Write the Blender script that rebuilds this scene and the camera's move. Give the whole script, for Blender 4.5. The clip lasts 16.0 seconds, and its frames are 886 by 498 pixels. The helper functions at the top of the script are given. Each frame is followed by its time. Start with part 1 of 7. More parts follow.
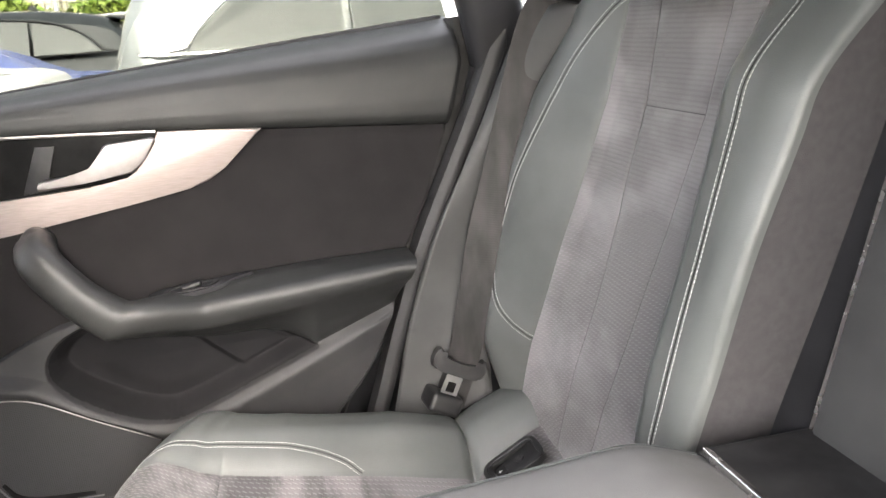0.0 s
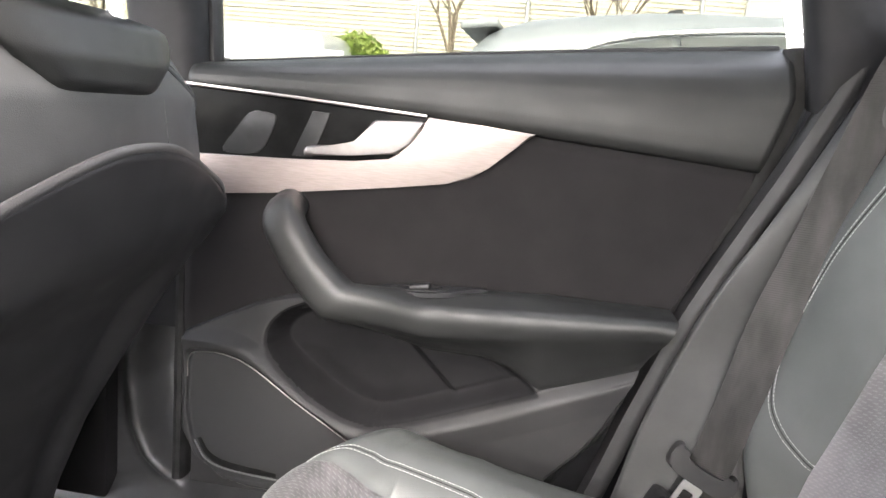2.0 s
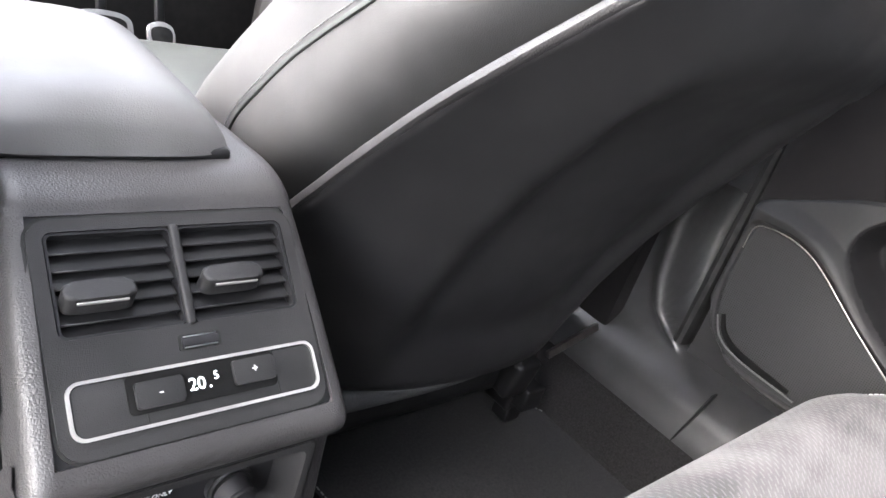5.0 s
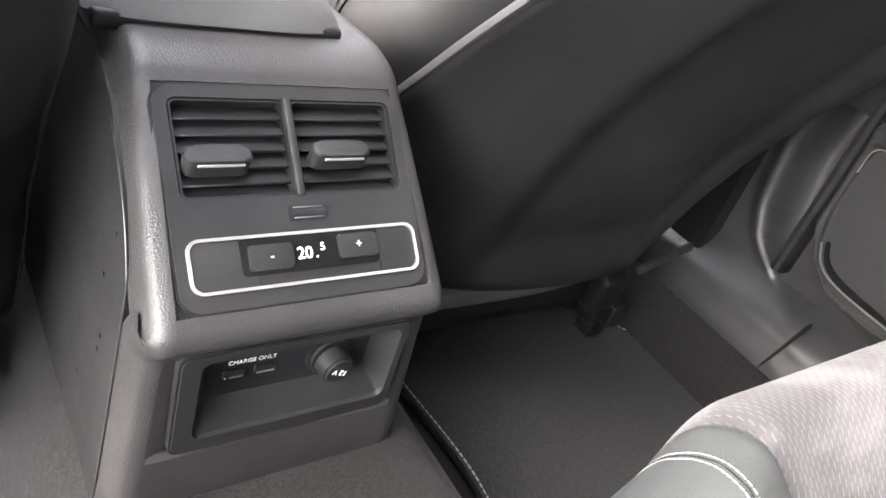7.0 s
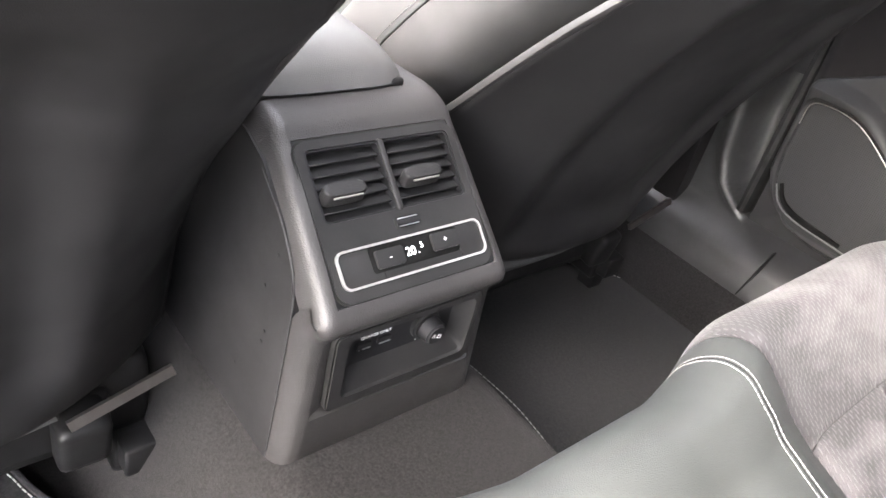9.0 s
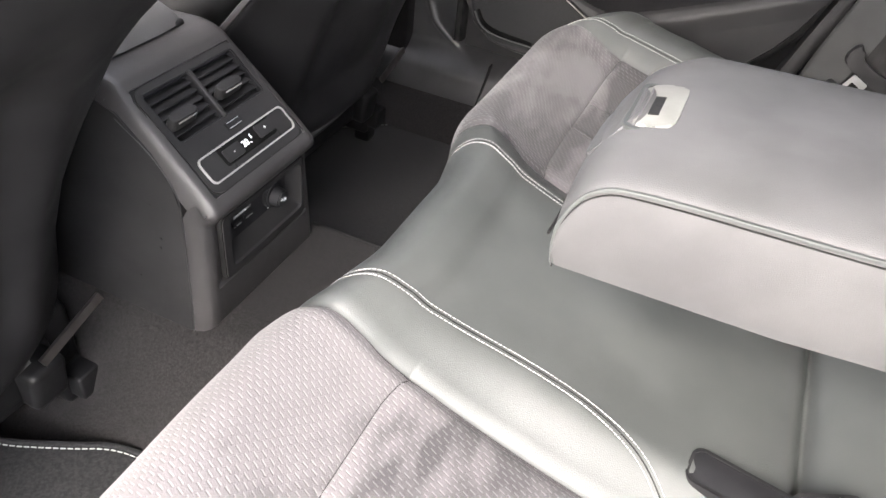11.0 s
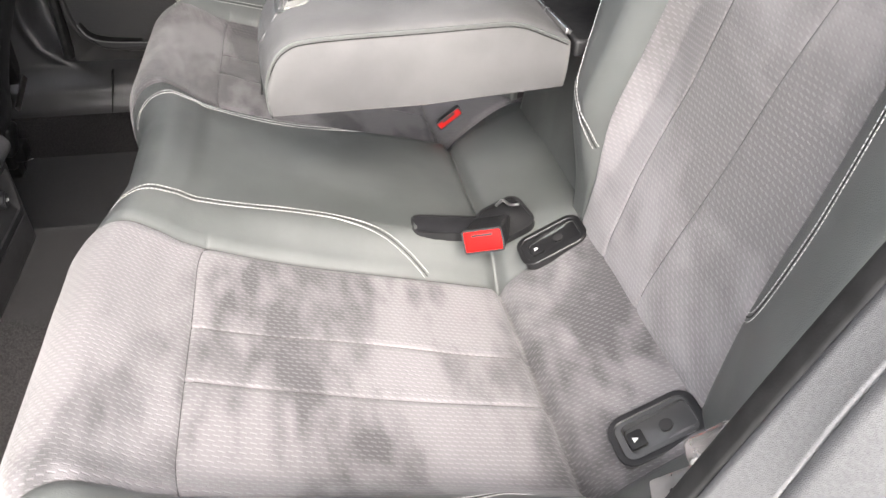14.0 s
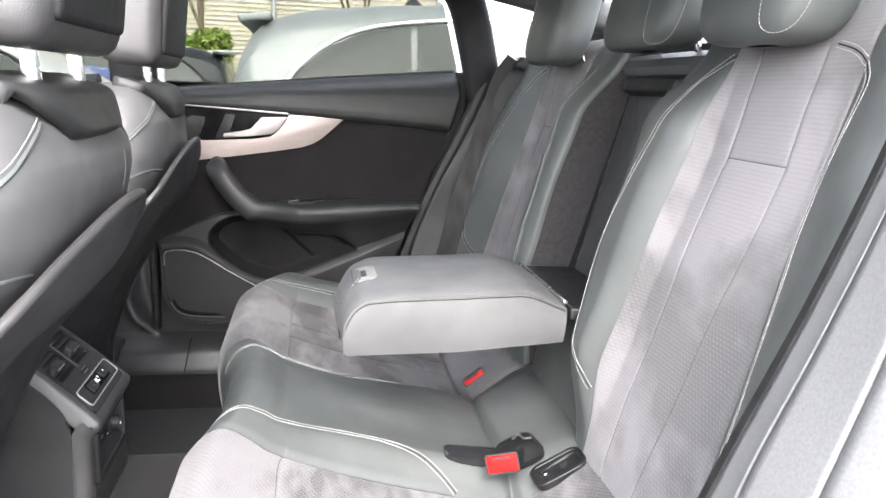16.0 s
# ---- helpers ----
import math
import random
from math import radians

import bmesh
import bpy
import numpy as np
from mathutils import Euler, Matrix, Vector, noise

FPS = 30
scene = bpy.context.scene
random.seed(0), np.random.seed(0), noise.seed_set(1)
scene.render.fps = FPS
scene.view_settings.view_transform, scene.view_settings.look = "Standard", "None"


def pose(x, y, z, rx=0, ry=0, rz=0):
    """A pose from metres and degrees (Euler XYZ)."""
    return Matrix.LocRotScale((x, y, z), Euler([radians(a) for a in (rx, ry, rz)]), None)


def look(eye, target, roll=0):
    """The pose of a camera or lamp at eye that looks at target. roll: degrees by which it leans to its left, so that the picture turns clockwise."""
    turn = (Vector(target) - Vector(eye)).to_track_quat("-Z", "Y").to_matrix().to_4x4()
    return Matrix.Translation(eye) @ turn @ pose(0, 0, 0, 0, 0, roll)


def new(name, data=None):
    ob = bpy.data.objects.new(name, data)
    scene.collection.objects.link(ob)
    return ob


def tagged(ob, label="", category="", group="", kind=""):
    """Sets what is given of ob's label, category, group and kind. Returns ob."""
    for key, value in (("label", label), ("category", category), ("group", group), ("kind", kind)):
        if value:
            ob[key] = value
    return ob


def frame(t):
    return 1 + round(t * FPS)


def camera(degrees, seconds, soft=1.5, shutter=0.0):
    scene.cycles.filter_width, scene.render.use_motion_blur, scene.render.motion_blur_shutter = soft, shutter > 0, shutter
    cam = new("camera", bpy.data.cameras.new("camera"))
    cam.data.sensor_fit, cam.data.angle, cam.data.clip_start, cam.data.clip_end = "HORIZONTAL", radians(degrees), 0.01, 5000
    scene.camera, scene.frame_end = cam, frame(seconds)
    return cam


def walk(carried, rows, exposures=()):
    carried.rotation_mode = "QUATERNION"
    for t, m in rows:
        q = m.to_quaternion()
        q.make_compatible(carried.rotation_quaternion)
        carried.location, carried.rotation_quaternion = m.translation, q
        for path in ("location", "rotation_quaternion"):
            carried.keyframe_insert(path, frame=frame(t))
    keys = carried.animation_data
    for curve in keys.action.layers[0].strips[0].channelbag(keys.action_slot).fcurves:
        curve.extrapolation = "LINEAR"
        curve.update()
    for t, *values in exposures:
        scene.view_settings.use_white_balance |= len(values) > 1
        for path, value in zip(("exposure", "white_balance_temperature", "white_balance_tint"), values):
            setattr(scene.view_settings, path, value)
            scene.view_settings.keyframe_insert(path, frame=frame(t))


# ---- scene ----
cam = camera(61.8, 16.0)
PATH = [
    (0, (0.205, -0.305, 0.824), (0.674, 1.549, 0.239), -4.1),
    (0.5, (0.22, -0.249, 0.785), (0.609, 1.648, 0.287), -2.6),
    (1, (0.228, -0.21, 0.748), (0.44, 1.734, 0.327), -0.7),
    (1.5, (0.24, -0.19, 0.729), (0.244, 1.776, 0.36), 2.1),
    (2, (0.249, -0.18, 0.724), (-0.016, 1.768, 0.358), 5.1),
    (2.5, (0.219, -0.198, 0.714), (-0.286, 1.694, 0.307), 8.4),
    (3, (0.177, -0.224, 0.699), (-0.531, 1.585, 0.224), 11.4),
    (3.5, (0.158, -0.228, 0.665), (-0.751, 1.458, 0.09), 14.0),
    (4, (0.169, -0.216, 0.632), (-0.894, 1.343, -0.03), 15.8),
    (4.5, (0.15, -0.187, 0.633), (-1.011, 1.261, -0.113), 17.7),
    (5, (0.128, -0.173, 0.612), (-1.091, 1.179, -0.215), 18.8),
    (5.2, (0.128, -0.167, 0.606), (-1.104, 1.153, -0.254), 19.2),
    (7.3, (0.138, -0.195, 0.588), (-1.093, 0.964, -0.48), 19.8),
    (7.5, (0.142, -0.203, 0.597), (-1.089, 0.952, -0.476), 19.5),
    (8, (0.153, -0.231, 0.609), (-1.073, 0.928, -0.464), 18.4),
    (10.5, (0.241, -0.51, 0.756), (-0.526, 0.895, -0.443), 7.8),
    (11, (0.27, -0.544, 0.76), (-0.272, 0.919, -0.49), 6.9),
    (11.5, (0.279, -0.573, 0.757), (-0.027, 0.921, -0.538), 5.8),
    (12, (0.288, -0.61, 0.757), (0.202, 0.889, -0.564), 5.0),
    (12.5, (0.288, -0.642, 0.756), (0.365, 0.841, -0.584), 3.7),
    (13, (0.272, -0.693, 0.739), (0.491, 0.796, -0.578), 3.0),
    (13.5, (0.254, -0.749, 0.746), (0.553, 0.773, -0.517), 2.1),
    (14, (0.225, -0.848, 0.753), (0.571, 0.749, -0.401), 1.5),
    (14.5, (0.184, -0.924, 0.77), (0.554, 0.755, -0.251), 1.4),
    (15, (0.152, -0.973, 0.786), (0.524, 0.81, -0.038), 1.3),
    (15.5, (0.14, -1.048, 0.797), (0.508, 0.827, 0.204), 1.5),
    (16, (0.151, -1.105, 0.784), (0.499, 0.819, 0.366), 2.4),
]
walk(cam, [(t, look(eye, target, roll)) for t, eye, target, roll in PATH], exposures=[(0.0, 4.73, 7000, 12), (1.5, 4.73, 6850, 12), (3.0, 4.60, 6600, 12), (5.0, 4.86, 6550, 12), (8.0, 5.18, 6950, 13), (10.5, 4.28, 6800, 13), (11.5, 3.93, 6800, 13), (12.5, 3.91, 6800, 12), (14.5, 3.81, 6850, 12), (15.3, 4.10, 6700, 12), (16.0, 4.00, 6450, 11)])

# ---------------------------------------------------------------- world and light
world = bpy.data.worlds.new("sky")
scene.world = world
world.use_nodes = True
wn = world.node_tree.nodes
sky = wn.new("ShaderNodeTexSky")
sky.sky_type, sky.sun_disc = "NISHITA", False
sky.sun_elevation, sky.sun_rotation = radians(45), radians(184)
sky.air_density, sky.dust_density, sky.ozone_density = 1.0, 3.0, 1.0
haze = wn.new("ShaderNodeHueSaturation")  # thin cloud: the sky's light is almost grey
haze.inputs["Saturation"].default_value = 0.35
world.node_tree.links.new(sky.outputs["Color"], haze.inputs["Color"])
world.node_tree.links.new(haze.outputs["Color"], wn["Background"].inputs["Color"])
wn["Background"].inputs["Strength"].default_value = 0.15
sun_data = bpy.data.lights.new("sun", "SUN")
sun_data.energy, sun_data.angle, sun_data.color = 0.2, radians(70), (1.0, 0.97, 0.94)
sun = new("sun", sun_data)
sun.matrix_world = look((-0.3, -2.7, 2.2), (0.1, 0.0, 0.3))

# ---------------------------------------------------------------- materials


def nodes_of(name):
    m = bpy.data.materials.new(name)
    m.use_nodes = True
    nt = m.node_tree
    return m, nt, nt.nodes["Principled BSDF"]


def noise_ramp(nt, scale, lo, hi, c0, c1, coord="Object", detail=4.0, stretch=None):
    tc = nt.nodes.new("ShaderNodeTexCoord")
    src = tc.outputs[coord]
    if stretch:
        mp = nt.nodes.new("ShaderNodeMapping")
        mp.inputs["Scale"].default_value = stretch
        nt.links.new(src, mp.inputs["Vector"])
        src = mp.outputs["Vector"]
    n = nt.nodes.new("ShaderNodeTexNoise")
    n.inputs["Scale"].default_value, n.inputs["Detail"].default_value = scale, detail
    nt.links.new(src, n.inputs["Vector"])
    r = nt.nodes.new("ShaderNodeValToRGB")
    r.color_ramp.elements[0].position, r.color_ramp.elements[1].position = lo, hi
    r.color_ramp.elements[0].color, r.color_ramp.elements[1].color = (*c0, 1), (*c1, 1)
    nt.links.new(n.outputs["Fac"], r.inputs["Fac"])
    return r, src


def bump_from(nt, bsdf, height, strength, distance=0.001):
    b = nt.nodes.new("ShaderNodeBump")
    b.inputs["Strength"].default_value, b.inputs["Distance"].default_value = strength, distance
    nt.links.new(height, b.inputs["Height"])
    old = bsdf.inputs["Normal"].links
    if old:
        nt.links.new(old[0].from_socket, b.inputs["Normal"])
    nt.links.new(b.outputs["Normal"], bsdf.inputs["Normal"])
    return b


def grained(name, c0, c1, rough, metal=0.0, scale=30.0, grain=900.0, bump=0.25, kind="noise", sheen=0.0, spec=0.5, rough_var=0.08, stretch=None, lo=0.35, hi=0.65):
    """A surface with two scales: broad tone variation and fine grain relief."""
    m, nt, b = nodes_of(name)
    r, src = noise_ramp(nt, scale, lo, hi, c0, c1, stretch=stretch)
    nt.links.new(r.outputs["Color"], b.inputs["Base Color"])
    b.inputs["Roughness"].default_value, b.inputs["Metallic"].default_value = rough, metal
    b.inputs["Specular IOR Level"].default_value = spec
    if sheen:
        b.inputs["Sheen Weight"].default_value, b.inputs["Sheen Roughness"].default_value = sheen, 0.45
    if rough_var:
        mr = nt.nodes.new("ShaderNodeMapRange")
        mr.inputs["To Min"].default_value, mr.inputs["To Max"].default_value = rough - rough_var, rough + rough_var
        nt.links.new(r.outputs["Color"], mr.inputs["Value"])
        n2 = nt.nodes.new("ShaderNodeTexNoise")
        n2.inputs["Scale"].default_value = scale * 2.3
        nt.links.new(src, n2.inputs["Vector"])
        nt.links.new(n2.outputs["Fac"], mr.inputs["Value"])
        nt.links.new(mr.outputs["Result"], b.inputs["Roughness"])
    if bump:
        if kind == "cells":
            g = nt.nodes.new("ShaderNodeTexVoronoi")
            g.feature = "DISTANCE_TO_EDGE"
            out = g.outputs["Distance"]
        else:
            g = nt.nodes.new("ShaderNodeTexNoise")
            out = g.outputs["Fac"]
        g.inputs["Scale"].default_value = grain
        nt.links.new(src, g.inputs["Vector"])
        bump_from(nt, b, out, bump)
    return m


LEATHER = grained("leather", (0.04884, 0.05275, 0.05128), (0.06675, 0.07114, 0.06952), 0.47, scale=9, grain=620, bump=0.25, kind="cells", spec=0.5)
# seat leather with light in its tone: front seats lifted, armrest sides darkened
LEATHER_RELIT = grained("leather_relit", (0.0600, 0.0592, 0.0600), (0.0780, 0.0768, 0.0774), 0.50, scale=14, grain=620, bump=0.2, kind="cells", spec=0.36)
LEATHER_PALE = grained("leather_grey", (0.0860, 0.0850, 0.0852), (0.1100, 0.1085, 0.1088), 0.50, scale=14, grain=620, bump=0.2, kind="cells", spec=0.38)
LEATHER_SOFT = grained("leather_pad", (0.01257, 0.01293, 0.01293), (0.01795, 0.01831, 0.01807), 0.46, scale=18, grain=800, bump=0.2, kind="cells", spec=0.32)
PLASTIC = grained("plastic_dark", (0.009724, 0.009724, 0.01092), (0.01571, 0.01571, 0.0175), 0.55, scale=20, grain=1400, bump=0.15, spec=0.22)
PLASTIC_SHELL = grained("plastic_shell", (0.0140, 0.0138, 0.0148), (0.0205, 0.0202, 0.0213), 0.5, scale=14, grain=1100, bump=0.2, kind="cells", spec=0.3)
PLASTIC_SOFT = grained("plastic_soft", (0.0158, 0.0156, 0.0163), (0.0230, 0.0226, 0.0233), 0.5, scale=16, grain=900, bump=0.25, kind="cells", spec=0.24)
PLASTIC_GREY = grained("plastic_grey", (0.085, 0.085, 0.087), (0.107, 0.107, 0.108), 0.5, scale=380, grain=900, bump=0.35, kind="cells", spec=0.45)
PLASTIC_BLACK = grained("plastic_black", (0.00748, 0.00748, 0.008228), (0.01346, 0.01346, 0.01421), 0.45, scale=40, grain=1600, bump=0.08, spec=0.33)
# lighter plastic; on the sill its tone stands in for reflected window light
PLASTIC_LIFTED = grained("plastic_lifted", (0.030, 0.030, 0.031), (0.042, 0.042, 0.043), 0.33, scale=22, grain=900, bump=0.15, kind="cells", spec=0.7)
GLOSS = grained("gloss_black", (0.0066, 0.0066, 0.0066), (0.011, 0.011, 0.011), 0.18, scale=30, bump=0, rough_var=0.02, spec=0.02)
# door plastic darkened: the shade inside the map pocket is in this colour
POCKET_SHADE = grained("pocket_shade", (0.0068, 0.0066, 0.0072), (0.0098, 0.0094, 0.0102), 0.8, scale=24, grain=1300, bump=0.3, spec=0.12)
RUBBER = grained("rubber", (0.011, 0.011, 0.011), (0.0198, 0.0198, 0.0198), 0.65, scale=60, grain=500, bump=0.1, spec=0.15)
LEVER = grained("lever_metal", (0.30, 0.278, 0.27), (0.36, 0.335, 0.325), 0.36, metal=1.0, scale=60, bump=0, rough_var=0.05)
ALU = grained("brushed_aluminium", (0.300, 0.252, 0.238), (0.355, 0.300, 0.283), 0.42, metal=0.75, scale=60, grain=500, bump=0.06, stretch=(1, 1, 18), rough_var=0.05)
CHROME = grained("satin_chrome", (0.63, 0.6225, 0.615), (0.75, 0.735, 0.7275), 0.26, metal=1.0, scale=40, bump=0, rough_var=0.05)
STEEL = grained("bare_steel", (0.5, 0.5, 0.5), (0.65, 0.65, 0.65), 0.3, metal=1.0, scale=40, bump=0, rough_var=0.08)
RING = grained("satin_ring", (0.36, 0.35, 0.34), (0.43, 0.42, 0.41), 0.38, metal=0.55, scale=40, bump=0, rough_var=0.05)
CONSOLE_SKIN = grained("console_skin", (0.0285, 0.0272, 0.0278), (0.0380, 0.0364, 0.0370), 0.42, scale=18, grain=520, bump=0.4, kind="cells", spec=0.5)
# seat leather again, the shade on the far seat's side put into its colour
SEAT_SIDE_SHADED = grained("seat_side_shaded", (0.0250, 0.0252, 0.0252), (0.0340, 0.0342, 0.0340), 0.52, scale=16, grain=800, bump=0.2, kind="cells", spec=0.3)
CARPET = grained("carpet", (0.0085, 0.0080, 0.0083), (0.0270, 0.0254, 0.0258), 0.95, scale=420, grain=1500, bump=0.9, sheen=0.08, spec=0.1, lo=0.3, hi=0.7)
MAT_PILE = grained("velour_mat", (0.01279, 0.01279, 0.01421), (0.027, 0.027, 0.02842), 0.95, scale=260, grain=1800, bump=0.8, sheen=0.06, spec=0.3)
FELT = grained("felt_board", (0.02574, 0.02381, 0.0251), (0.03475, 0.03243, 0.03372), 0.95, scale=120, grain=1500, bump=0.5, sheen=0.1, spec=0.225)
HEADLINER = grained("headliner_cloth", (0.066, 0.066, 0.0704), (0.088, 0.088, 0.0924), 0.95, scale=150, grain=1200, bump=0.4, spec=0.3)
DOOR_SUEDE = grained("door_suede", (0.009154, 0.008393, 0.008899), (0.01374, 0.01259, 0.0131), 0.92, scale=18, grain=1300, bump=0.4, sheen=0.04, spec=0.12, lo=0.25, hi=0.75)
THREAD = grained("white_thread", (0.3392, 0.3392, 0.3327), (0.4522, 0.4522, 0.4393), 0.85, scale=300, bump=0)
THREAD_DARK = grained("grey_thread", (0.154, 0.154, 0.154), (0.242, 0.242, 0.242), 0.8, scale=300, bump=0)
RED = grained("red_plastic", (0.42, 0.003, 0.003), (0.48, 0.005, 0.004), 0.55, scale=40, bump=0, spec=0.12)
CREAM = grained("pale_grey_plastic", (0.190, 0.189, 0.176), (0.230, 0.229, 0.214), 0.45, scale=40, bump=0, spec=0.45)
SILVER_PAINT = grained("silver_paint", (0.27, 0.282, 0.28), (0.31, 0.322, 0.32), 0.4, metal=0.3, scale=3, bump=0, rough_var=0.04)
WHITE_PAINT = grained("white_paint", (0.48, 0.48, 0.475), (0.54, 0.54, 0.53), 0.3, scale=3, bump=0, rough_var=0.04)
BLUE_PAINT = grained("blue_paint", (0.09, 0.12, 0.28), (0.11, 0.14, 0.33), 0.25, scale=3, bump=0, rough_var=0.04)
BLACK_PAINT = grained("black_paint", (0.012, 0.014, 0.014), (0.02, 0.022, 0.022), 0.2, scale=3, bump=0, rough_var=0.04)
RED_LENS = grained("red_lens", (0.5, 0.01, 0.02), (0.6, 0.02, 0.03), 0.2, scale=30, bump=0)
TYRE = grained("tyre", (0.012, 0.012, 0.012), (0.02, 0.02, 0.02), 0.85, scale=30, grain=200, bump=0.3)
ASPHALT = grained("asphalt", (0.09, 0.09, 0.088), (0.14, 0.14, 0.135), 0.9, scale=6, grain=160, bump=0.6)
CLADDING = grained("metal_cladding", (0.55, 0.51, 0.4), (0.63, 0.58, 0.47), 0.5, scale=1.2, bump=0)
RENDERED = grained("rendered_wall", (0.36, 0.35, 0.335), (0.42, 0.41, 0.395), 0.8, scale=2, grain=90, bump=0.2)
LEAF = grained("leaf", (0.14, 0.22, 0.03), (0.32, 0.38, 0.08), 0.55, scale=2.5, bump=0)
TWIG = grained("bark", (0.12, 0.09, 0.06), (0.2, 0.16, 0.11), 0.9, scale=20, grain=60, bump=0.4)
LAMP_POST = grained("galvanised_steel", (0.4, 0.4, 0.4), (0.5, 0.5, 0.5), 0.5, metal=0.6, scale=8, bump=0)


def suede(name, dash, ribs=None, nap_scale=7.0, dark=(0.0429, 0.04092, 0.04268), light=(0.1276, 0.1199, 0.1247)):
    """Brushed microfibre: nap patches, and short pressed dashes laid out in metres by UV (or long ribs above a height)."""
    m, nt, b = nodes_of(name)
    tc = nt.nodes.new("ShaderNodeTexCoord")
    n1 = nt.nodes.new("ShaderNodeTexNoise")
    n1.inputs["Scale"].default_value, n1.inputs["Detail"].default_value, n1.inputs["Distortion"].default_value = nap_scale, 2.5, 0.7
    n2 = nt.nodes.new("ShaderNodeTexNoise")
    n2.inputs["Scale"].default_value, n2.inputs["Detail"].default_value = nap_scale * 6, 6.0
    brush = nt.nodes.new("ShaderNodeMapping")  # strokes run slantwise over the cloth
    brush.inputs["Rotation"].default_value, brush.inputs["Scale"].default_value = (radians(38), radians(24), radians(35)), (1.5, 0.62, 0.75)
    nt.links.new(tc.outputs["Object"], brush.inputs["Vector"])
    for n in (n1, n2):
        nt.links.new(brush.outputs["Vector"], n.inputs["Vector"])
    mx = nt.nodes.new("ShaderNodeMix")
    mx.inputs["Factor"].default_value = 0.22
    nt.links.new(n1.outputs["Fac"], mx.inputs["A"])
    nt.links.new(n2.outputs["Fac"], mx.inputs["B"])
    r = nt.nodes.new("ShaderNodeValToRGB")
    e = r.color_ramp.elements
    e[0].position, e[1].position = 0.43, 0.55
    e[0].color, e[1].color = (*dark, 1), tuple(0.15 * d + 0.85 * q for d, q in zip(dark, light)) + (1,)
    top = e.new(0.70)
    top.color = (*light, 1)
    nt.links.new(mx.outputs["Result"], r.inputs["Fac"])
    colour = r.outputs["Color"]
    if dash:
        def bricks(w, h, mortar):
            br = nt.nodes.new("ShaderNodeTexBrick")
            br.offset, br.offset_frequency = 0.5, 2
            br.inputs["Scale"].default_value = 1.0
            br.inputs["Brick Width"].default_value, br.inputs["Row Height"].default_value = w, h
            br.inputs["Mortar Size"].default_value, br.inputs["Mortar Smooth"].default_value = mortar, 0.5
            br.inputs["Color1"].default_value, br.inputs["Color2"].default_value = (0.42, 0.42, 0.42, 1), (0.34, 0.34, 0.34, 1)
            br.inputs["Mortar"].default_value = (0, 0, 0, 1)
            return br

        def calc(op, a, b=None):
            n = nt.nodes.new("ShaderNodeMath")
            n.operation = op
            for k, v in enumerate((a, b)):
                if v is not None and isinstance(v, (int, float)):
                    n.inputs[k].default_value = v
                elif v is not None:
                    nt.links.new(v, n.inputs[k])
            return n.outputs["Value"]

        def inside(x, half, soft):
            mr = nt.nodes.new("ShaderNodeMapRange")
            mr.interpolation_type = "SMOOTHSTEP"
            mr.inputs["From Min"].default_value, mr.inputs["From Max"].default_value = half + soft, half - soft
            nt.links.new(x, mr.inputs["Value"])
            return mr.outputs["Result"]

        # staggered short pressed dashes, each a little slanted
        axis = nt.nodes.new("ShaderNodeSeparateXYZ")
        nt.links.new(tc.outputs["UV"], axis.inputs["Vector"])
        a, b_v = (axis.outputs["Y"], axis.outputs["X"]) if not ribs else (axis.outputs["X"], axis.outputs["Y"])
        row = calc("DIVIDE", b_v, dash[1])
        col = calc("ADD", calc("DIVIDE", a, dash[0]), calc("MULTIPLY", calc("FLOOR", row), 0.5))
        fu = calc("SUBTRACT", calc("FRACT", col), 0.5)
        fv = calc("ADD", calc("SUBTRACT", calc("FRACT", row), 0.5), calc("MULTIPLY", fu, 0.38))
        mark_f = calc("MULTIPLY", inside(calc("ABSOLUTE", fu), 0.34, 0.07), inside(calc("ABSOLUTE", fv), 0.13, 0.09))
        tone = nt.nodes.new("ShaderNodeCombineColor")
        for k in ("Red", "Green", "Blue"):
            nt.links.new(mark_f, tone.inputs[k])
        mark = tone.outputs["Color"]
        if ribs:
            lines = bricks(0.4, 0.0052, 0.0014)
            nt.links.new(tc.outputs["UV"], lines.inputs["Vector"])
            sep = nt.nodes.new("ShaderNodeSeparateXYZ")
            nt.links.new(tc.outputs["UV"], sep.inputs["Vector"])
            mr = nt.nodes.new("ShaderNodeMapRange")
            mr.inputs["From Min"].default_value, mr.inputs["From Max"].default_value = ribs
            nt.links.new(sep.outputs["Y"], mr.inputs["Value"])
            both = nt.nodes.new("ShaderNodeMix")
            both.data_type = "RGBA"
            nt.links.new(mr.outputs["Result"], both.inputs["Factor"])
            nt.links.new(mark, both.inputs["A"])
            nt.links.new(lines.outputs["Color"], both.inputs["B"])
            mark = both.outputs["Result"]
        mul = nt.nodes.new("ShaderNodeMix")
        mul.data_type, mul.blend_type = "RGBA", "SCREEN"
        mul.inputs["Factor"].default_value = 0.036
        nt.links.new(colour, mul.inputs["A"])
        nt.links.new(mark, mul.inputs["B"])
        colour = mul.outputs["Result"]
        bump_from(nt, b, mark, 0.45, 0.0007)
    nt.links.new(colour, b.inputs["Base Color"])
    g = nt.nodes.new("ShaderNodeTexNoise")
    g.inputs["Scale"].default_value = 1600
    nt.links.new(tc.outputs["Object"], g.inputs["Vector"])
    bump_from(nt, b, g.outputs["Fac"], 0.35)
    b.inputs["Roughness"].default_value, b.inputs["Specular IOR Level"].default_value = 0.95, 0.2
    b.inputs["Sheen Weight"].default_value, b.inputs["Sheen Roughness"].default_value = 0.14, 0.5
    return m


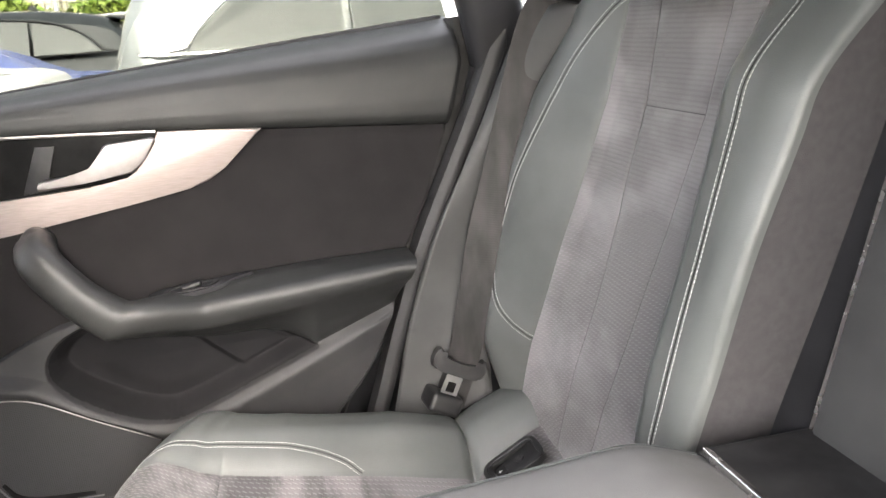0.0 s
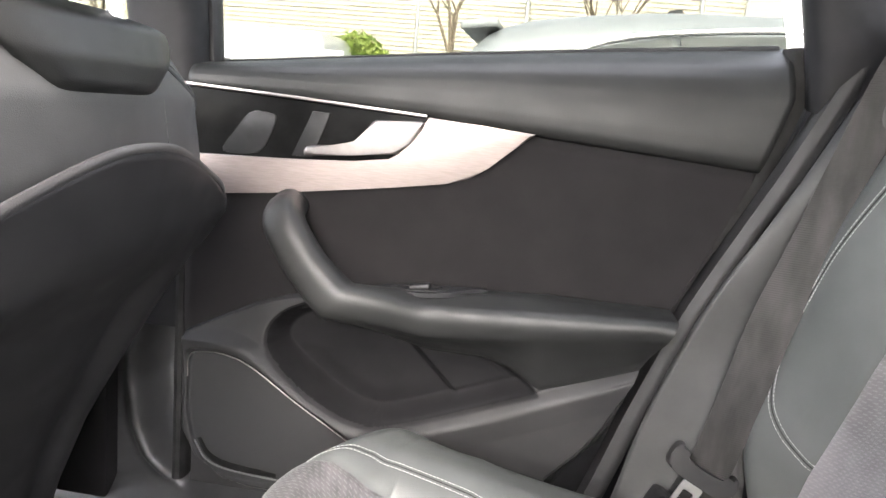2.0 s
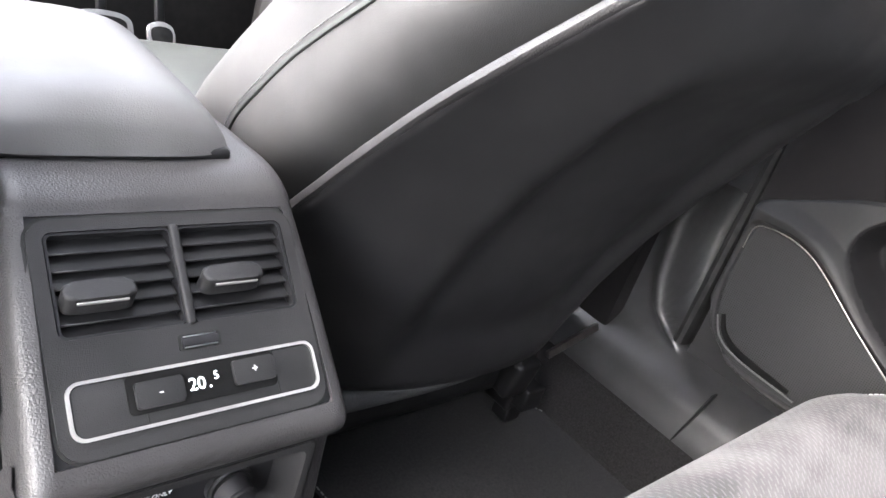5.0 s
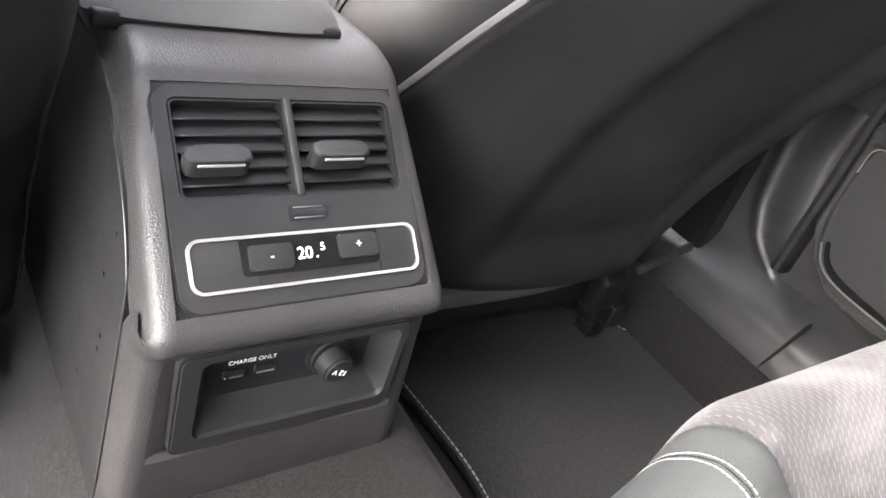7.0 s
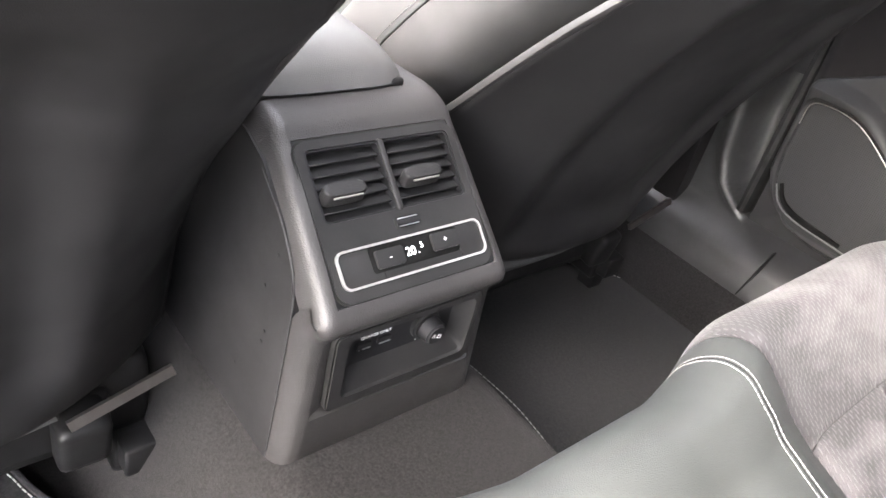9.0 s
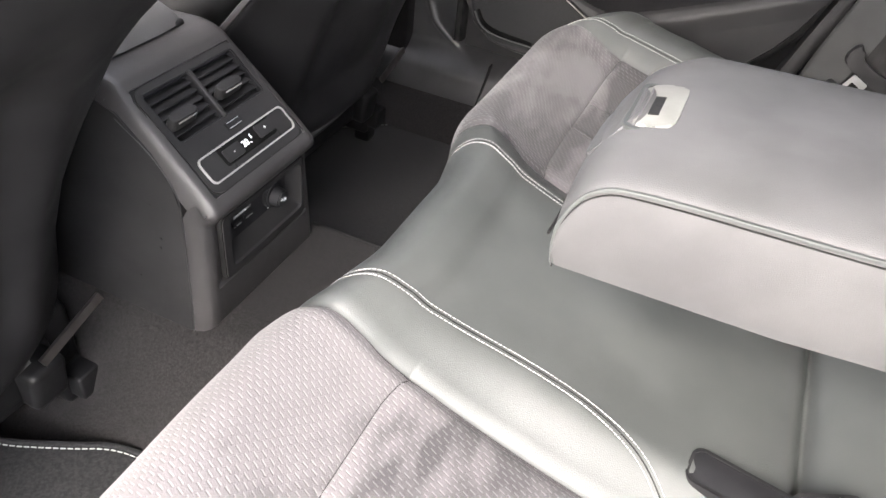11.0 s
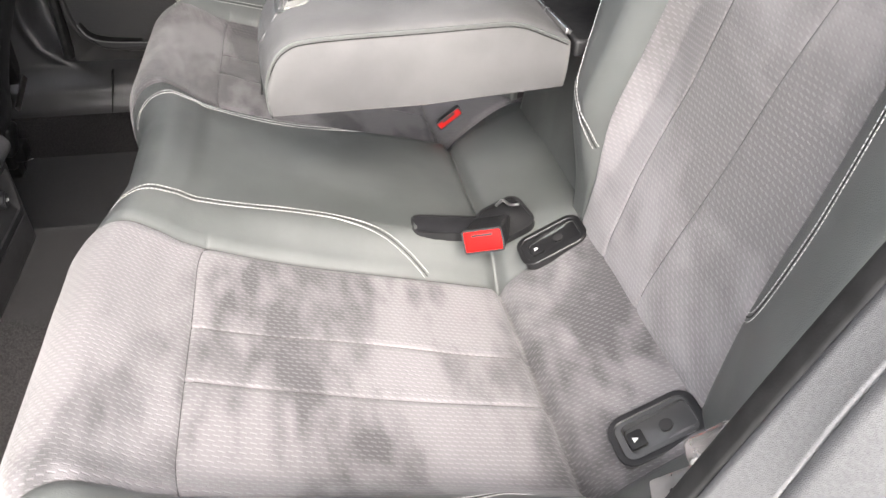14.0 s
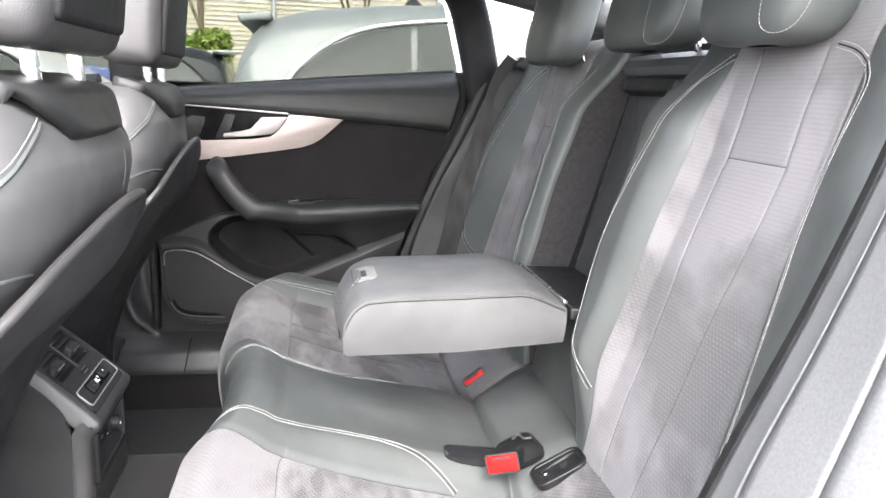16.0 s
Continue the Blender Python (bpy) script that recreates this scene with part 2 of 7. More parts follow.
SUEDE = suede("seat_suede", (0.0074, 0.0051), nap_scale=6.5, dark=(0.045, 0.043, 0.045), light=(0.126, 0.119, 0.123))
# the cushion suede with ribs, lightened for light the backrests lack
SUEDE_BACK_LIT = suede("backrest_suede_lit", (0.0074, 0.0051), (0.36, 0.5), nap_scale=5.0, dark=(0.084, 0.080, 0.082), light=(0.163, 0.154, 0.159))


def webbing():
    m, nt, b = nodes_of("belt_webbing")
    r, src = noise_ramp(nt, 40, 0.35, 0.65, (0.007, 0.0066, 0.0066), (0.022, 0.0204, 0.0204), stretch=(1, 1, 0.3))
    nt.links.new(r.outputs["Color"], b.inputs["Base Color"])
    w = nt.nodes.new("ShaderNodeTexWave")
    w.wave_type, w.bands_direction = "BANDS", "Z"
    w.inputs["Scale"].default_value, w.inputs["Distortion"].default_value = 420, 0.5
    nt.links.new(src, w.inputs["Vector"])
    bump_from(nt, b, w.outputs["Fac"], 0.2)
    b.inputs["Roughness"].default_value, b.inputs["Specular IOR Level"].default_value = 0.5, 0.2
    return m


WEBBING = webbing()


def speaker_mesh():
    m, nt, b = nodes_of("perforated_metal")
    tc = nt.nodes.new("ShaderNodeTexCoord")
    v = nt.nodes.new("ShaderNodeTexVoronoi")
    v.inputs["Scale"].default_value, v.inputs["Randomness"].default_value = 380, 0.0
    nt.links.new(tc.outputs["Object"], v.inputs["Vector"])
    r = nt.nodes.new("ShaderNodeValToRGB")
    r.color_ramp.elements[0].position, r.color_ramp.elements[1].position = 0.3, 0.42
    r.color_ramp.elements[0].color, r.color_ramp.elements[1].color = (0.006, 0.006, 0.006, 1), (0.030, 0.030, 0.031, 1)
    nt.links.new(v.outputs["Distance"], r.inputs["Fac"])
    nt.links.new(r.outputs["Color"], b.inputs["Base Color"])
    bump_from(nt, b, r.outputs["Color"], 0.5, 0.001)
    b.inputs["Roughness"].default_value, b.inputs["Specular IOR Level"].default_value = 0.6, 0.12
    return m


MESH = speaker_mesh()


def glass(name, tint=(1, 1, 1), rough=0.0, ior=1.45):
    m, nt, b = nodes_of(name)
    b.inputs["Base Color"].default_value = (*tint, 1)
    b.inputs["Roughness"].default_value, b.inputs["IOR"].default_value = rough, ior
    b.inputs["Transmission Weight"].default_value = 1.0
    return m


# dark tint added to clear windows to dim the bright view outside
DIMMING_GLASS = glass("dimming_window_glass", (0.128, 0.137, 0.126), ior=1.03)
DARK_GLASS = grained("privacy_glass", (0.05, 0.055, 0.052), (0.07, 0.075, 0.07), 0.08, scale=2, bump=0, rough_var=0.02, spec=0.35)


def lit(name, colour, strength):
    m, nt, b = nodes_of(name)
    b.inputs["Emission Color"].default_value, b.inputs["Emission Strength"].default_value = (*colour, 1), strength
    return m


DISPLAY_LIT = lit("lit_digits", (0.85, 0.95, 1.0), 0.12)
PRINT = grained("white_print", (0.7, 0.7, 0.7), (0.78, 0.78, 0.78), 0.6, scale=50, bump=0)

# ---------------------------------------------------------------- building helpers


def thing(name, label, category, at=(0, 0, 0), group="", kind=""):
    ob = new(name)
    ob.empty_display_size = 0.05
    ob.location = at
    bpy.context.view_layer.update()
    return tagged(ob, label, category, group, kind)


def place(name, me, material, parent=None, label="", kind=""):
    if material is not None:
        me.materials.append(material)
    ob = new(name, me)
    if parent is not None:
        ob.parent = parent
        up, off = parent, Vector((0, 0, 0))
        while up is not None:
            off += up.location
            up = up.parent
        ob.location = -off
    return tagged(ob, label, kind=kind)


def part(name, bm, material, parent=None, label="", kind="", smooth=True):
    """Links a bmesh as one mesh object under a thing or part; coordinates are the world's."""
    bmesh.ops.recalc_face_normals(bm, faces=bm.faces)
    me = bpy.data.meshes.new(name)
    bm.to_mesh(me)
    bm.free()
    if smooth:
        me.polygons.foreach_set("use_smooth", [True] * len(me.polygons))
        me.set_sharp_from_angle(angle=radians(38))
    return place(name, me, material, parent, label, kind)


def mesh_from(name, verts, faces, material, parent=None, label="", kind="", uv=None, smooth=True, sharp=50):
    me = bpy.data.meshes.new(name)
    me.from_pydata([tuple(v) for v in verts], [], [tuple(f) for f in faces])
    if uv is not None:
        layer = me.uv_layers.new(name="metres")
        idx = np.empty(len(me.loops), dtype=np.int32)
        me.loops.foreach_get("vertex_index", idx)
        layer.data.foreach_set("uv", np.asarray(uv, dtype=np.float32)[idx].ravel())
    if smooth:
        me.polygons.foreach_set("use_smooth", [True] * len(me.polygons))
        me.set_sharp_from_angle(angle=radians(sharp))
    me.update()
    return place(name, me, material, parent, label, kind)


def curve_points(pts, n):
    """Catmull-Rom through pts, n points evenly spaced along it."""
    p = np.asarray(pts, float)
    if len(p) == 2:
        return p[0] + (p[1] - p[0]) * np.linspace(0, 1, n)[:, None]
    q = np.vstack([2 * p[0] - p[1], p, 2 * p[-1] - p[-2]])
    out = []
    for i in range(1, len(q) - 2):
        t = np.linspace(0, 1, 24, endpoint=False)[:, None]
        a, b, c, d = q[i - 1], q[i], q[i + 1], q[i + 2]
        out.append(0.5 * (2 * b + (c - a) * t + (2 * a - 5 * b + 4 * c - d) * t**2 + (3 * b - a - 3 * c + d) * t**3))
    out = np.vstack([*out, p[-1:]])
    s = np.r_[0, np.cumsum(np.linalg.norm(np.diff(out, axis=0), axis=1))]
    want = np.linspace(0, s[-1], n)
    return np.stack([np.interp(want, s, out[:, k]) for k in range(p.shape[1])], 1)


def ss(a, b, x):
    t = np.clip((np.asarray(x, float) - a) / (b - a), 0, 1)
    return t * t * (3 - 2 * t)


def sweep(path, section, up=(0, 1, 0), scale=None, caps=True):
    """bmesh of a closed section (list of (side, up) offsets) carried along a path; scale: a factor, or (side, up) factors, per point."""
    p = np.asarray(path, float)
    bm = bmesh.new()
    tang = np.gradient(p, axis=0)
    tang /= np.linalg.norm(tang, axis=1)[:, None]
    rings = []
    for i, (c, t) in enumerate(zip(p, tang)):
        u = np.asarray(up[i] if np.ndim(up) == 2 else up, float)
        side = np.cross(t, u)
        side /= np.linalg.norm(side)
        top = np.cross(side, t)
        k = np.ones(2) if scale is None else np.ones(2) * scale[i]
        rings.append([bm.verts.new(c + a * k[0] * side + b * k[1] * top) for a, b in section])
    n = len(section)
    for r0, r1 in zip(rings, rings[1:]):
        for j in range(n):
            bm.faces.new((r0[j], r0[(j + 1) % n], r1[(j + 1) % n], r1[j]))
    if caps:
        bm.faces.new(rings[0])
        bm.faces.new(rings[-1])
    return bm


def oval(a, b, n=14, power=2.4):
    out = []
    for k in range(n):
        w = 2 * math.pi * k / n
        c, s = math.cos(w), math.sin(w)
        out.append((a * math.copysign(abs(c) ** (2 / power), c), b * math.copysign(abs(s) ** (2 / power), s)))
    return out


def rod(bm, a, b, r, n=12, r2=None):
    a, b = Vector(a), Vector(b)
    d = b - a
    m = Matrix.Translation((a + b) / 2) @ d.to_track_quat("Z", "Y").to_matrix().to_4x4()
    bmesh.ops.create_cone(bm, cap_ends=True, segments=n, radius1=r, radius2=r if r2 is None else r2, depth=d.length, matrix=m)


def slab(size, m, bevel=0.004, seg=3, taper=None):
    """A bevelled box of that size at the pose m. taper: (sx, sy) scale of the top face."""
    bm = bmesh.new()
    bmesh.ops.create_cube(bm, size=1.0)
    for v in bm.verts:
        if taper and v.co.z > 0:
            v.co.x *= taper[0]
            v.co.y *= taper[1]
        v.co = Vector((v.co.x * size[0], v.co.y * size[1], v.co.z * size[2]))
    if bevel:
        bmesh.ops.bevel(bm, geom=bm.edges[:], offset=min(bevel, min(size) * 0.45), segments=seg, profile=0.6, affect="EDGES")
    bm.transform(m)
    return bm


def prism(outline, frame_m, depth, bevel=0.0015, seg=2):
    """A plate from a 2D outline in the xy of frame_m, going depth along its -z; front edges bevelled."""
    bm = bmesh.new()
    front = [bm.verts.new((x, y, 0)) for x, y in outline]
    back = [bm.verts.new((x, y, -depth)) for x, y in outline]
    ff = bm.faces.new(front)
    bm.faces.new(back[::-1])
    n = len(outline)
    for i in range(n):
        bm.faces.new((front[i], back[i], back[(i + 1) % n], front[(i + 1) % n]))
    if bevel:
        bmesh.ops.bevel(bm, geom=list(ff.edges), offset=bevel, segments=seg, profile=0.6, affect="EDGES")
    bm.transform(frame_m)
    return bm


def rounded(w, h, r, n=5, cx=0.0, cy=0.0):
    out = []
    for sx, sy, a0 in ((1, 1, 0), (-1, 1, 90), (-1, -1, 180), (1, -1, 270)):
        for k in range(n + 1):
            a = radians(a0 + 90 * k / n)
            out.append((cx + sx * (w / 2 - r) + r * math.cos(a), cy + sy * (h / 2 - r) + r * math.sin(a)))
    return out


def smooth_outline(pts, n):
    """A closed smooth outline through pts."""
    p = list(pts) + [pts[0]]
    q = np.asarray([pts[-1]] + p + [pts[1]], float)
    out = []
    for i in range(1, len(q) - 2):
        t = np.linspace(0, 1, 12, endpoint=False)[:, None]
        a, b, c, d = q[i - 1], q[i], q[i + 1], q[i + 2]
        out.append(0.5 * (2 * b + (c - a) * t + (2 * a - 5 * b + 4 * c - d) * t**2 + (3 * b - a - 3 * c + d) * t**3))
    out = np.vstack(out)
    s = np.r_[0, np.cumsum(np.linalg.norm(np.diff(np.vstack([out, out[:1]]), axis=0), axis=1))]
    w = np.linspace(0, s[-1], n, endpoint=False)
    ring = np.vstack([out, out[:1]])
    return [(float(np.interp(v, s, ring[:, 0])), float(np.interp(v, s, ring[:, 1]))) for v in w]


def ringed(outer, inner, frame_m, depth, bevel=0.0008):
    """A flat ring between two outlines with equal counts."""
    bm = bmesh.new()
    n = len(outer)
    vs = [[bm.verts.new((x, y, z)) for x, y in o] for o, z in ((outer, 0), (inner, 0), (inner, -depth), (outer, -depth))]
    for a in range(4):
        A, B = vs[a], vs[(a + 1) % 4]
        for i in range(n):
            bm.faces.new((A[i], A[(i + 1) % n], B[(i + 1) % n], B[i]))
    bm.transform(frame_m)
    return bm


def split_grid(f, us, vs, region, spec, parent, uv):
    """A curved sheet f(u, v) cut along its grid lines into parts: spec maps a region's number to (name, material, label)."""
    U, V = np.meshgrid(us, vs, indexing="ij")
    P = f(U, V)
    P = np.stack(P, -1).reshape(-1, 3)
    UV = np.stack(uv(U, V), -1).reshape(-1, 2)
    nu, nv = len(us), len(vs)
    ids = np.arange(nu * nv).reshape(nu, nv)
    quads = np.stack([ids[:-1, :-1], ids[1:, :-1], ids[1:, 1:], ids[:-1, 1:]], -1).reshape(-1, 4)
    uc, vc = (us[:-1] + us[1:]) / 2, (vs[:-1] + vs[1:]) / 2
    R = region(*np.meshgrid(uc, vc, indexing="ij")).ravel()
    for k, (name, material, label) in spec.items():
        q = quads[R == k]
        if not len(q):
            continue
        used, inv = np.unique(q, return_inverse=True)
        mesh_from(name, P[used], inv.reshape(-1, 4), material, parent, label, uv=UV[used], sharp=70)


def with_lines(lo, hi, step, lines):
    """Grid positions from lo to hi about step apart that include every one of lines."""
    marks = sorted({lo, hi, *[v for v in lines if lo < v < hi]})
    out = []
    for a, b in zip(marks, marks[1:]):
        n = max(1, round((b - a) / step))
        out += list(np.linspace(a, b, n, endpoint=False))
    return np.array(out + [marks[-1]])


def stitches(name, pts, normals, parent, material=None, pitch=0.0046, length=0.0033, width=0.0006, lift=0.0, label=""):
    """A row of sewn stitches along a line of points."""
    p, nrm = np.asarray(pts, float), np.asarray(normals, float)
    s = np.r_[0, np.cumsum(np.linalg.norm(np.diff(p, axis=0), axis=1))]
    verts, faces = [], []
    for c in np.arange(pitch / 2, s[-1], pitch):
        at = [np.array([np.interp(c + d, s, p[:, k]) for k in range(3)]) for d in (-length / 2, length / 2)]
        n = np.array([np.interp(c, s, nrm[:, k]) for k in range(3)])
        n /= np.linalg.norm(n)
        t = at[1] - at[0]
        t /= np.linalg.norm(t) + 1e-9
        w = np.cross(n, t) * width / 2
        b = len(verts)
        lo, hi = -0.0006 * n, (lift + 0.0005) * n
        for q in at:
            verts += [q - w + lo, q + w + lo, q + w * 0.6 + hi, q - w * 0.6 + hi]
        faces += [(b, b + 1, b + 2, b + 3), (b + 4, b + 7, b + 6, b + 5)]
        faces += [(b + i, b + 4 + i, b + 4 + (i + 1) % 4, b + (i + 1) % 4) for i in range(4)]
    return mesh_from(name, verts, faces, material or THREAD, parent, label, smooth=False)


def on_surface(f, us, vs, lift=0.0):
    """Points and normals of f along a line of (u, v)."""
    us, vs = np.asarray(us, float), np.asarray(vs, float)
    e = 5e-4
    p = np.stack(f(us, vs), -1)
    du = (np.stack(f(us + e, vs), -1) - np.stack(f(us - e, vs), -1))
    dv = (np.stack(f(us, vs + e), -1) - np.stack(f(us, vs - e), -1))
    n = np.cross(du, dv)
    n /= np.linalg.norm(n, axis=1)[:, None] + 1e-12
    return p + lift * n, n


def axes(o, x, y):
    """A pose with its origin at o, its x along x and its y near y."""
    x, y = Vector(x).normalized(), Vector(y)
    z = x.cross(y).normalized()
    y = z.cross(x)
    m = Matrix((x, y, z)).transposed().to_4x4()
    m.translation = o
    return m


def words(text, size, m, material, parent, name="lettering", label=""):
    cu = bpy.data.curves.new(name, "FONT")
    cu.body, cu.size, cu.align_x, cu.align_y, cu.extrude = text, size, "CENTER", "CENTER", 0.0002
    tmp = new(name + "_tmp", cu)
    me = bpy.data.meshes.new_from_object(tmp.evaluated_get(bpy.context.evaluated_depsgraph_get()))
    bpy.data.objects.remove(tmp)
    me.transform(m)
    me.name = name
    me.materials.clear()
    return place(name, me, material, parent, label)

# ---------------------------------------------------------------- floor and body shell
YC = 0.012  # the car's middle line


def floor_height(x, y):
    yy = np.abs(y - YC)
    hump = 0.172 * (1 - ss(0.10, 0.235, yy))
    lip = 0.085 * ss(0.60, 0.69, yy)
    return hump - 0.012 + lip + 0.02 * ss(-0.45, -0.75, x) * (1 - ss(0.1, 0.235, yy))


def build_floor():
    us, vs = np.linspace(-1.55, 0.75, 116), np.linspace(-0.74, 0.76, 120)
    U, V = np.meshgrid(us, vs, indexing="ij")
    Z = floor_height(U, V)
    ids = np.arange(U.size).reshape(U.shape)
    q = np.stack([ids[:-1, :-1], ids[1:, :-1], ids[1:, 1:], ids[:-1, 1:]], -1).reshape(-1, 4)
    top = np.stack([U, V, Z], -1).reshape(-1, 3)
    ob = mesh_from("floor", top, q, CARPET)
    sol = ob.modifiers.new("thickness", "SOLIDIFY")
    sol.thickness, sol.offset = 0.02, -1
    return tagged(ob, "dark grey loop-pile carpet over the raised car tunnel", "carpet", kind="structure")


build_floor()


YZ_FAR = axes((0, 0, 0), (1, 0, 0), (0, 0, 1))  # drawing plane: x along the car, y up; its normal looks to -y


def xz(y):
    m = YZ_FAR.copy()
    m.translation = (0, y, 0)
    return m


def build_shell():
    # roof with its cloth, open at the sides, the windscreen and the rear window
    us, vs = np.linspace(-0.84, 0.80, 44), np.linspace(-0.60, 0.62, 24)
    U, V = np.meshgrid(us, vs, indexing="ij")
    Z = 1.16 - 0.10 * ((V - YC) / 0.6) ** 2 - 0.10 * np.clip((U - 0.15) / 1.0, 0, 2) ** 1.6 - 0.10 * np.clip((-0.55 - U) / 0.7, 0, 2) ** 1.7
    ids = np.arange(U.size).reshape(U.shape)
    q = np.stack([ids[:-1, :-1], ids[1:, :-1], ids[1:, 1:], ids[:-1, 1:]], -1).reshape(-1, 4)
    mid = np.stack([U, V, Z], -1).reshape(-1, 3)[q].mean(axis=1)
    closed = ~((mid[:, 0] > -0.60) & (mid[:, 0] < 0.05) & (mid[:, 1] > -0.42) & (mid[:, 1] < 0.08))  # unseen roof opening, added to let sky light in over the front seats
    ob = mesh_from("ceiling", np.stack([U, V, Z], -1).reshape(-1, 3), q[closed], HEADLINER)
    ob.modifiers.new("thickness", "SOLIDIFY").thickness = 0.03
    tagged(ob, "dark cloth headliner curving down to the roof rails", "ceiling", kind="structure")
    # roof rails over the doors
    for sy, name in ((1, "trim"), (-1, "trim")):
        y = YC + sy * 0.60
        path = curve_points([(-1.2, y + sy * 0.02, 0.93), (-0.7, y + sy * 0.01, 1.045), (-0.1, y, 1.065), (0.45, y, 1.04), (0.9, y - sy * 0.02, 0.945), (1.2, y - sy * 0.06, 0.87)], 40)
        tagged(part(name, sweep(path, oval(0.045, 0.035), (0, 0, 1)), HEADLINER), "cloth-covered roof rail above the side windows", "trim", kind="structure")
    # lower body sides behind the doors and boot walls that close the cabin
    tagged(part("wall_far", prism([(-1.55, -0.02), (1.4, -0.02), (1.4, 0.76), (0.72, 0.80), (-1.55, 0.70)], xz(0.815), 0.03, 0), PLASTIC), "outer body side behind the door panels", "wall", kind="structure")
    # no front door above this unseen wall, so that side light gets in
    tagged(part("wall_near", prism([(-1.55, -0.02), (-0.34, -0.02), (-0.34, 0.13), (-1.55, 0.13)], xz(-0.77), 0.03, 0), PLASTIC), "low unseen body side, left open above to let light in", "wall", kind="structure")
    tagged(part("wall_near", prism([(0.62, -0.02), (1.4, -0.02), (1.4, 0.78), (0.80, 0.80)], xz(-0.74), 0.03, 0), PLASTIC), "inner body side behind the rear seat", "wall", kind="structure")
    tagged(part("wall_front", slab((0.05, 1.5, 0.7), pose(-1.55, 0, 0.33), 0.01), PLASTIC_BLACK), "dark bulkhead at the pedals", "wall", kind="structure")
    tagged(part("wall_rear", slab((0.05, 1.5, 0.8), pose(1.42, 0, 0.36), 0.01), CARPET), "carpeted end of the luggage space", "wall", kind="structure")
    tagged(part("trim", slab((0.62, 1.3, 0.02), pose(1.12, 0, 0.80, 0, 3, 0), 0.006), FELT), "felt parcel shelf behind the rear seats", "parcel shelf", kind="structure")


build_shell()


def pillar(name, pts, w, d, label, material=PLASTIC, up=(0, 1, 0), scale=None):
    path = curve_points(pts, 26)
    return tagged(part(name, sweep(path, oval(w / 2, d / 2, 16, 3.2), up, scale), material), label, "pillar", kind="structure")


pillar("trim", [(0.572, 0.735, 0.77), (0.555, 0.72, 0.84), (0.510, 0.695, 0.985), (0.45, 0.65, 1.06)], 0.088, 0.06, "dark window pillar leaning forwards beside the rear headrest")
pillar("trim", [(-0.262, 0.775, 0.40), (-0.262, 0.772, 0.5), (-0.258, 0.752, 0.8), (-0.275, 0.69, 1.0), (-0.30, 0.63, 1.08)], 0.10, 0.07, "dark plastic pillar between the far doors", PLASTIC)
pillar("trim", [(-0.30, -0.725, 0.05), (-0.30, -0.735, 0.5), (-0.31, -0.72, 0.8), (-0.32, -0.67, 1.0), (-0.34, -0.61, 1.08)], 0.10, 0.07, "dark plastic pillar between the near doors", PLASTIC)
pillar("trim", [(-0.95, 0.74, 0.70), (-1.15, 0.70, 0.85), (-1.25, 0.64, 0.93)], 0.09, 0.07, "dark windscreen pillar")
pillar("trim", [(0.70, 0.70, 0.79), (0.85, 0.66, 0.88), (1.10, 0.58, 0.93)], 0.14, 0.06, "cloth-covered rear quarter pillar", HEADLINER)
pillar("trim", [(0.72, -0.66, 0.79), (0.80, -0.64, 0.90), (0.95, -0.60, 0.97)], 0.16, 0.07, "cloth-covered rear quarter pillar", HEADLINER)

# sill and pillar foot on the far side
sill = thing("sill_trim", "dark grey plastic sill cover along the far door opening", "sill trim", (-0.2, 0.73, 0.1), kind="structure")


def sill_surface(x, z):
    ridge = np.interp(z, [0.07, 0.15, 0.17, 0.20, 0.24, 0.32, 0.46, 0.56], [-0.15, -0.19, -0.235, -0.265, -0.282, -0.292, -0.276, -0.272])
    y = 0.698 + 0.010 * ss(0.075, 0.12, z) + 0.045 * ss(0.115, 0.165, z)
    y = y + 0.045 * ss(-0.006, 0.02, x - ridge) * ss(0.13, 0.18, z)
    y = y - 0.014 * np.exp(-(((x - ridge + 0.012) / 0.014) ** 2)) * ss(0.14, 0.2, z)
    return x, y - 0.012 * ss(-0.38, -0.55, x), z


split_grid(sill_surface, np.linspace(-0.62, 0.30, 150), np.linspace(0.068, 0.56, 90), lambda x, z: np.where(z > 0.18 + 0.4 * ss(-0.19, -0.215, x), 0, 1), {1: ("cover", PLASTIC_LIFTED, "dark grey plastic cover")}, sill, lambda u, v: (u, v))
part("joint", slab((0.003, 0.012, 0.10), pose(-0.151, 0.704, 0.115, 0, 12, 0), 0.001), RUBBER, sill)

# floor mats


def floor_mat(outline, z, label):
    t = thing("floor_mat", label, "floor mat", (0, 0, z), "floor mats")
    line = smooth_outline(outline, 90)
    part("surface", prism(line, pose(0, 0, z + 0.010), 0.010, 0.003), MAT_PILE, t)
    path = [(x, y, z + 0.010) for x, y in line] + [(line[0][0], line[0][1], z + 0.010)]
    part("binding", sweep(path, oval(0.003, 0.003, 8), (0, 0, 1), caps=False), MAT_PILE, t, "dark sewn edge binding")
    c = np.mean(line, axis=0)
    inner = [((x - c[0]) * 0.975 + c[0], (y - c[1]) * 0.975 + c[1], z + 0.0105) for x, y in line]
    stitches("stitching", inner + inner[:1], [(0, 0, 1)] * (len(inner) + 1), t, THREAD, 0.008, 0.0055, 0.0016, label="grey edge stitching")
    return t


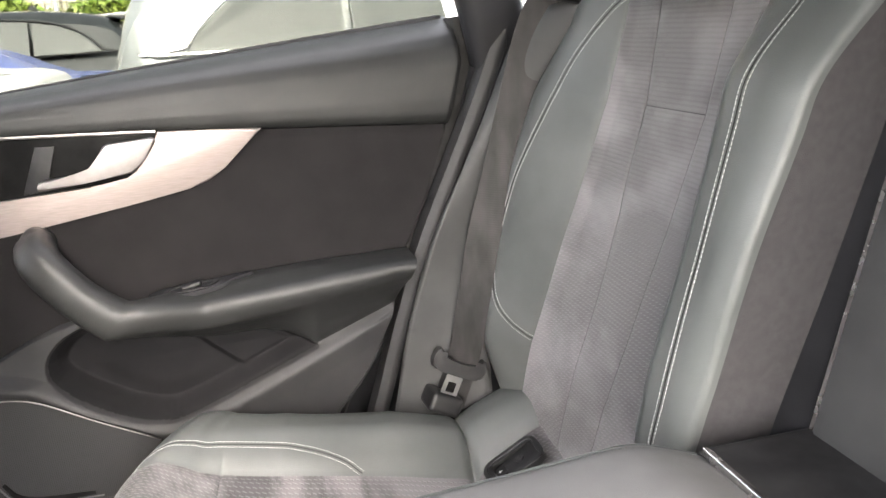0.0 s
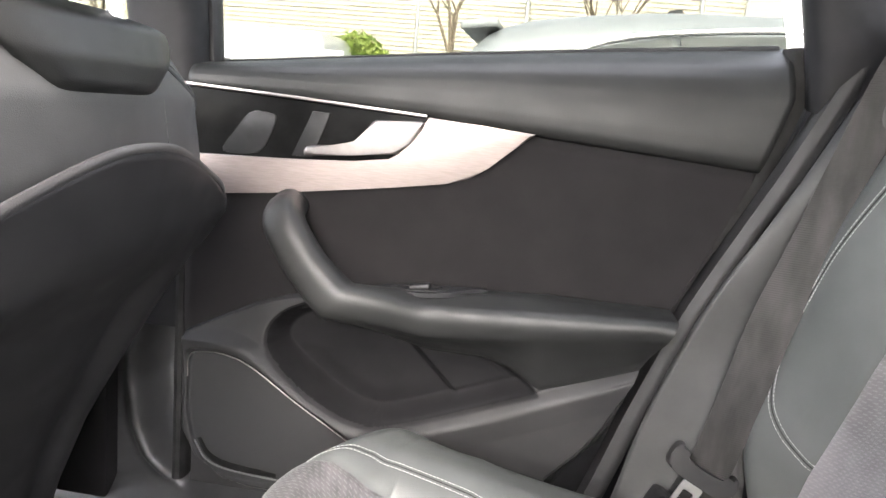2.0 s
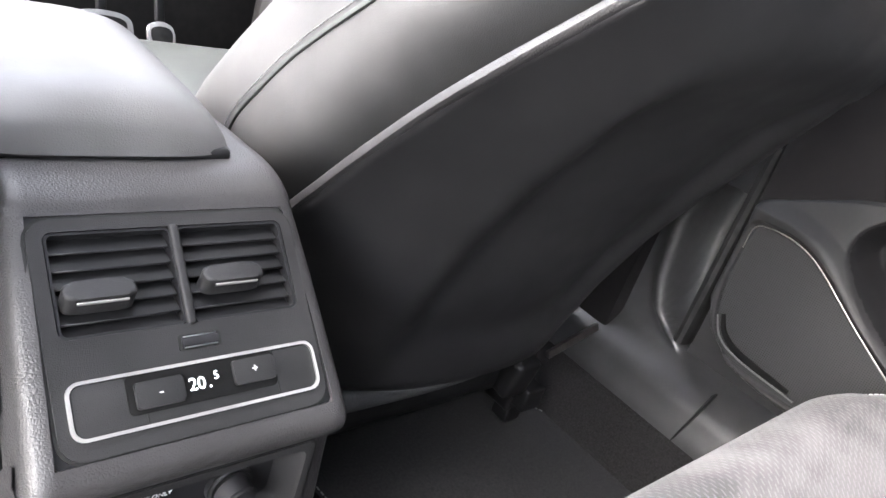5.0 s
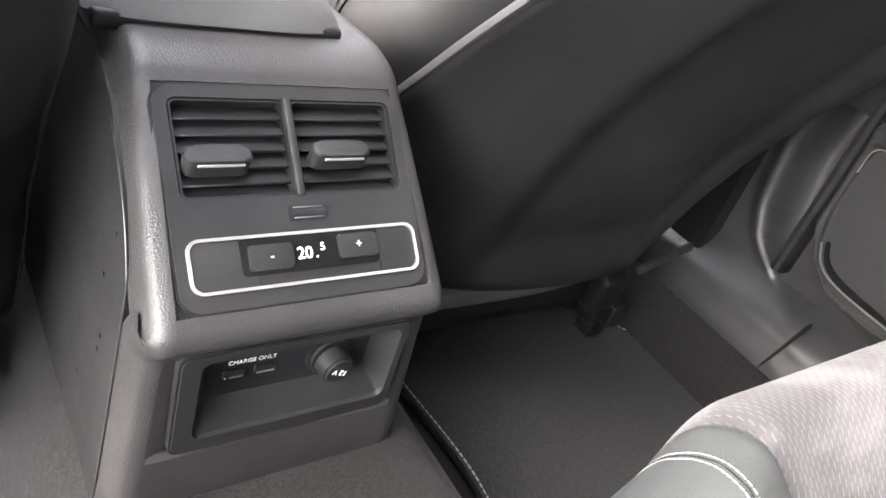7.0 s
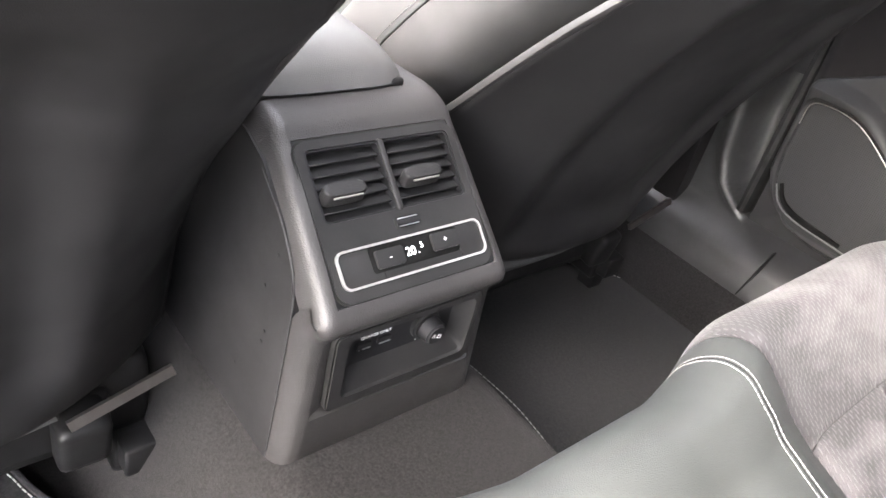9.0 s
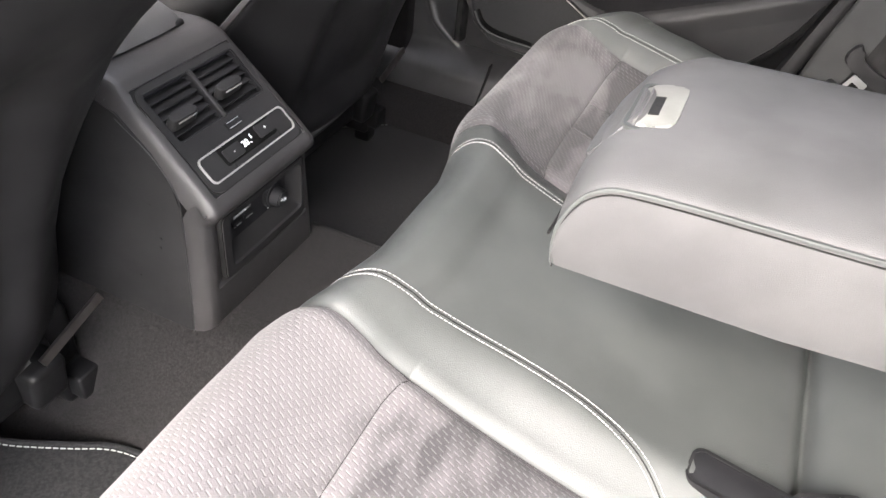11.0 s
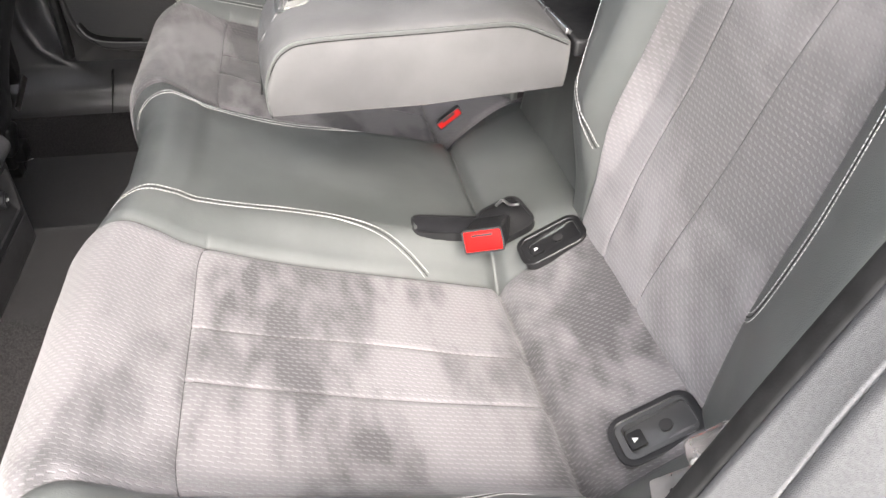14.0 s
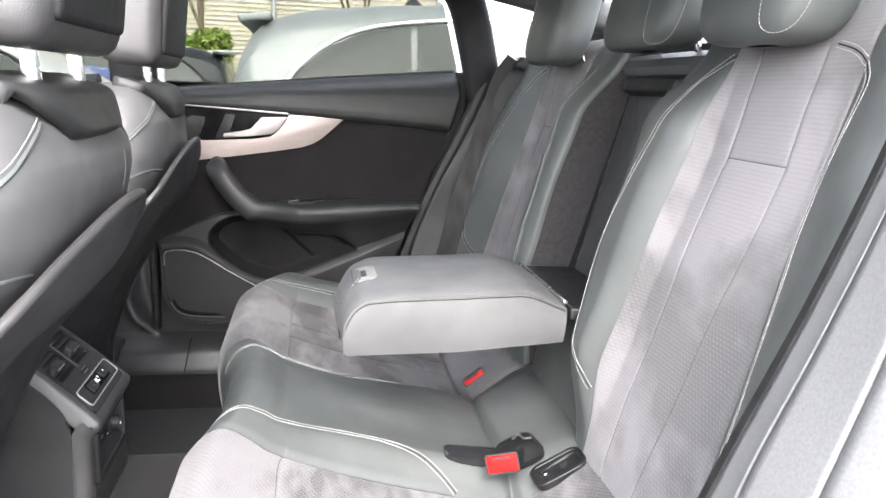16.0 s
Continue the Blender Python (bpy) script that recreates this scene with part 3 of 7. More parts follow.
floor_mat([(-0.45, 0.27), (-0.45, 0.50), (-0.385, 0.595), (-0.33, 0.64), (-0.28, 0.667), (-0.187, 0.67), (0.02, 0.667), (0.03, 0.28), (-0.2, 0.262)], -0.002, "black velour rear floor mat behind the driver seat")
floor_mat([(-0.40, -0.36), (-0.385, -0.275), (-0.325, -0.248), (-0.27, -0.222), (-0.225, -0.200), (-0.17, -0.196), (-0.08, -0.215), (0.02, -0.26), (0.02, -0.62), (-0.35, -0.64)], 0.008, "black velour rear floor mat behind the passenger seat")
floor_mat([(-1.40, 0.20), (-1.38, 0.60), (-0.85, 0.64), (-0.72, 0.55), (-0.72, 0.24), (-0.9, 0.19)], 0.004, "black velour floor mat under the pedals")

# ---------------------------------------------------------------- rear bench cushion
CP = curve_points([(0.07, 0.05), (0.022, 0.14), (0.003, 0.22), (0.003, 0.29), (0.02, 0.326), (0.05, 0.341), (0.08, 0.324), (0.111, 0.301), (0.2, 0.266), (0.354, 0.221), (0.43, 0.201), (0.444, 0.197), (0.462, 0.213), (0.49, 0.237), (0.535, 0.268), (0.585, 0.285)], 500)
CS = np.r_[0, np.cumsum(np.linalg.norm(np.diff(CP, axis=0), axis=1))]


def s_at(x, top=True):
    k = np.where(CP[:, 0] >= x)[0]
    k = k[k > 200] if top else k
    near = np.argmin(np.abs(CP[150:, 0] - x)) + 150
    return float(CS[near])


S_FRONT, S_REAR, S_END = s_at(0.121), s_at(0.444), float(CS[-1])
IN_A, IN_B, PAN_A, PAN_B = 0.178, 0.505, 0.306, 0.379


def cushion(y, s):
    x, z = np.interp(s, CS, CP[:, 0]), np.interp(s, CS, CP[:, 1])
    yy = np.abs(y - YC)
    y = y + 0.04 * ss(0.25, 0.60, y - YC)
    up = ss(0.22, 0.335, z) + ss(0.05, 0.1, x)
    up = np.clip(up, 0, 1)
    mid = np.interp(x, [0.0, 0.05, 0.11, 0.25, 0.355, 0.44, 0.50, 0.58], [0.0, 0.004, 0.016, 0.03, 0.036, 0.036, 0.018, 0.0])
    z = z + mid * (1 - ss(0.120, IN_A, yy)) * up
    bol = np.interp(x, [0.0, 0.05, 0.11, 0.2, 0.35, 0.44, 0.55], [0.0, 0.006, 0.036, 0.060, 0.074, 0.07, 0.03])
    z = z + bol * ss(IN_B - 0.035, 0.555, yy) * up
    z = z - 0.10 * np.clip((yy - 0.575) / 0.075, 0, 1.2) ** 2.2 * up
    off = -0.02 * ss(0.13, 0.22, yy) * (1 - ss(0.46, 0.54, yy)) + 0.014 * (1 - ss(0.06, 0.16, yy)) + 0.10 * np.clip((yy - 0.50) / 0.14, 0, 1) ** 1.8
    x = x + off * (1 - ss(0.04, 0.24, x))
    # pillow of each panel and pressed seams
    g = 0.0
    ins = (yy > IN_A - 0.01) & (yy < IN_B + 0.01)
    soft = ss(IN_A - 0.016, IN_A - 0.002, yy) * (1 - ss(IN_B + 0.002, IN_B + 0.016, yy))
    main = (s > S_FRONT - 0.004) & (s < S_REAR + 0.004) & ins
    for line in (PAN_A, PAN_B):
        g = g + 0.0026 * np.exp(-np.abs(yy - line) / 0.0022) * main
    g = g + 0.006 * np.exp(-(((yy - IN_A) / 0.006) ** 2)) * (s > 0.2) + 0.006 * np.exp(-(((yy - IN_B) / 0.006) ** 2)) * (s > 0.2)
    g = g + 0.003 * np.exp(-np.abs(s - S_FRONT) / 0.0026) * soft
    g = g + 0.010 * np.exp(-(((s - S_REAR) / 0.007) ** 2)) * (yy < IN_B + 0.02) + 0.006 * np.exp(-np.abs(s - S_REAR) / 0.003) * (yy >= IN_B + 0.02)
    wave = 0.0016 * np.sin(y * 31 + 1.3) * np.sin(s * 23 + y * 7)
    z = z - g + wave * (s > 0.28)
    return x, y, z


bench = thing("rear_seat_cushion", "dark grey leather rear bench cushion with scuffed embossed suede seat panels", "seat cushion", (0.25, 0, 0.1))
FINE = (-0.004, -0.0016, 0.0, 0.0016, 0.004)
LINES_Y = [YC + k * v for k in (-1, 1) for v in (IN_A, PAN_A, PAN_B, IN_B)]
cu_us, cu_vs = with_lines(YC - 0.645, YC + 0.645, 0.0055, [v + d for v in LINES_Y for d in FINE]), with_lines(0.0, S_END, 0.0055, [v + d for v in (S_FRONT, S_REAR) for d in FINE])


def cushion_region(y, s):
    yy, far = np.abs(y - YC), 10 * (y > YC)
    col = np.where(yy < IN_A, 0, np.where(yy < PAN_A, 3, np.where(yy < PAN_B, 4, np.where(yy < IN_B, 5, 7))))
    r = np.where((col >= 3) & (col <= 5), np.where(s < S_FRONT, 2, np.where(s > S_REAR, 6, col)), col)
    return np.where(r == 0, 0, r + far)


SPEC = {0: ("centre_section", LEATHER, "smooth leather middle section")}
for far in (0, 10):
    SPEC |= {2 + far: ("front_roll", SUEDE, "scuffed suede front roll"), 3 + far: ("seat_panel", SUEDE, "embossed suede panel"), 4 + far: ("seat_panel", SUEDE, "embossed suede panel"),
             5 + far: ("seat_panel", SUEDE, "embossed suede panel"), 6 + far: ("rear_strip", SUEDE, "suede strip below the backrest"), 7 + far: ("side_bolster", LEATHER, "smooth leather side bolster")}
split_grid(cushion, cu_us, cu_vs, cushion_region, SPEC, bench, lambda u, v: (u, v))
part("base", slab((0.48, 1.24, 0.12), pose(0.33, YC, 0.07), 0.02), CARPET, bench)


def seam_rows(f, name, uv, parent, gap=0.0075, material=None):
    """Two rows of stitches on either side of a sunk line on a surface."""
    c = curve_points(uv, 110)
    p, n = on_surface(f, c[:, 0], c[:, 1])
    n = -n if n[:, 2].mean() < -0.2 or n[:, 0].mean() > 0.3 else n
    t = np.gradient(p, axis=0)
    side = np.cross(n, t)
    side /= np.linalg.norm(side, axis=1)[:, None]
    for k in (-0.5, 0.5):
        stitches(name, p + side * gap * k, n, parent, material)
    part("seam_line", sweep(p, oval(0.0008, 0.0006, 6), tuple(n.mean(axis=0))), RUBBER, parent)


for k in (-1, 1):
    seam_rows(cushion, "stitching", [(YC + k * a, b) for a, b in ((0.136, s_at(0.05) - 0.075), (0.132, s_at(0.05) - 0.02), (0.128, s_at(0.05)), (0.121, s_at(0.09)), (0.115, s_at(0.18)), (0.119, s_at(0.25)), (0.132, s_at(0.30)), (0.152, s_at(0.335)), (0.173, s_at(0.356)))], bench)
    if k < 0:
        outer = ((0.575, s_at(0.06) - 0.07), (0.562, s_at(0.06)), (0.555, s_at(0.12)), (0.552, s_at(0.20)), (0.548, s_at(0.27)), (0.538, s_at(0.32)), (0.522, s_at(0.352)), (0.509, s_at(0.385)))
    else:
        outer = ((0.500, s_at(0.05) - 0.07), (0.518, s_at(0.05) - 0.02), (0.528, s_at(0.06)), (0.531, s_at(0.12)), (0.529, s_at(0.18)), (0.524, s_at(0.23)), (0.516, s_at(0.265)), (0.507, s_at(0.29)))
    seam_rows(cushion, "stitching", [(YC + k * a, b) for a, b in outer], bench)


def crease(f, uv, parent, r=0.0006):
    """A sunk sewn crease along a surface line; a dark cord paints its shade."""
    c = np.array(uv, float)
    p, n = on_surface(f, c[:, 0], c[:, 1])
    part("seam_line", sweep(p, oval(r, r, 6), (0.3, 0.5, 0.8)), FELT, parent)


for k in (-1, 1):
    for line in (PAN_A, PAN_B):
        crease(cushion, [(YC + k * line, s) for s in np.linspace(S_FRONT, S_REAR - 0.006, 50)], bench)
    crease(cushion, [(YC + k * a, S_FRONT) for a in np.linspace(IN_A, IN_B, 50)], bench)
    crease(cushion, [(YC + k * IN_A, s) for s in np.linspace(0.22, S_REAR - 0.006, 60)], bench)

# ---------------------------------------------------------------- rear backrests
BP = curve_points([(0.60, 0.20), (0.557, 0.235), (0.542, 0.275), (0.555, 0.36), (0.578, 0.47), (0.607, 0.60), (0.640, 0.72), (0.663, 0.805), (0.685, 0.868), (0.735, 0.900), (0.785, 0.893), (0.80, 0.84)], 400)
BS = np.r_[0, np.cumsum(np.linalg.norm(np.diff(BP, axis=0), axis=1))]
B_END = float(BS[-1])


def b_at(z):
    return float(BS[np.argmin(np.abs(BP[:int(np.argmax(BP[:, 1])), 1] - z))])


B_SEAM = b_at(0.72)
KNOTS_Z = [0.20, 0.28, 0.38, 0.48, 0.60, 0.72, 0.85, 0.91]
WIDTHS_NEAR = [  # half-widths from the middle line, from the armrest bay outwards
    [0.128, 0.128, 0.126, 0.124, 0.124, 0.130, 0.138, 0.140],
    [0.128, 0.128, 0.126, 0.124, 0.124, 0.130, 0.138, 0.140],
    [0.165, 0.168, 0.190, 0.210, 0.228, 0.246, 0.238, 0.225],
    [0.235, 0.240, 0.252, 0.271, 0.282, 0.298, 0.292, 0.288],
    [0.325, 0.332, 0.350, 0.371, 0.394, 0.412, 0.405, 0.400],
    [0.470, 0.471, 0.473, 0.476, 0.476, 0.473, 0.474, 0.465],
    [0.545, 0.550, 0.562, 0.575, 0.583, 0.588, 0.580, 0.570],
    [0.545, 0.550, 0.562, 0.575, 0.583, 0.588, 0.580, 0.570]]
WIDTHS_FAR = [
    [0.183, 0.183, 0.183, 0.178, 0.166, 0.157, 0.151, 0.150],
    [0.183, 0.183, 0.183, 0.178, 0.166, 0.157, 0.151, 0.150],
    [0.285, 0.283, 0.272, 0.262, 0.256, 0.258, 0.272, 0.275],
    [0.395, 0.398, 0.385, 0.360, 0.336, 0.322, 0.327, 0.330],
    [0.480, 0.482, 0.465, 0.449, 0.432, 0.438, 0.456, 0.460],
    [0.600, 0.604, 0.588, 0.558, 0.530, 0.508, 0.525, 0.530],
    [0.630, 0.640, 0.662, 0.680, 0.670, 0.640, 0.600, 0.590],
    [0.630, 0.640, 0.662, 0.680, 0.670, 0.640, 0.600, 0.590]]


def backrest_fn(k):
    KNOTS = np.array(WIDTHS_NEAR if k < 0 else WIDTHS_FAR)
    inner_bulge, outer_bulge = (0.050, 0.036) if k < 0 else (0.048, 0.058)

    def f(a, t):
        a, t = np.broadcast_arrays(np.asarray(a, float), np.asarray(t, float))
        x, z = np.interp(t, BS, BP[:, 0]), np.interp(t, BS, BP[:, 1])
        cols = np.stack([np.interp(z, KNOTS_Z, row) for row in KNOTS], -1)
        i = np.clip(a.astype(int), 0, 6)
        w = a - i
        yy = np.take_along_axis(cols, i[..., None], -1)[..., 0] * (1 - w) + np.take_along_axis(cols, (i + 1)[..., None], -1)[..., 0] * w
        drop = 0.092 * np.clip(1 - a, 0, 1) + 0.16 * np.clip(a - 6, 0, 1)
        drop = drop + 0.012 * np.clip((1.4 - a) / 0.4, 0, 1) ** 2.5 * (a >= 1) + 0.012 * (a < 1)
        drop = drop + 0.012 * np.clip((a - 5.8) / 0.2, 0, 1) ** 2
        env = ss(0.28, 0.44, z) * (1 - ss(0.74, 0.86, z))
        inner = 1 - ss(1.7, 2.35, a)
        outer = ss(4.7, 5.75, a)
        out = inner_bulge * inner * env + outer_bulge * outer * (0.35 + 0.65 * ss(0.26, 0.38, z)) * (1 - 0.4 * ss(0.70, 0.82, z)) * (1 - ss(0.84, 0.91, z))
        g = 0.0
        ins = (a > 1.95) & (a < 5.05)
        for line in (3.0, 4.0):
            g = g + 0.0022 * np.exp(-np.abs(a - line) / 0.03) * ins
        for line in (2.0, 5.0):
            g = g + 0.005 * np.exp(-np.abs(a - line) / 0.03)
        g = g + 0.0016 * np.exp(-np.abs(t - B_SEAM) / 0.003) * ((a > 3) & (a < 4))
        face = 1 - ss(B_END - 0.16, B_END - 0.06, t)
        wave = 0.0015 * np.sin(t * 27 + 2 * k) * np.sin(a * 4.1 + 0.7)
        d = (drop - out + g + wave) * face
        top = ss(0.84, 0.90, z)
        return x + d * (0.97 - 0.5 * top * (drop < 0.05)), YC + k * yy, z - 0.22 * d
    return f


def rear_backrest(k, label):
    f = backrest_fn(k)
    t = thing("rear_passenger_seat", label, "rear seat", (0.6, YC + k * 0.36, 0.25), "outer rear seats")
    us = with_lines(0.0, 7.0, 0.055, [0.9, 1.0, 6.0, *[c + 10 * d for c in (2, 3, 4, 5) for d in FINE]])
    vs = with_lines(0.0, B_END, 0.006, [B_SEAM + d for d in FINE])

    def region(a, s):
        col = np.where(a < 0.9, 7, np.where(a < 2, 1, np.where(a < 3, 2, np.where(a < 4, 3, np.where(a < 5, 4, 5)))))
        return np.where((col == 3) & (s > B_SEAM), 6, col)

    split_grid(f, us, vs, region, {1: ("inner_bolster", LEATHER, "smooth leather bolster"), 2: ("back_panel", SUEDE_BACK_LIT, "ribbed suede panel"), 3: ("back_panel", SUEDE_BACK_LIT, "ribbed suede panel"),
                                   4: ("back_panel", SUEDE_BACK_LIT, "ribbed suede panel"), 6: ("back_panel", SUEDE_BACK_LIT, "ribbed suede panel"), 5: ("outer_bolster", LEATHER, "smooth leather bolster"), 7: ("bay_lining", FELT, "grey felt lining")},
               t, lambda u, v: (u * 0.105, v))
    part("back_shell", slab((0.03, 0.42, 0.55), pose(0.80, YC + k * 0.36, 0.55, 0, 12, 0), 0.01), FELT, t)
    if k < 0:
        inner = [(1.96, 0.376), (1.75, 0.402), (1.35, 0.424), (1.13, 0.46), (1.10, 0.51), (1.14, 0.59), (1.31, 0.65), (1.46, 0.71), (1.62, 0.765), (1.72, 0.81), (2.0, 0.843)]
        outer = [(5.02, 0.378), (5.18, 0.395), (5.26, 0.44), (5.28, 0.52), (5.21, 0.60), (5.13, 0.655), (5.14, 0.72), (5.18, 0.77), (5.19, 0.805), (5.0, 0.827), (4.68, 0.839), (4.2, 0.848)]
    else:
        inner = [(1.42, 0.36), (1.42, 0.44), (1.45, 0.52), (1.5, 0.62), (1.53, 0.72), (1.55, 0.80), (1.56, 0.845)]
        outer = [(5.0, 0.388), (5.33, 0.405), (5.6, 0.432), (5.74, 0.475), (5.75, 0.525), (5.68, 0.59), (5.60, 0.65), (5.52, 0.71), (5.44, 0.77), (5.2, 0.82), (4.8, 0.855)]
    for line in (inner, outer):
        seam_rows(f, "stitching", [(a, b_at(z)) for a, z in line], t)
    for line in (3.0, 4.0):
        crease(f, [(line, s) for s in np.linspace(b_at(0.29), b_at(0.84), 70)], t)
    crease(f, [(a, B_SEAM) for a in np.linspace(3.0, 4.0, 24)], t)
    return t


rear_backrest(-1, "dark grey leather and ribbed suede rear backrest beside the open door")
rear_backrest(1, "dark grey leather and ribbed suede rear backrest beside the closed door")

# middle seat: lined bay between the backrests and its folding armrest
bay = thing("middle_seat", "grey felt-lined middle seat bay with its leather armrest folded down", "rear seat", (0.62, YC, 0.42))
HATCH = axes((0.672, YC + 0.03, 0.655), (0, -1, 0), (0.245, 0, 1))
part("hatch_panel", prism(rounded(0.34, 0.44, 0.012), HATCH, 0.018, 0.004), PLASTIC, bay, "dark grey hatch panel")
part("hatch_door", prism(rounded(0.235, 0.37, 0.014, cx=0.018, cy=-0.01), HATCH @ pose(0, 0, 0.008), 0.008, 0.003), PLASTIC_LIFTED, bay, "grey hatch door")
part("hatch_rim", ringed(rounded(0.247, 0.382, 0.017, cx=0.018, cy=-0.01), rounded(0.237, 0.372, 0.014, cx=0.018, cy=-0.01), HATCH @ pose(0, 0, 0.006), 0.006), CHROME, bay, "bright hatch surround")
part("lower_cushion", slab((0.05, 0.30, 0.24), pose(0.592, YC, 0.345, 0, 10, 0), 0.018), LEATHER, bay, "dark leather pad under the armrest")
part("top_rail", sweep(curve_points([(0.745, YC - 0.15, 0.835), (0.742, YC + 0.02, 0.835), (0.745, YC + 0.19, 0.835)], 12), oval(0.055, 0.025, 14), (0, 0, 1)), LEATHER, bay)
part("hinge_tray", slab((0.135, 0.270, 0.02), pose(0.590, YC + 0.005, 0.470, 0, 2, 0), 0.005), PLASTIC_BLACK, bay, "black plastic hinge cover")
part("hinge_lip", slab((0.012, 0.26, 0.010), pose(0.640, YC + 0.005, 0.486, 0, 10, 0), 0.003), PLASTIC_BLACK, bay)
part("latch", slab((0.03, 0.19, 0.026), pose(0.695, YC + 0.03, 0.803, 0, 20, 0), 0.008), PLASTIC_BLACK, bay)
part("latch", slab((0.03, 0.03, 0.05), pose(0.685, YC - 0.06, 0.775, 0, 20, 0), 0.006), PLASTIC_BLACK, bay)
AY0, AY1 = -0.112, 0.146


PIPE_XZ = [(0.1965, 0.417), (0.1945, 0.435), (0.1955, 0.452), (0.202, 0.470), (0.2125, 0.4845), (0.228, 0.4925), (0.27, 0.4965), (0.36, 0.4995), (0.435, 0.5025), (0.459, 0.5015), (0.480, 0.4945), (0.519, 0.4785)]


def armrest_body():
    """The padded slab: its top crowned between the two piped edges, its sides almost upright."""
    line = curve_points(PIPE_XZ, 90)
    across = [0.0, 0.012, 0.035, 0.08, 0.18, 0.32, 0.5, 0.68, 0.82, 0.92, 0.965, 0.988, 1.0]
    P, q = [], []
    nose = 1 - ss(0.19, 0.26, line[:, 0])
    normal = np.gradient(line, axis=0)
    normal = np.stack([-normal[:, 1], normal[:, 0]], 1)
    normal /= np.linalg.norm(normal, axis=1)[:, None]
    fade = ss(0, 0.06, np.linspace(0, 1, 90)) * ss(1.0, 0.94, np.linspace(0, 1, 90))
    for (x, z), n, f, t in zip(line, normal, nose, fade):
        for w in across:
            lift = (0.0085 * min(1.0, (4 * w * (1 - w)) ** 0.45) + 0.004 * 4 * w * (1 - w)) * (0.35 + 0.65 * t) * (1 - 0.35 * f)
            cut = 0.045 * f * max(0.0, (w - 0.72) / 0.28) ** 2.2
            P.append((x + n[0] * lift + cut, AY0 + (AY1 - AY0) * w, z + n[1] * lift))
    m = len(across)
    ids = np.arange(90 * m).reshape(90, m)
    q = np.stack([ids[:-1, :-1], ids[1:, :-1], ids[1:, 1:], ids[:-1, 1:]], -1).reshape(-1, 4).tolist()
    base = len(P)
    for j, w in enumerate(across):  # rear end and underside
        y = AY0 + (AY1 - AY0) * w
        P += [(0.516, y, 0.428), (0.36, y, 0.416), (0.20, y, 0.4135)]
    for j in range(m - 1):
        c = [ids[-1, j], base + 3 * j, base + 3 * j + 1, base + 3 * j + 2, ids[0, j]]
        d = [ids[-1, j + 1], base + 3 * j + 3, base + 3 * j + 4, base + 3 * j + 5, ids[0, j + 1]]
        q += [(c[i], c[i + 1], d[i + 1], d[i]) for i in range(4)]
    return P, q, ids


P, q, ids = armrest_body()
arm = mesh_from("armrest", P, q, LEATHER_PALE, bay, "folded-down grey leather armrest", sharp=42)
for y, k, jj in ((AY0, -1, 0), (AY1, 1, -1)):
    rim = np.array(P)[ids[:, jj]]
    bottom = np.array([(float(np.interp(x, [0.18, 0.2, 0.36, 0.519], [0.187, 0.2, 0.36, 0.516])), y, float(np.interp(x, [0.187, 0.20, 0.36, 0.516], [0.417, 0.4135, 0.416, 0.428]))) for x in rim[:, 0]])
    w = np.linspace(0, 1, 9)[None, :, None]
    G3 = rim[:, None] * (1 - w) + bottom[:, None] * w
    G3[..., 1] += k * 0.004 * np.sin(np.pi * w[..., 0]) ** 0.7
    sid = np.arange(90 * 9).reshape(90, 9)
    # same leather as the top, darkened here against the light from the door
    mesh_from("side_cover", G3.reshape(-1, 3), np.stack([sid[:-1, :-1], sid[1:, :-1], sid[1:, 1:], sid[:-1, 1:]], -1).reshape(-1, 4), LEATHER_RELIT, arm, "grey leather side cover", sharp=80)
    pipe = curve_points(rim[::4], 80) + np.array([0, k * 0.0008, -0.0006])
    part("piping", sweep(pipe, oval(0.0019, 0.0019, 8), (0, 1, 0)), LEATHER, arm, "dark sewn piping")
    part("seam_groove", sweep(pipe + np.array([0.0008, k * 0.0008, -0.0036]), oval(0.0007, 0.0007, 6), (0, 1, 0)), RUBBER, arm)
BTN = axes((0.231, 0.006, 0.5005), (1, 0, 0.10), (0, 1, 0))
part("release_button", prism(smooth_outline([(-0.014, -0.036), (-0.017, 0.0), (-0.014, 0.036), (0.0, 0.039), (0.015, 0.036), (0.017, 0.0), (0.015, -0.036), (0.0, -0.039)], 44), BTN @ pose(0, 0, 0.004, 0, -6, 0), 0.012, 0.004, 3), CREAM, arm, "pale grey release button")
part("button_recess", ringed(rounded(0.042, 0.087, 0.010), rounded(0.034, 0.079, 0.008), BTN @ pose(0, 0, 0.0012), 0.006), LEATHER, arm)
part("button_slot", prism(rounded(0.008, 0.034, 0.001), BTN @ pose(-0.002, -0.004, 0.0044, 0, -6, 0), 0.004, 0), PLASTIC_BLACK, arm)
NOSE = axes((0.2055, 0.004, 0.4825), (0, 1, 0), (0.58, 0, 0.81))
part("cup_flap", prism(smooth_outline([(-0.040, -0.020), (-0.036, 0.016), (-0.02, 0.024), (0.02, 0.024), (0.034, 0.014), (0.032, -0.018), (0.0, -0.024)], 40), NOSE @ pose(0, 0, 0.006), 0.01, 0.003, 3), PLASTIC_GREY, arm, "grey cup holder flap in a cut-out")
part("flap_rim", ringed(smooth_outline([(-0.044, -0.022), (-0.040, 0.018), (-0.022, 0.027), (0.022, 0.027), (0.038, 0.016), (0.036, -0.020), (0.0, -0.027)], 40), smooth_outline([(-0.040, -0.020), (-0.036, 0.016), (-0.02, 0.024), (0.02, 0.024), (0.034, 0.014), (0.032, -0.018), (0.0, -0.024)], 40), NOSE @ pose(0, 0, 0.0055), 0.006), LEATHER_PALE, arm, "pale flap surround")
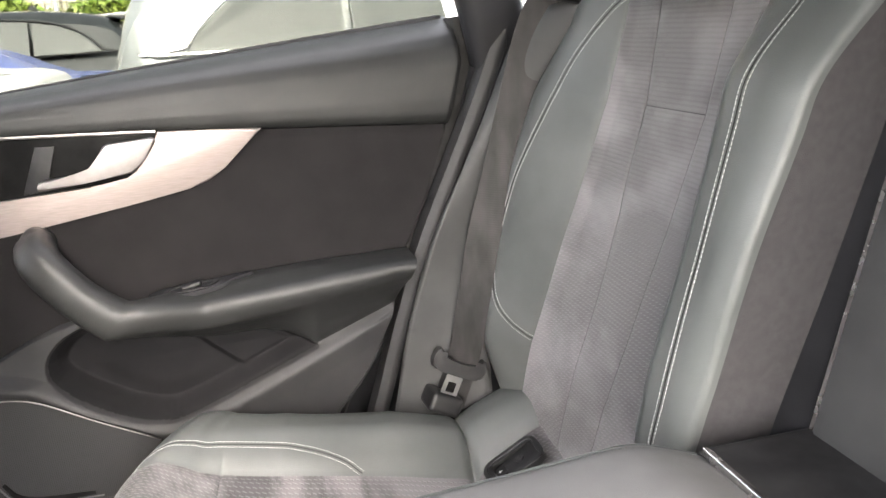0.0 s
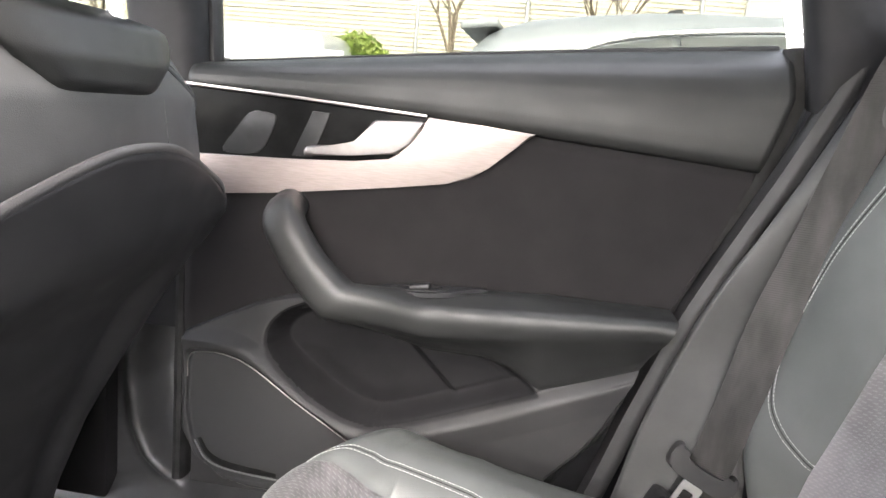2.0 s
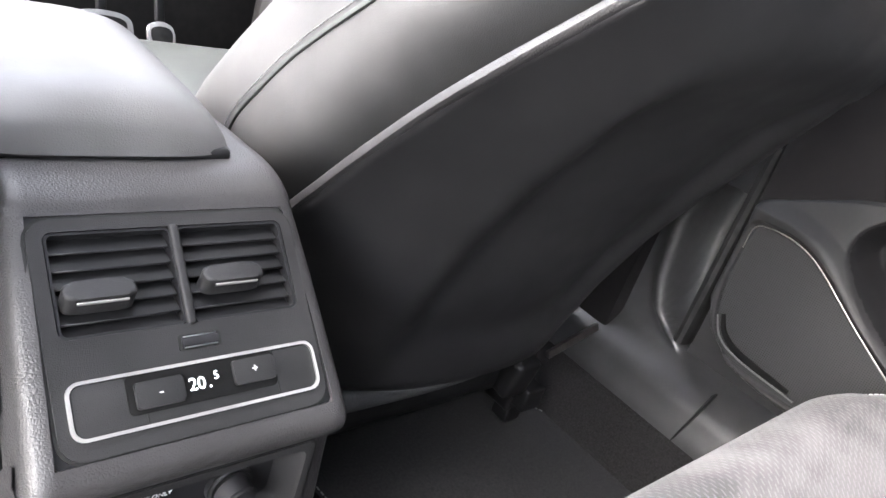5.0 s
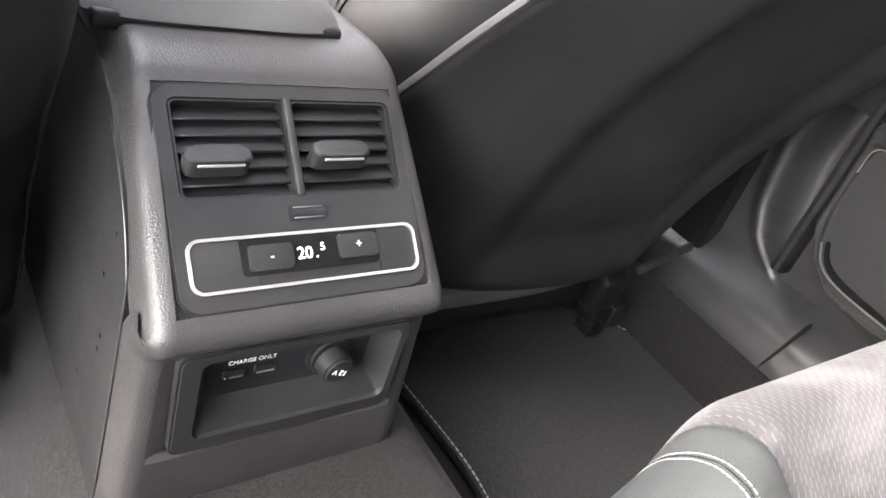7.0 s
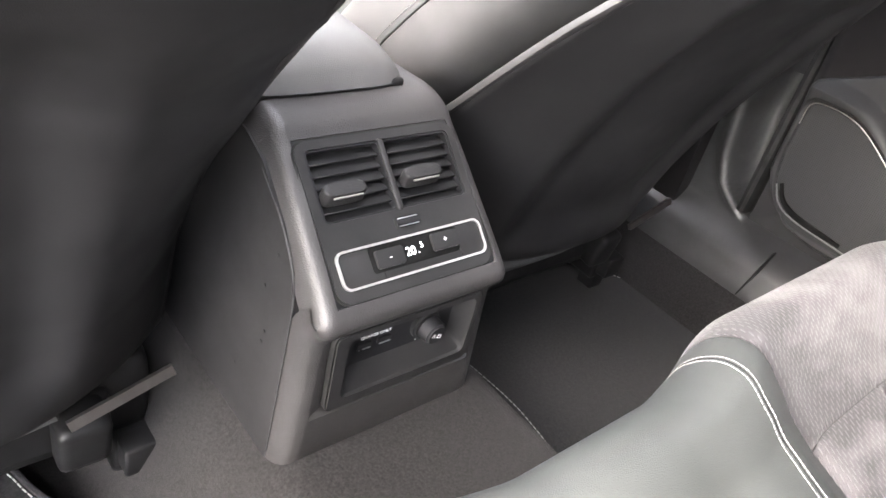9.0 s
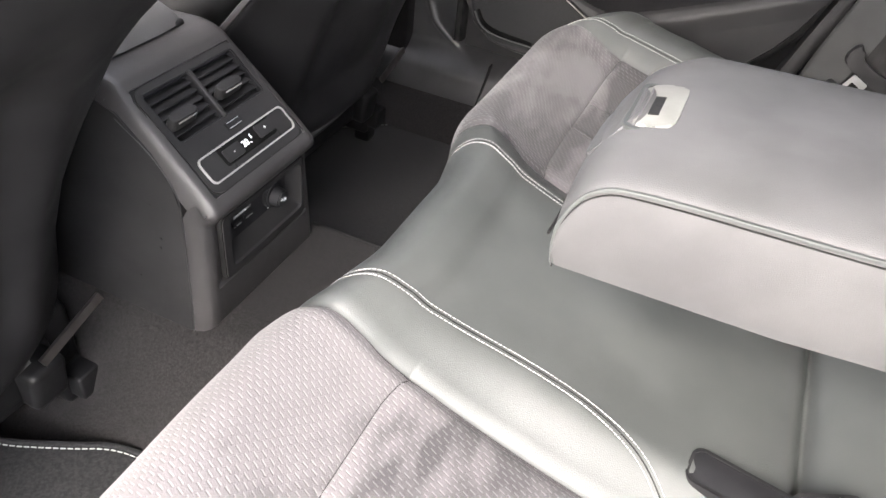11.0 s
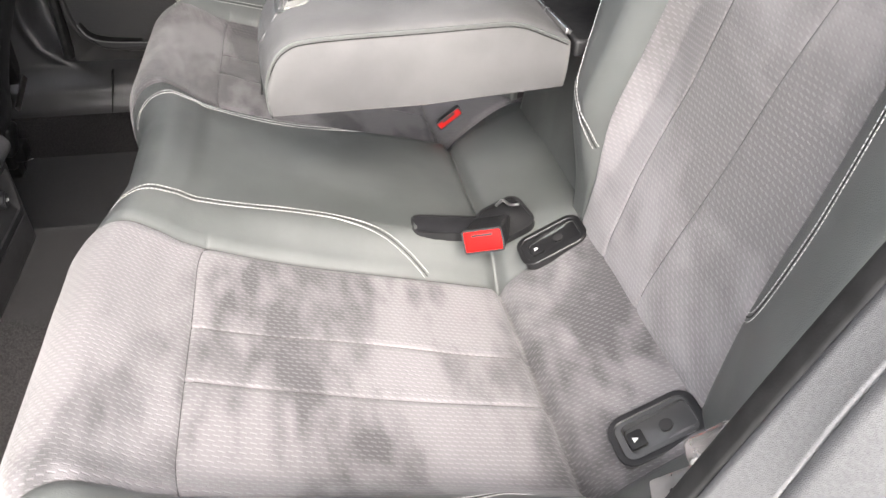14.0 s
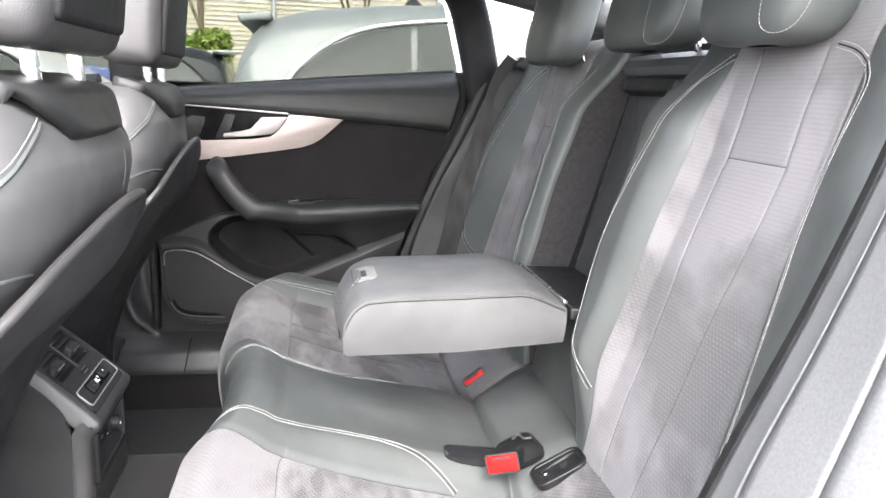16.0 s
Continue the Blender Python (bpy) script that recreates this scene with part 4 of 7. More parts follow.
part("nose_seam", sweep([(0.1895, y, 0.440) for y in np.linspace(AY0, 0.06, 12)], oval(0.0012, 0.0012, 8), (0, 0, 1)), RUBBER, arm)
part("metal_strip", slab((0.008, 0.245, 0.006), pose(0.519, 0.018, 0.4865, 0, 20, 0), 0.0015), CHROME, arm, "bright metal edge strip")

# ---------------------------------------------------------------- buckles and child-seat anchor covers


def buckle(at, across, down, label, size=(0.046, 0.026, 0.062)):
    t = thing("seat_belt_buckle", label, "buckle", at, "rear belt buckles")
    m = axes(at, across, [-v for v in down])
    part("body", slab((size[0], size[1], size[2]), m @ pose(0, 0, -size[2] / 2), 0.004), PLASTIC_BLACK, t)
    part("surround", ringed(rounded(size[0] + 0.003, size[1] + 0.003, 0.004), rounded(size[0] * 0.97, size[1] * 0.94, 0.003), m @ pose(0, 0, 0.0025), 0.006), PLASTIC_BLACK, t)
    part("press_button", slab((size[0] * 0.96, size[1] * 0.93, 0.006), m @ pose(0, 0, 0.0005), 0.002), RED, t, "red release button")
    part("slot", slab((size[0] * 0.55, 0.003, 0.004), m @ pose(0, size[1] * 0.28, 0.0025), 0.0008), PLASTIC_BLACK, t)
    return t


buckle((0.421, -0.164, 0.2655), (0.040, -0.016, 0.013), (-0.002, -0.006, -0.021), "black belt buckle with a red button lying on the leather seat")
buckle((0.454, 0.186, 0.254), (0.034, 0.0, 0.027), (0.2, -0.2, -0.8), "black belt buckle with a red button sunk beside the armrest", (0.042, 0.010, 0.030))
pocket = thing("buckle_pocket", "black plastic buckle slot let into the leather cushion", "seat trim", (0.39, -0.11, 0.25))
part("tray", prism(rounded(0.095, 0.034, 0.009), axes((0.395, -0.108, 0.2535), (1, -0.12, -0.06), (-0.05, 0.9, 0.05)), 0.012, 0.0015), PLASTIC, pocket)
part("tray_rim", ringed(rounded(0.099, 0.038, 0.011), rounded(0.093, 0.032, 0.008), axes((0.395, -0.108, 0.2545), (1, -0.12, -0.06), (-0.05, 0.9, 0.05)), 0.01), PLASTIC_BLACK, pocket)
part("opening", prism(rounded(0.056, 0.052, 0.012), axes((0.460, -0.116, 0.2605), (1, -0.1, 0.25), (0.1, 0.9, 0.25)) @ pose(0, 0, 0, 0, 0, 18), 0.012, 0.002), PLASTIC_BLACK, pocket)
part("opening_rim", ringed(rounded(0.062, 0.058, 0.015), rounded(0.055, 0.051, 0.012), axes((0.460, -0.116, 0.262), (1, -0.1, 0.25), (0.1, 0.9, 0.25)) @ pose(0, 0, 0, 0, 0, 18), 0.01), PLASTIC_BLACK, pocket)
part("wire_clip", sweep(curve_points([(0.452, -0.100, 0.270), (0.462, -0.097, 0.275), (0.468, -0.106, 0.274), (0.478, -0.112, 0.277)], 30), oval(0.0018, 0.0018, 8), (0, 0, 1)), STEEL, pocket)


def anchor_cover(y, label, x=0.506, z=0.2535, shade=PLASTIC_BLACK):
    t = thing("anchor_cover", label, "anchor cover", (x, y, z), "child-seat anchor covers")
    m = axes((x, y, z), (0.88, 0.0, 0.47), (0, 1, 0)) @ Matrix.Scale(0.87, 4)
    part("frame", ringed(rounded(0.092, 0.058, 0.016), rounded(0.072, 0.036, 0.006, cx=0.003), m @ pose(0, 0, 0.004), 0.012), shade, t)
    part("rolled_edge", sweep([tuple(m @ Vector((u, v, 0.004))) for u, v in rounded(0.088, 0.054, 0.015) + rounded(0.088, 0.054, 0.015)[:1]], oval(0.0035, 0.0014, 8), tuple(m.to_3x3() @ Vector((0, 0, 1))), caps=False), PLASTIC_BLACK, t)
    part("flap", prism(rounded(0.070, 0.035, 0.005), m @ pose(0.003, 0, -0.001, 0, -5, 0), 0.005, 0.0012), shade, t)
    part("slot", prism(rounded(0.017, 0.020, 0.003), m @ pose(-0.023, 0, 0.0008), 0.003, 0.0006), PLASTIC_BLACK, t)
    part("mark", prism([(-0.0028, -0.003), (-0.0028, 0.003), (0.0028, 0.0)], m @ pose(-0.0235, 0, 0.0014), 0.0006, 0), PRINT, t, "small white triangle")
    bm = bmesh.new()
    rod(bm, m @ Vector((0.010, 0, -0.003)), m @ Vector((0.010, 0, 0.0018)), 0.0062, 20)
    part("boss", bm, PLASTIC_SOFT, t)
    return t


anchor_cover(-0.163, "black plastic child-seat anchor cover in the seat gap")
# same black plastic as the others; the door light on it is painted grey
anchor_cover(-0.457, "black plastic child-seat anchor cover, door light painted in its grey", shade=PLASTIC_LIFTED)
anchor_cover(0.488, "black plastic child-seat anchor cover near the far seat edge", 0.480, 0.272)

# ---------------------------------------------------------------- rear headrests


def rear_headrest(x, y, z, size, wing, label):
    """A cushion swollen at mid-height with a sewn U on the wing towards the side wing (-1 or 1)."""
    t = thing("rear_headrest", label, "headrest", (x, y, z), "rear headrests")
    d, w, h = size

    def f(u, v):
        th, ph = u * 2 * math.pi, (v - 0.5) * math.pi
        pw = lambda q, e: np.sign(q) * np.abs(q) ** e
        ring = pw(np.cos(ph), 0.36)
        zz = z + h / 2 + h / 2 * pw(np.sin(ph), 0.6)
        return x + d / 2 * ring * pw(np.cos(th), 0.75) + 0.22 * (zz - z - h / 2) - 0.010 * ring * (np.cos(th) < 0) * np.sin(th) ** 2, y + w / 2 * ring * pw(np.sin(th), 0.62), zz

    us, vs = np.linspace(0, 1, 65), np.linspace(0.004, 0.996, 40)
    U, V = np.meshgrid(us, vs, indexing="ij")
    P = np.stack(f(U, V), -1).reshape(-1, 3)
    ids = np.arange(U.size).reshape(U.shape)
    q = np.stack([ids[:-1, :-1], ids[1:, :-1], ids[1:, 1:], ids[:-1, 1:]], -1).reshape(-1, 4)
    mesh_from("cushion", P, q, LEATHER, t, sharp=80)
    for k in (-1, 1):
        bm = bmesh.new()
        rod(bm, (x + 0.01, y + k * w * 0.25, z + 0.05), (x + 0.05, y + k * w * 0.25, z - 0.03), 0.005)
        part("post", bm, CHROME, t, "chrome post")
    a = 0.5 - wing * 0.155
    c = curve_points([(a + wing * 0.10, 0.85), (a + wing * 0.095, 0.5), (a + wing * 0.08, 0.25), (a + wing * 0.03, 0.17), (a - wing * 0.03, 0.19), (a - wing * 0.06, 0.3), (a - wing * 0.075, 0.6), (a - wing * 0.08, 0.85)], 80)
    pts, nrm = on_surface(f, c[:, 0], c[:, 1])
    nrm = np.where((nrm @ np.array([-1.0, 0, 0]))[:, None] < 0, -nrm, nrm)
    stitches("stitching", pts, nrm, t)
    return t


rear_headrest(0.660, -0.335, 0.846, (0.11, 0.200, 0.20), -1, "dark leather rear headrest above the near seat")
rear_headrest(0.645, 0.370, 0.842, (0.10, 0.200, 0.20), 1, "dark leather rear headrest above the far seat")
rear_headrest(0.675, YC - 0.010, 0.855, (0.10, 0.250, 0.15), -1, "low dark leather middle headrest with white stitching")

# ---------------------------------------------------------------- far rear door
door = thing("door_1", "closed dark car door with a pale aluminium trim and suede panel", "car door", (0.14, 0.75, 0.15), kind="structure")


def poly_inside(px, pz, poly):
    inside = np.zeros(px.shape, bool)
    n = len(poly)
    for i in range(n):
        (x0, z0), (x1, z1) = poly[i], poly[(i + 1) % n]
        hit = ((z0 > pz) != (z1 > pz)) & (px < (x1 - x0) * (pz - z0) / (z1 - z0 + 1e-12) + x0)
        inside ^= hit
    return inside


def poly_distance(px, pz, poly, closed=True):
    d = np.full(px.shape, 9.0)
    n = len(poly)
    for i in range(n if closed else n - 1):
        (x0, z0), (x1, z1) = poly[i], poly[(i + 1) % n]
        t = np.clip(((px - x0) * (x1 - x0) + (pz - z0) * (z1 - z0)) / ((x1 - x0) ** 2 + (z1 - z0) ** 2 + 1e-12), 0, 1)
        d = np.minimum(d, np.hypot(px - x0 - t * (x1 - x0), pz - z0 - t * (z1 - z0)))
    return d


def signed(px, pz, poly):
    return np.where(poly_inside(px, pz, poly), 1, -1) * poly_distance(px, pz, poly)


DOOR_X0 = -0.215


def top_line(x):
    return np.interp(x, [-0.30, -0.19, 0.08, 0.31, 0.50, 0.56], [0.752, 0.760, 0.789, 0.812, 0.829, 0.834])


def pad_line(x):
    return np.interp(x, [-0.30, -0.19, 0.095, 0.225, 0.486, 0.56], [0.733, 0.728, 0.7145, 0.706, 0.688, 0.683])


def rear_edge(z):
    return np.interp(z, [0.10, 0.20, 0.283, 0.321, 0.357, 0.43, 0.512, 0.60, 0.686, 0.769, 0.84], [0.225, 0.25, 0.286, 0.320, 0.345, 0.380, 0.409, 0.450, 0.486, 0.511, 0.506])


# upper pad: leans in from the glass, rounds over and tucks back above the trim
us, vs = np.linspace(0, 1, 90), np.linspace(0, 1, 34)
U, V = np.meshgrid(us, vs, indexing="ij")
X = DOOR_X0 + (0.500 - DOOR_X0) * U
ZT, ZB = top_line(X), pad_line(X)
PAD_Y = ([0, 0.04, 0.10, 0.20, 0.32, 0.46, 0.62, 0.80, 0.93, 1.0], [0.790, 0.776, 0.758, 0.742, 0.731, 0.725, 0.7215, 0.720, 0.7215, 0.730])
Yp = np.interp(V, *PAD_Y)
Zp = ZT - (ZT - ZB) * V ** 1.12
Xp = X + (rear_edge(Zp) - 0.500) * ss(0.6, 1.0, U)
ids = np.arange(U.size).reshape(U.shape)
q = np.stack([ids[:-1, :-1], ids[1:, :-1], ids[1:, 1:], ids[:-1, 1:]], -1).reshape(-1, 4)
pad = mesh_from("upper_pad", np.stack([Xp, Yp, Zp], -1).reshape(-1, 3), q, LEATHER_SOFT, door, "soft dark padded top")
pad.modifiers.new("thickness", "SOLIDIFY").thickness = 0.004

# suede insert
zs = np.linspace(0, 1, 40)
U, V = np.meshgrid(np.linspace(0, 1, 60), zs, indexing="ij")
Xq = DOOR_X0 + (0.49 - DOOR_X0) * U
LOW = np.interp(Xq, [-0.22, -0.1, 0.02, 0.08], [0.385, 0.44, 0.475, 0.495])
Zq = LOW + (pad_line(Xq) - LOW) * V
Xq = np.minimum(Xq, rear_edge(Zq) - 0.001)
Yq = 0.724 - 0.006 * np.sin(np.pi * V) + 0.008 * ss(0.93, 1.0, V)
ids = np.arange(U.size).reshape(U.shape)
q = np.stack([ids[:-1, :-1], ids[1:, :-1], ids[1:, 1:], ids[:-1, 1:]], -1).reshape(-1, 4)
ins = mesh_from("insert", np.stack([Xq, Yq, Zq], -1).reshape(-1, 3), q, DOOR_SUEDE, door, "dark brown-grey suede insert")
ins.modifiers.new("thickness", "SOLIDIFY").thickness = 0.003

# aluminium blade, black panel, handle
TRIM = [(-0.225, 0.588), (-0.175, 0.595), (-0.10, 0.603), (-0.028, 0.613), (0.06, 0.626), (0.125, 0.637), (0.15, 0.645), (0.172, 0.659), (0.20, 0.684), (0.226, 0.7055), (0.160, 0.7105), (0.096, 0.7145), (0.078, 0.686), (0.066, 0.666), (0.052, 0.657), (0.0, 0.6525), (-0.09, 0.6475), (-0.225, 0.643)]
part("trim_blade", prism(TRIM, xz(0.7115), 0.016, 0.003, 3), ALU, door, "pale brushed aluminium trim")
part("black_panel", prism([(-0.225, 0.6435), (-0.09, 0.648), (0.0, 0.653), (0.05, 0.6575), (0.064, 0.667), (0.077, 0.687), (0.0935, 0.7125), (-0.02, 0.7185), (-0.225, 0.7275)], xz(0.718), 0.012, 0.001), GLOSS, door, "gloss black switch panel")
part("lock_pad", prism(smooth_outline([(-0.166, 0.650), (-0.120, 0.652), (-0.104, 0.675), (-0.097, 0.698), (-0.104, 0.702), (-0.130, 0.702), (-0.150, 0.678)], 36), xz(0.7165), 0.004, 0.001), PLASTIC_BLACK, door, "dark lock button pad")
part("top_strip", sweep(curve_points([(-0.225, 0.711, 0.7305), (-0.10, 0.711, 0.7255), (0.0, 0.711, 0.7205), (0.094, 0.711, 0.7155)], 30), oval(0.0021, 0.0021, 8), (0, 1, 0)), LEVER, door, "bright chrome strip")
part("handle_well", prism([(-0.075, 0.652), (-0.048, 0.653), (-0.028, 0.7085), (-0.05, 0.7095)], xz(0.7166), 0.003, 0.0008), PLASTIC_BLACK, door, "dark bar beside the handle")
part("door_handle", prism([(-0.054, 0.655), (-0.0555, 0.660), (-0.053, 0.6655), (-0.045, 0.668), (0.0, 0.672), (0.010, 0.675), (0.017, 0.682), (0.023, 0.694), (0.029, 0.7035), (0.033, 0.7055), (0.088, 0.7085), (0.092, 0.706), (0.090, 0.700), (0.075, 0.680), (0.066, 0.671), (0.058, 0.6665), (0.0, 0.660)], xz(0.7035), 0.012, 0.0035, 3), LEVER, door, "satin metal pull lever")

# lower door: sloping shelf, map pocket, chamfered ridge, speaker field
POCKET_EDGE = [tuple(p) for p in curve_points([(-0.016, 0.470), (-0.045, 0.464), (-0.072, 0.451), (-0.090, 0.431), (-0.094, 0.409), (-0.083, 0.388), (-0.045, 0.354), (-0.002, 0.327), (0.033, 0.315), (0.064, 0.3135), (0.115, 0.329), (0.181, 0.355), (0.262, 0.388)], 50)]
POCKET = POCKET_EDGE + [(0.246, 0.406), (0.224, 0.420), (0.203, 0.432), (0.18, 0.440), (0.13, 0.452), (0.09, 0.50), (-0.010, 0.50)]
RIDGE = [tuple(p) for p in curve_points([(-0.225, 0.402), (-0.175, 0.4045), (-0.134, 0.401), (-0.105, 0.389), (-0.063, 0.357), (-0.014, 0.322), (0.03, 0.304), (0.066, 0.302), (0.117, 0.315), (0.26, 0.374), (0.42, 0.446)], 60)]
BELOW = RIDGE + [(0.5, 0.1), (-0.3, 0.1)]
SPEAKER = [tuple(p) for p in smooth_outline([(-0.195, 0.381), (-0.175, 0.387), (-0.141, 0.386), (-0.106, 0.373), (-0.045, 0.334), (0.03, 0.290), (0.06, 0.25), (0.0, 0.214), (-0.077, 0.207), (-0.147, 0.210), (-0.181, 0.238), (-0.197, 0.290), (-0.199, 0.345)], 80)]


def shelf_top(x):
    return np.interp(x, [-0.23, -0.208, -0.155, -0.112, -0.070, -0.028, 0.02, 0.10], [0.396, 0.408, 0.436, 0.4585, 0.4745, 0.484, 0.490, 0.490])


def lower_door(x, z):
    # a chamfer rises from the ridge to the pocket's mouth and the sloping shelf; below the ridge the panel tucks outwards to the sill
    under = signed(x, z, BELOW)
    up = np.clip((z - 0.40) / np.maximum(shelf_top(x) - 0.40, 0.01), 0, 1)
    rise = np.clip(-under / 0.015, 0, 1)
    y = 0.6885 + 0.0145 * rise + 0.010 * up + 0.012 * ss(0.90, 1.0, up)
    cave = signed(x, z, POCKET)
    fold = np.exp(-((((x - 0.035) * 0.80 + (z - 0.385) * 0.60) / 0.045) ** 2))
    y = y + (0.006 + 0.040 * ss(0.0, 0.020, cave) - 0.012 * fold * ss(0.008, 0.05, cave)) * ss(-0.003, 0.002, cave)
    y = y - 0.012 * ss(-0.004, 0.008, (x - 0.106) * 0.69 + (z - 0.407) * 0.73) * ss(0.006, 0.025, cave)
    y = np.where(under > 0, 0.6885 + 0.20 * np.clip(under, 0, 0.03) + 0.10 * np.clip(under - 0.03, 0, 0.2), y)
    y = y + 0.0022 * np.exp(-np.abs(under) / 0.003)
    s = signed(x, z, SPEAKER)
    y = np.where(s > -0.006, y * (1 - ss(-0.006, -0.001, s)) + (0.6985 + 0.006 * ss(0.0, 0.004, s)) * ss(-0.006, -0.001, s), y)
    edge = np.minimum(x - (DOOR_X0 - 0.004), z - np.interp(x, [-0.22, -0.205, -0.185, -0.15, -0.10, 0.30], [0.30, 0.262, 0.222, 0.196, 0.186, 0.17]))
    return y + 0.06 * (1 - ss(0.0, 0.022, edge)) ** 2


xs, zs = np.linspace(DOOR_X0 - 0.004, 0.43, 460), np.linspace(0.165, 0.495, 260)


def lower_f(x, z):
    y = lower_door(x, np.minimum(z, shelf_top(x)))
    return np.minimum(x, rear_edge(z) - 0.002), y, np.minimum(z, shelf_top(x))


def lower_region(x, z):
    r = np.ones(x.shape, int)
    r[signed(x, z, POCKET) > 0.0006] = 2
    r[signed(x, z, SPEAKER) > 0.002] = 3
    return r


split_grid(lower_f, xs, zs, lower_region, {1: ("lower_panel", PLASTIC_SOFT, "dark moulded lower panel"), 2: ("map_pocket", POCKET_SHADE, "map pocket, plastic darkened for the shade inside"), 3: ("speaker_grille", MESH, "black perforated speaker grille")}, door, lambda u, v: (u, v))
part("speaker_rim", sweep(curve_points([(-0.196, 0.6975, 0.350), (-0.194, 0.6975, 0.379), (-0.175, 0.6975, 0.3865), (-0.141, 0.6975, 0.3855), (-0.106, 0.6975, 0.3725), (-0.045, 0.6975, 0.3335), (0.03, 0.6975, 0.2895)], 60), oval(0.0009, 0.0009, 8), (0, 1, 0)), LEVER, door, "thin bright line round the speaker")
part("speaker_slot", sweep(curve_points([(-0.180, 0.7035, 0.262), (-0.166, 0.7035, 0.240), (-0.136, 0.7035, 0.2285), (-0.070, 0.7035, 0.2235)], 24), oval(0.0045, 0.0016, 8), (0, 1, 0), [(0.3 + 0.7 * math.sin(math.pi * (0.15 + 0.7 * v)), 1) for v in np.linspace(0, 1, 24)]), GLOSS, door, "dark gloss slot")
part("speaker_lip", sweep(curve_points([(-0.186, 0.7025, 0.258), (-0.170, 0.7025, 0.234), (-0.138, 0.7025, 0.2225), (-0.060, 0.7025, 0.2175)], 24), oval(0.0012, 0.0012, 8), (0, 1, 0)), PLASTIC_GREY, door)

# armrest: a pull grip that widens into a ledge with an upright face and an underside tucked back to the pocket


def armrest_ring(x, n=40):
    back = float(np.interp(x, [0.0, 0.084, 0.152, 0.255, 0.41], [0.492, 0.503, 0.508, 0.5145, 0.5135]))
    lip = float(np.interp(x, [0.0, 0.071, 0.098, 0.189, 0.30, 0.39], [0.500, 0.4985, 0.4975, 0.502, 0.509, 0.513])) + 0.002
    foot = float(np.interp(x, [0.0, 0.097, 0.19, 0.302, 0.381], [0.458, 0.459, 0.464, 0.477, 0.487]))
    under = float(np.interp(x, [0.0, 0.06, 0.19, 0.222, 0.264, 0.30, 0.38, 0.42], [0.436, 0.428, 0.427, 0.418, 0.391, 0.403, 0.434, 0.449]))
    line = [(0.686, back + 0.001), (0.716, back), (0.732, back - 0.012), (0.732, under), (0.704, under), (0.690, under + (foot - under) * 0.36), (0.664, under + (foot - under) * 0.82), (0.652, foot - 0.001), (0.646, foot + 0.004),
            (0.642, foot + 0.012), (0.6395, (foot + lip) / 2), (0.639, lip - 0.011), (0.6415, lip - 0.004), (0.647, lip - 0.0005), (0.656, lip + 0.0003)]
    p = np.array(line + line[:1])
    s = np.r_[0, np.cumsum(np.linalg.norm(np.diff(p, axis=0), axis=1))]
    w = np.linspace(0, s[-1], n, endpoint=False)
    return np.stack([np.full(n, x), np.interp(w, s, p[:, 0]), np.interp(w, s, p[:, 1])], 1)


G = curve_points([(-0.070, 0.716, 0.590), (-0.069, 0.692, 0.587), (-0.061, 0.664, 0.577), (-0.045, 0.652, 0.556), (-0.018, 0.645, 0.524), (0.020, 0.641, 0.492), (0.055, 0.642, 0.474), (0.09, 0.648, 0.472)], 56)
RING_N, rings = 40, []
gt = np.gradient(G, axis=0)
gt /= np.linalg.norm(gt, axis=1)[:, None]
for i, (c, t) in enumerate(zip(G, gt)):
    k = i / (len(G) - 1)
    side_v = np.cross(t, (0.0, 1.0, 0.0))
    side_v = side_v / (np.linalg.norm(side_v) + 1e-9) if abs(t[1]) < 0.97 else np.array([0.55, 0.0, 0.83])
    top_v = np.cross(side_v, t)
    a, b = float(np.interp(k, [0, 0.1, 0.2, 0.5, 1], [0.020, 0.025, 0.025, 0.0255, 0.031])), float(np.interp(k, [0, 0.15, 0.5, 1], [0.020, 0.022, 0.023, 0.028]))
    rings.append(np.array([c + u * side_v + v * top_v for u, v in oval(a, b, RING_N, 2.5)]))
first = armrest_ring(0.125)
rows = rings[:38]
for w in np.linspace(0, 1, 16):
    e = float(ss(0, 1, w))
    src = rings[38] + np.array([0.105, 0.0, 0.0]) * w
    rows.append(src * (1 - e) + armrest_ring(0.06 + 0.065 * w) * e if w < 1 else first)
rows += [armrest_ring(x) for x in np.linspace(0.13, 0.408, 60)]
P = np.vstack(rows)
ids = np.arange(len(rows) * RING_N).reshape(len(rows), RING_N)
nx = np.roll(ids, -1, axis=1)
q = np.stack([ids[:-1], nx[:-1], nx[1:], ids[1:]], -1).reshape(-1, 4).tolist() + [ids[0].tolist()[::-1], ids[-1].tolist()]
P[:, 0] = np.where(P[:, 0] > 0.3, np.minimum(P[:, 0], rear_edge(P[:, 2]) - 0.002), P[:, 0])
mesh_from("armrest", P, q, LEATHER_SOFT, door, "soft dark armrest running up into a pull grip", sharp=60)
SWITCH = axes((0.112, 0.684, 0.5085), (1, 0.0, 0.055), (0, 1, 0.02))
part("switch_bezel", prism(smooth_outline([(-0.052, -0.012), (-0.058, 0.006), (-0.03, 0.017), (0.03, 0.020), (0.078, 0.019), (0.050, 0.004), (0.032, -0.014), (-0.01, -0.022)], 44), SWITCH @ pose(0, 0, 0.002), 0.006, 0.0015), PLASTIC, door, "dark window switch bezel")
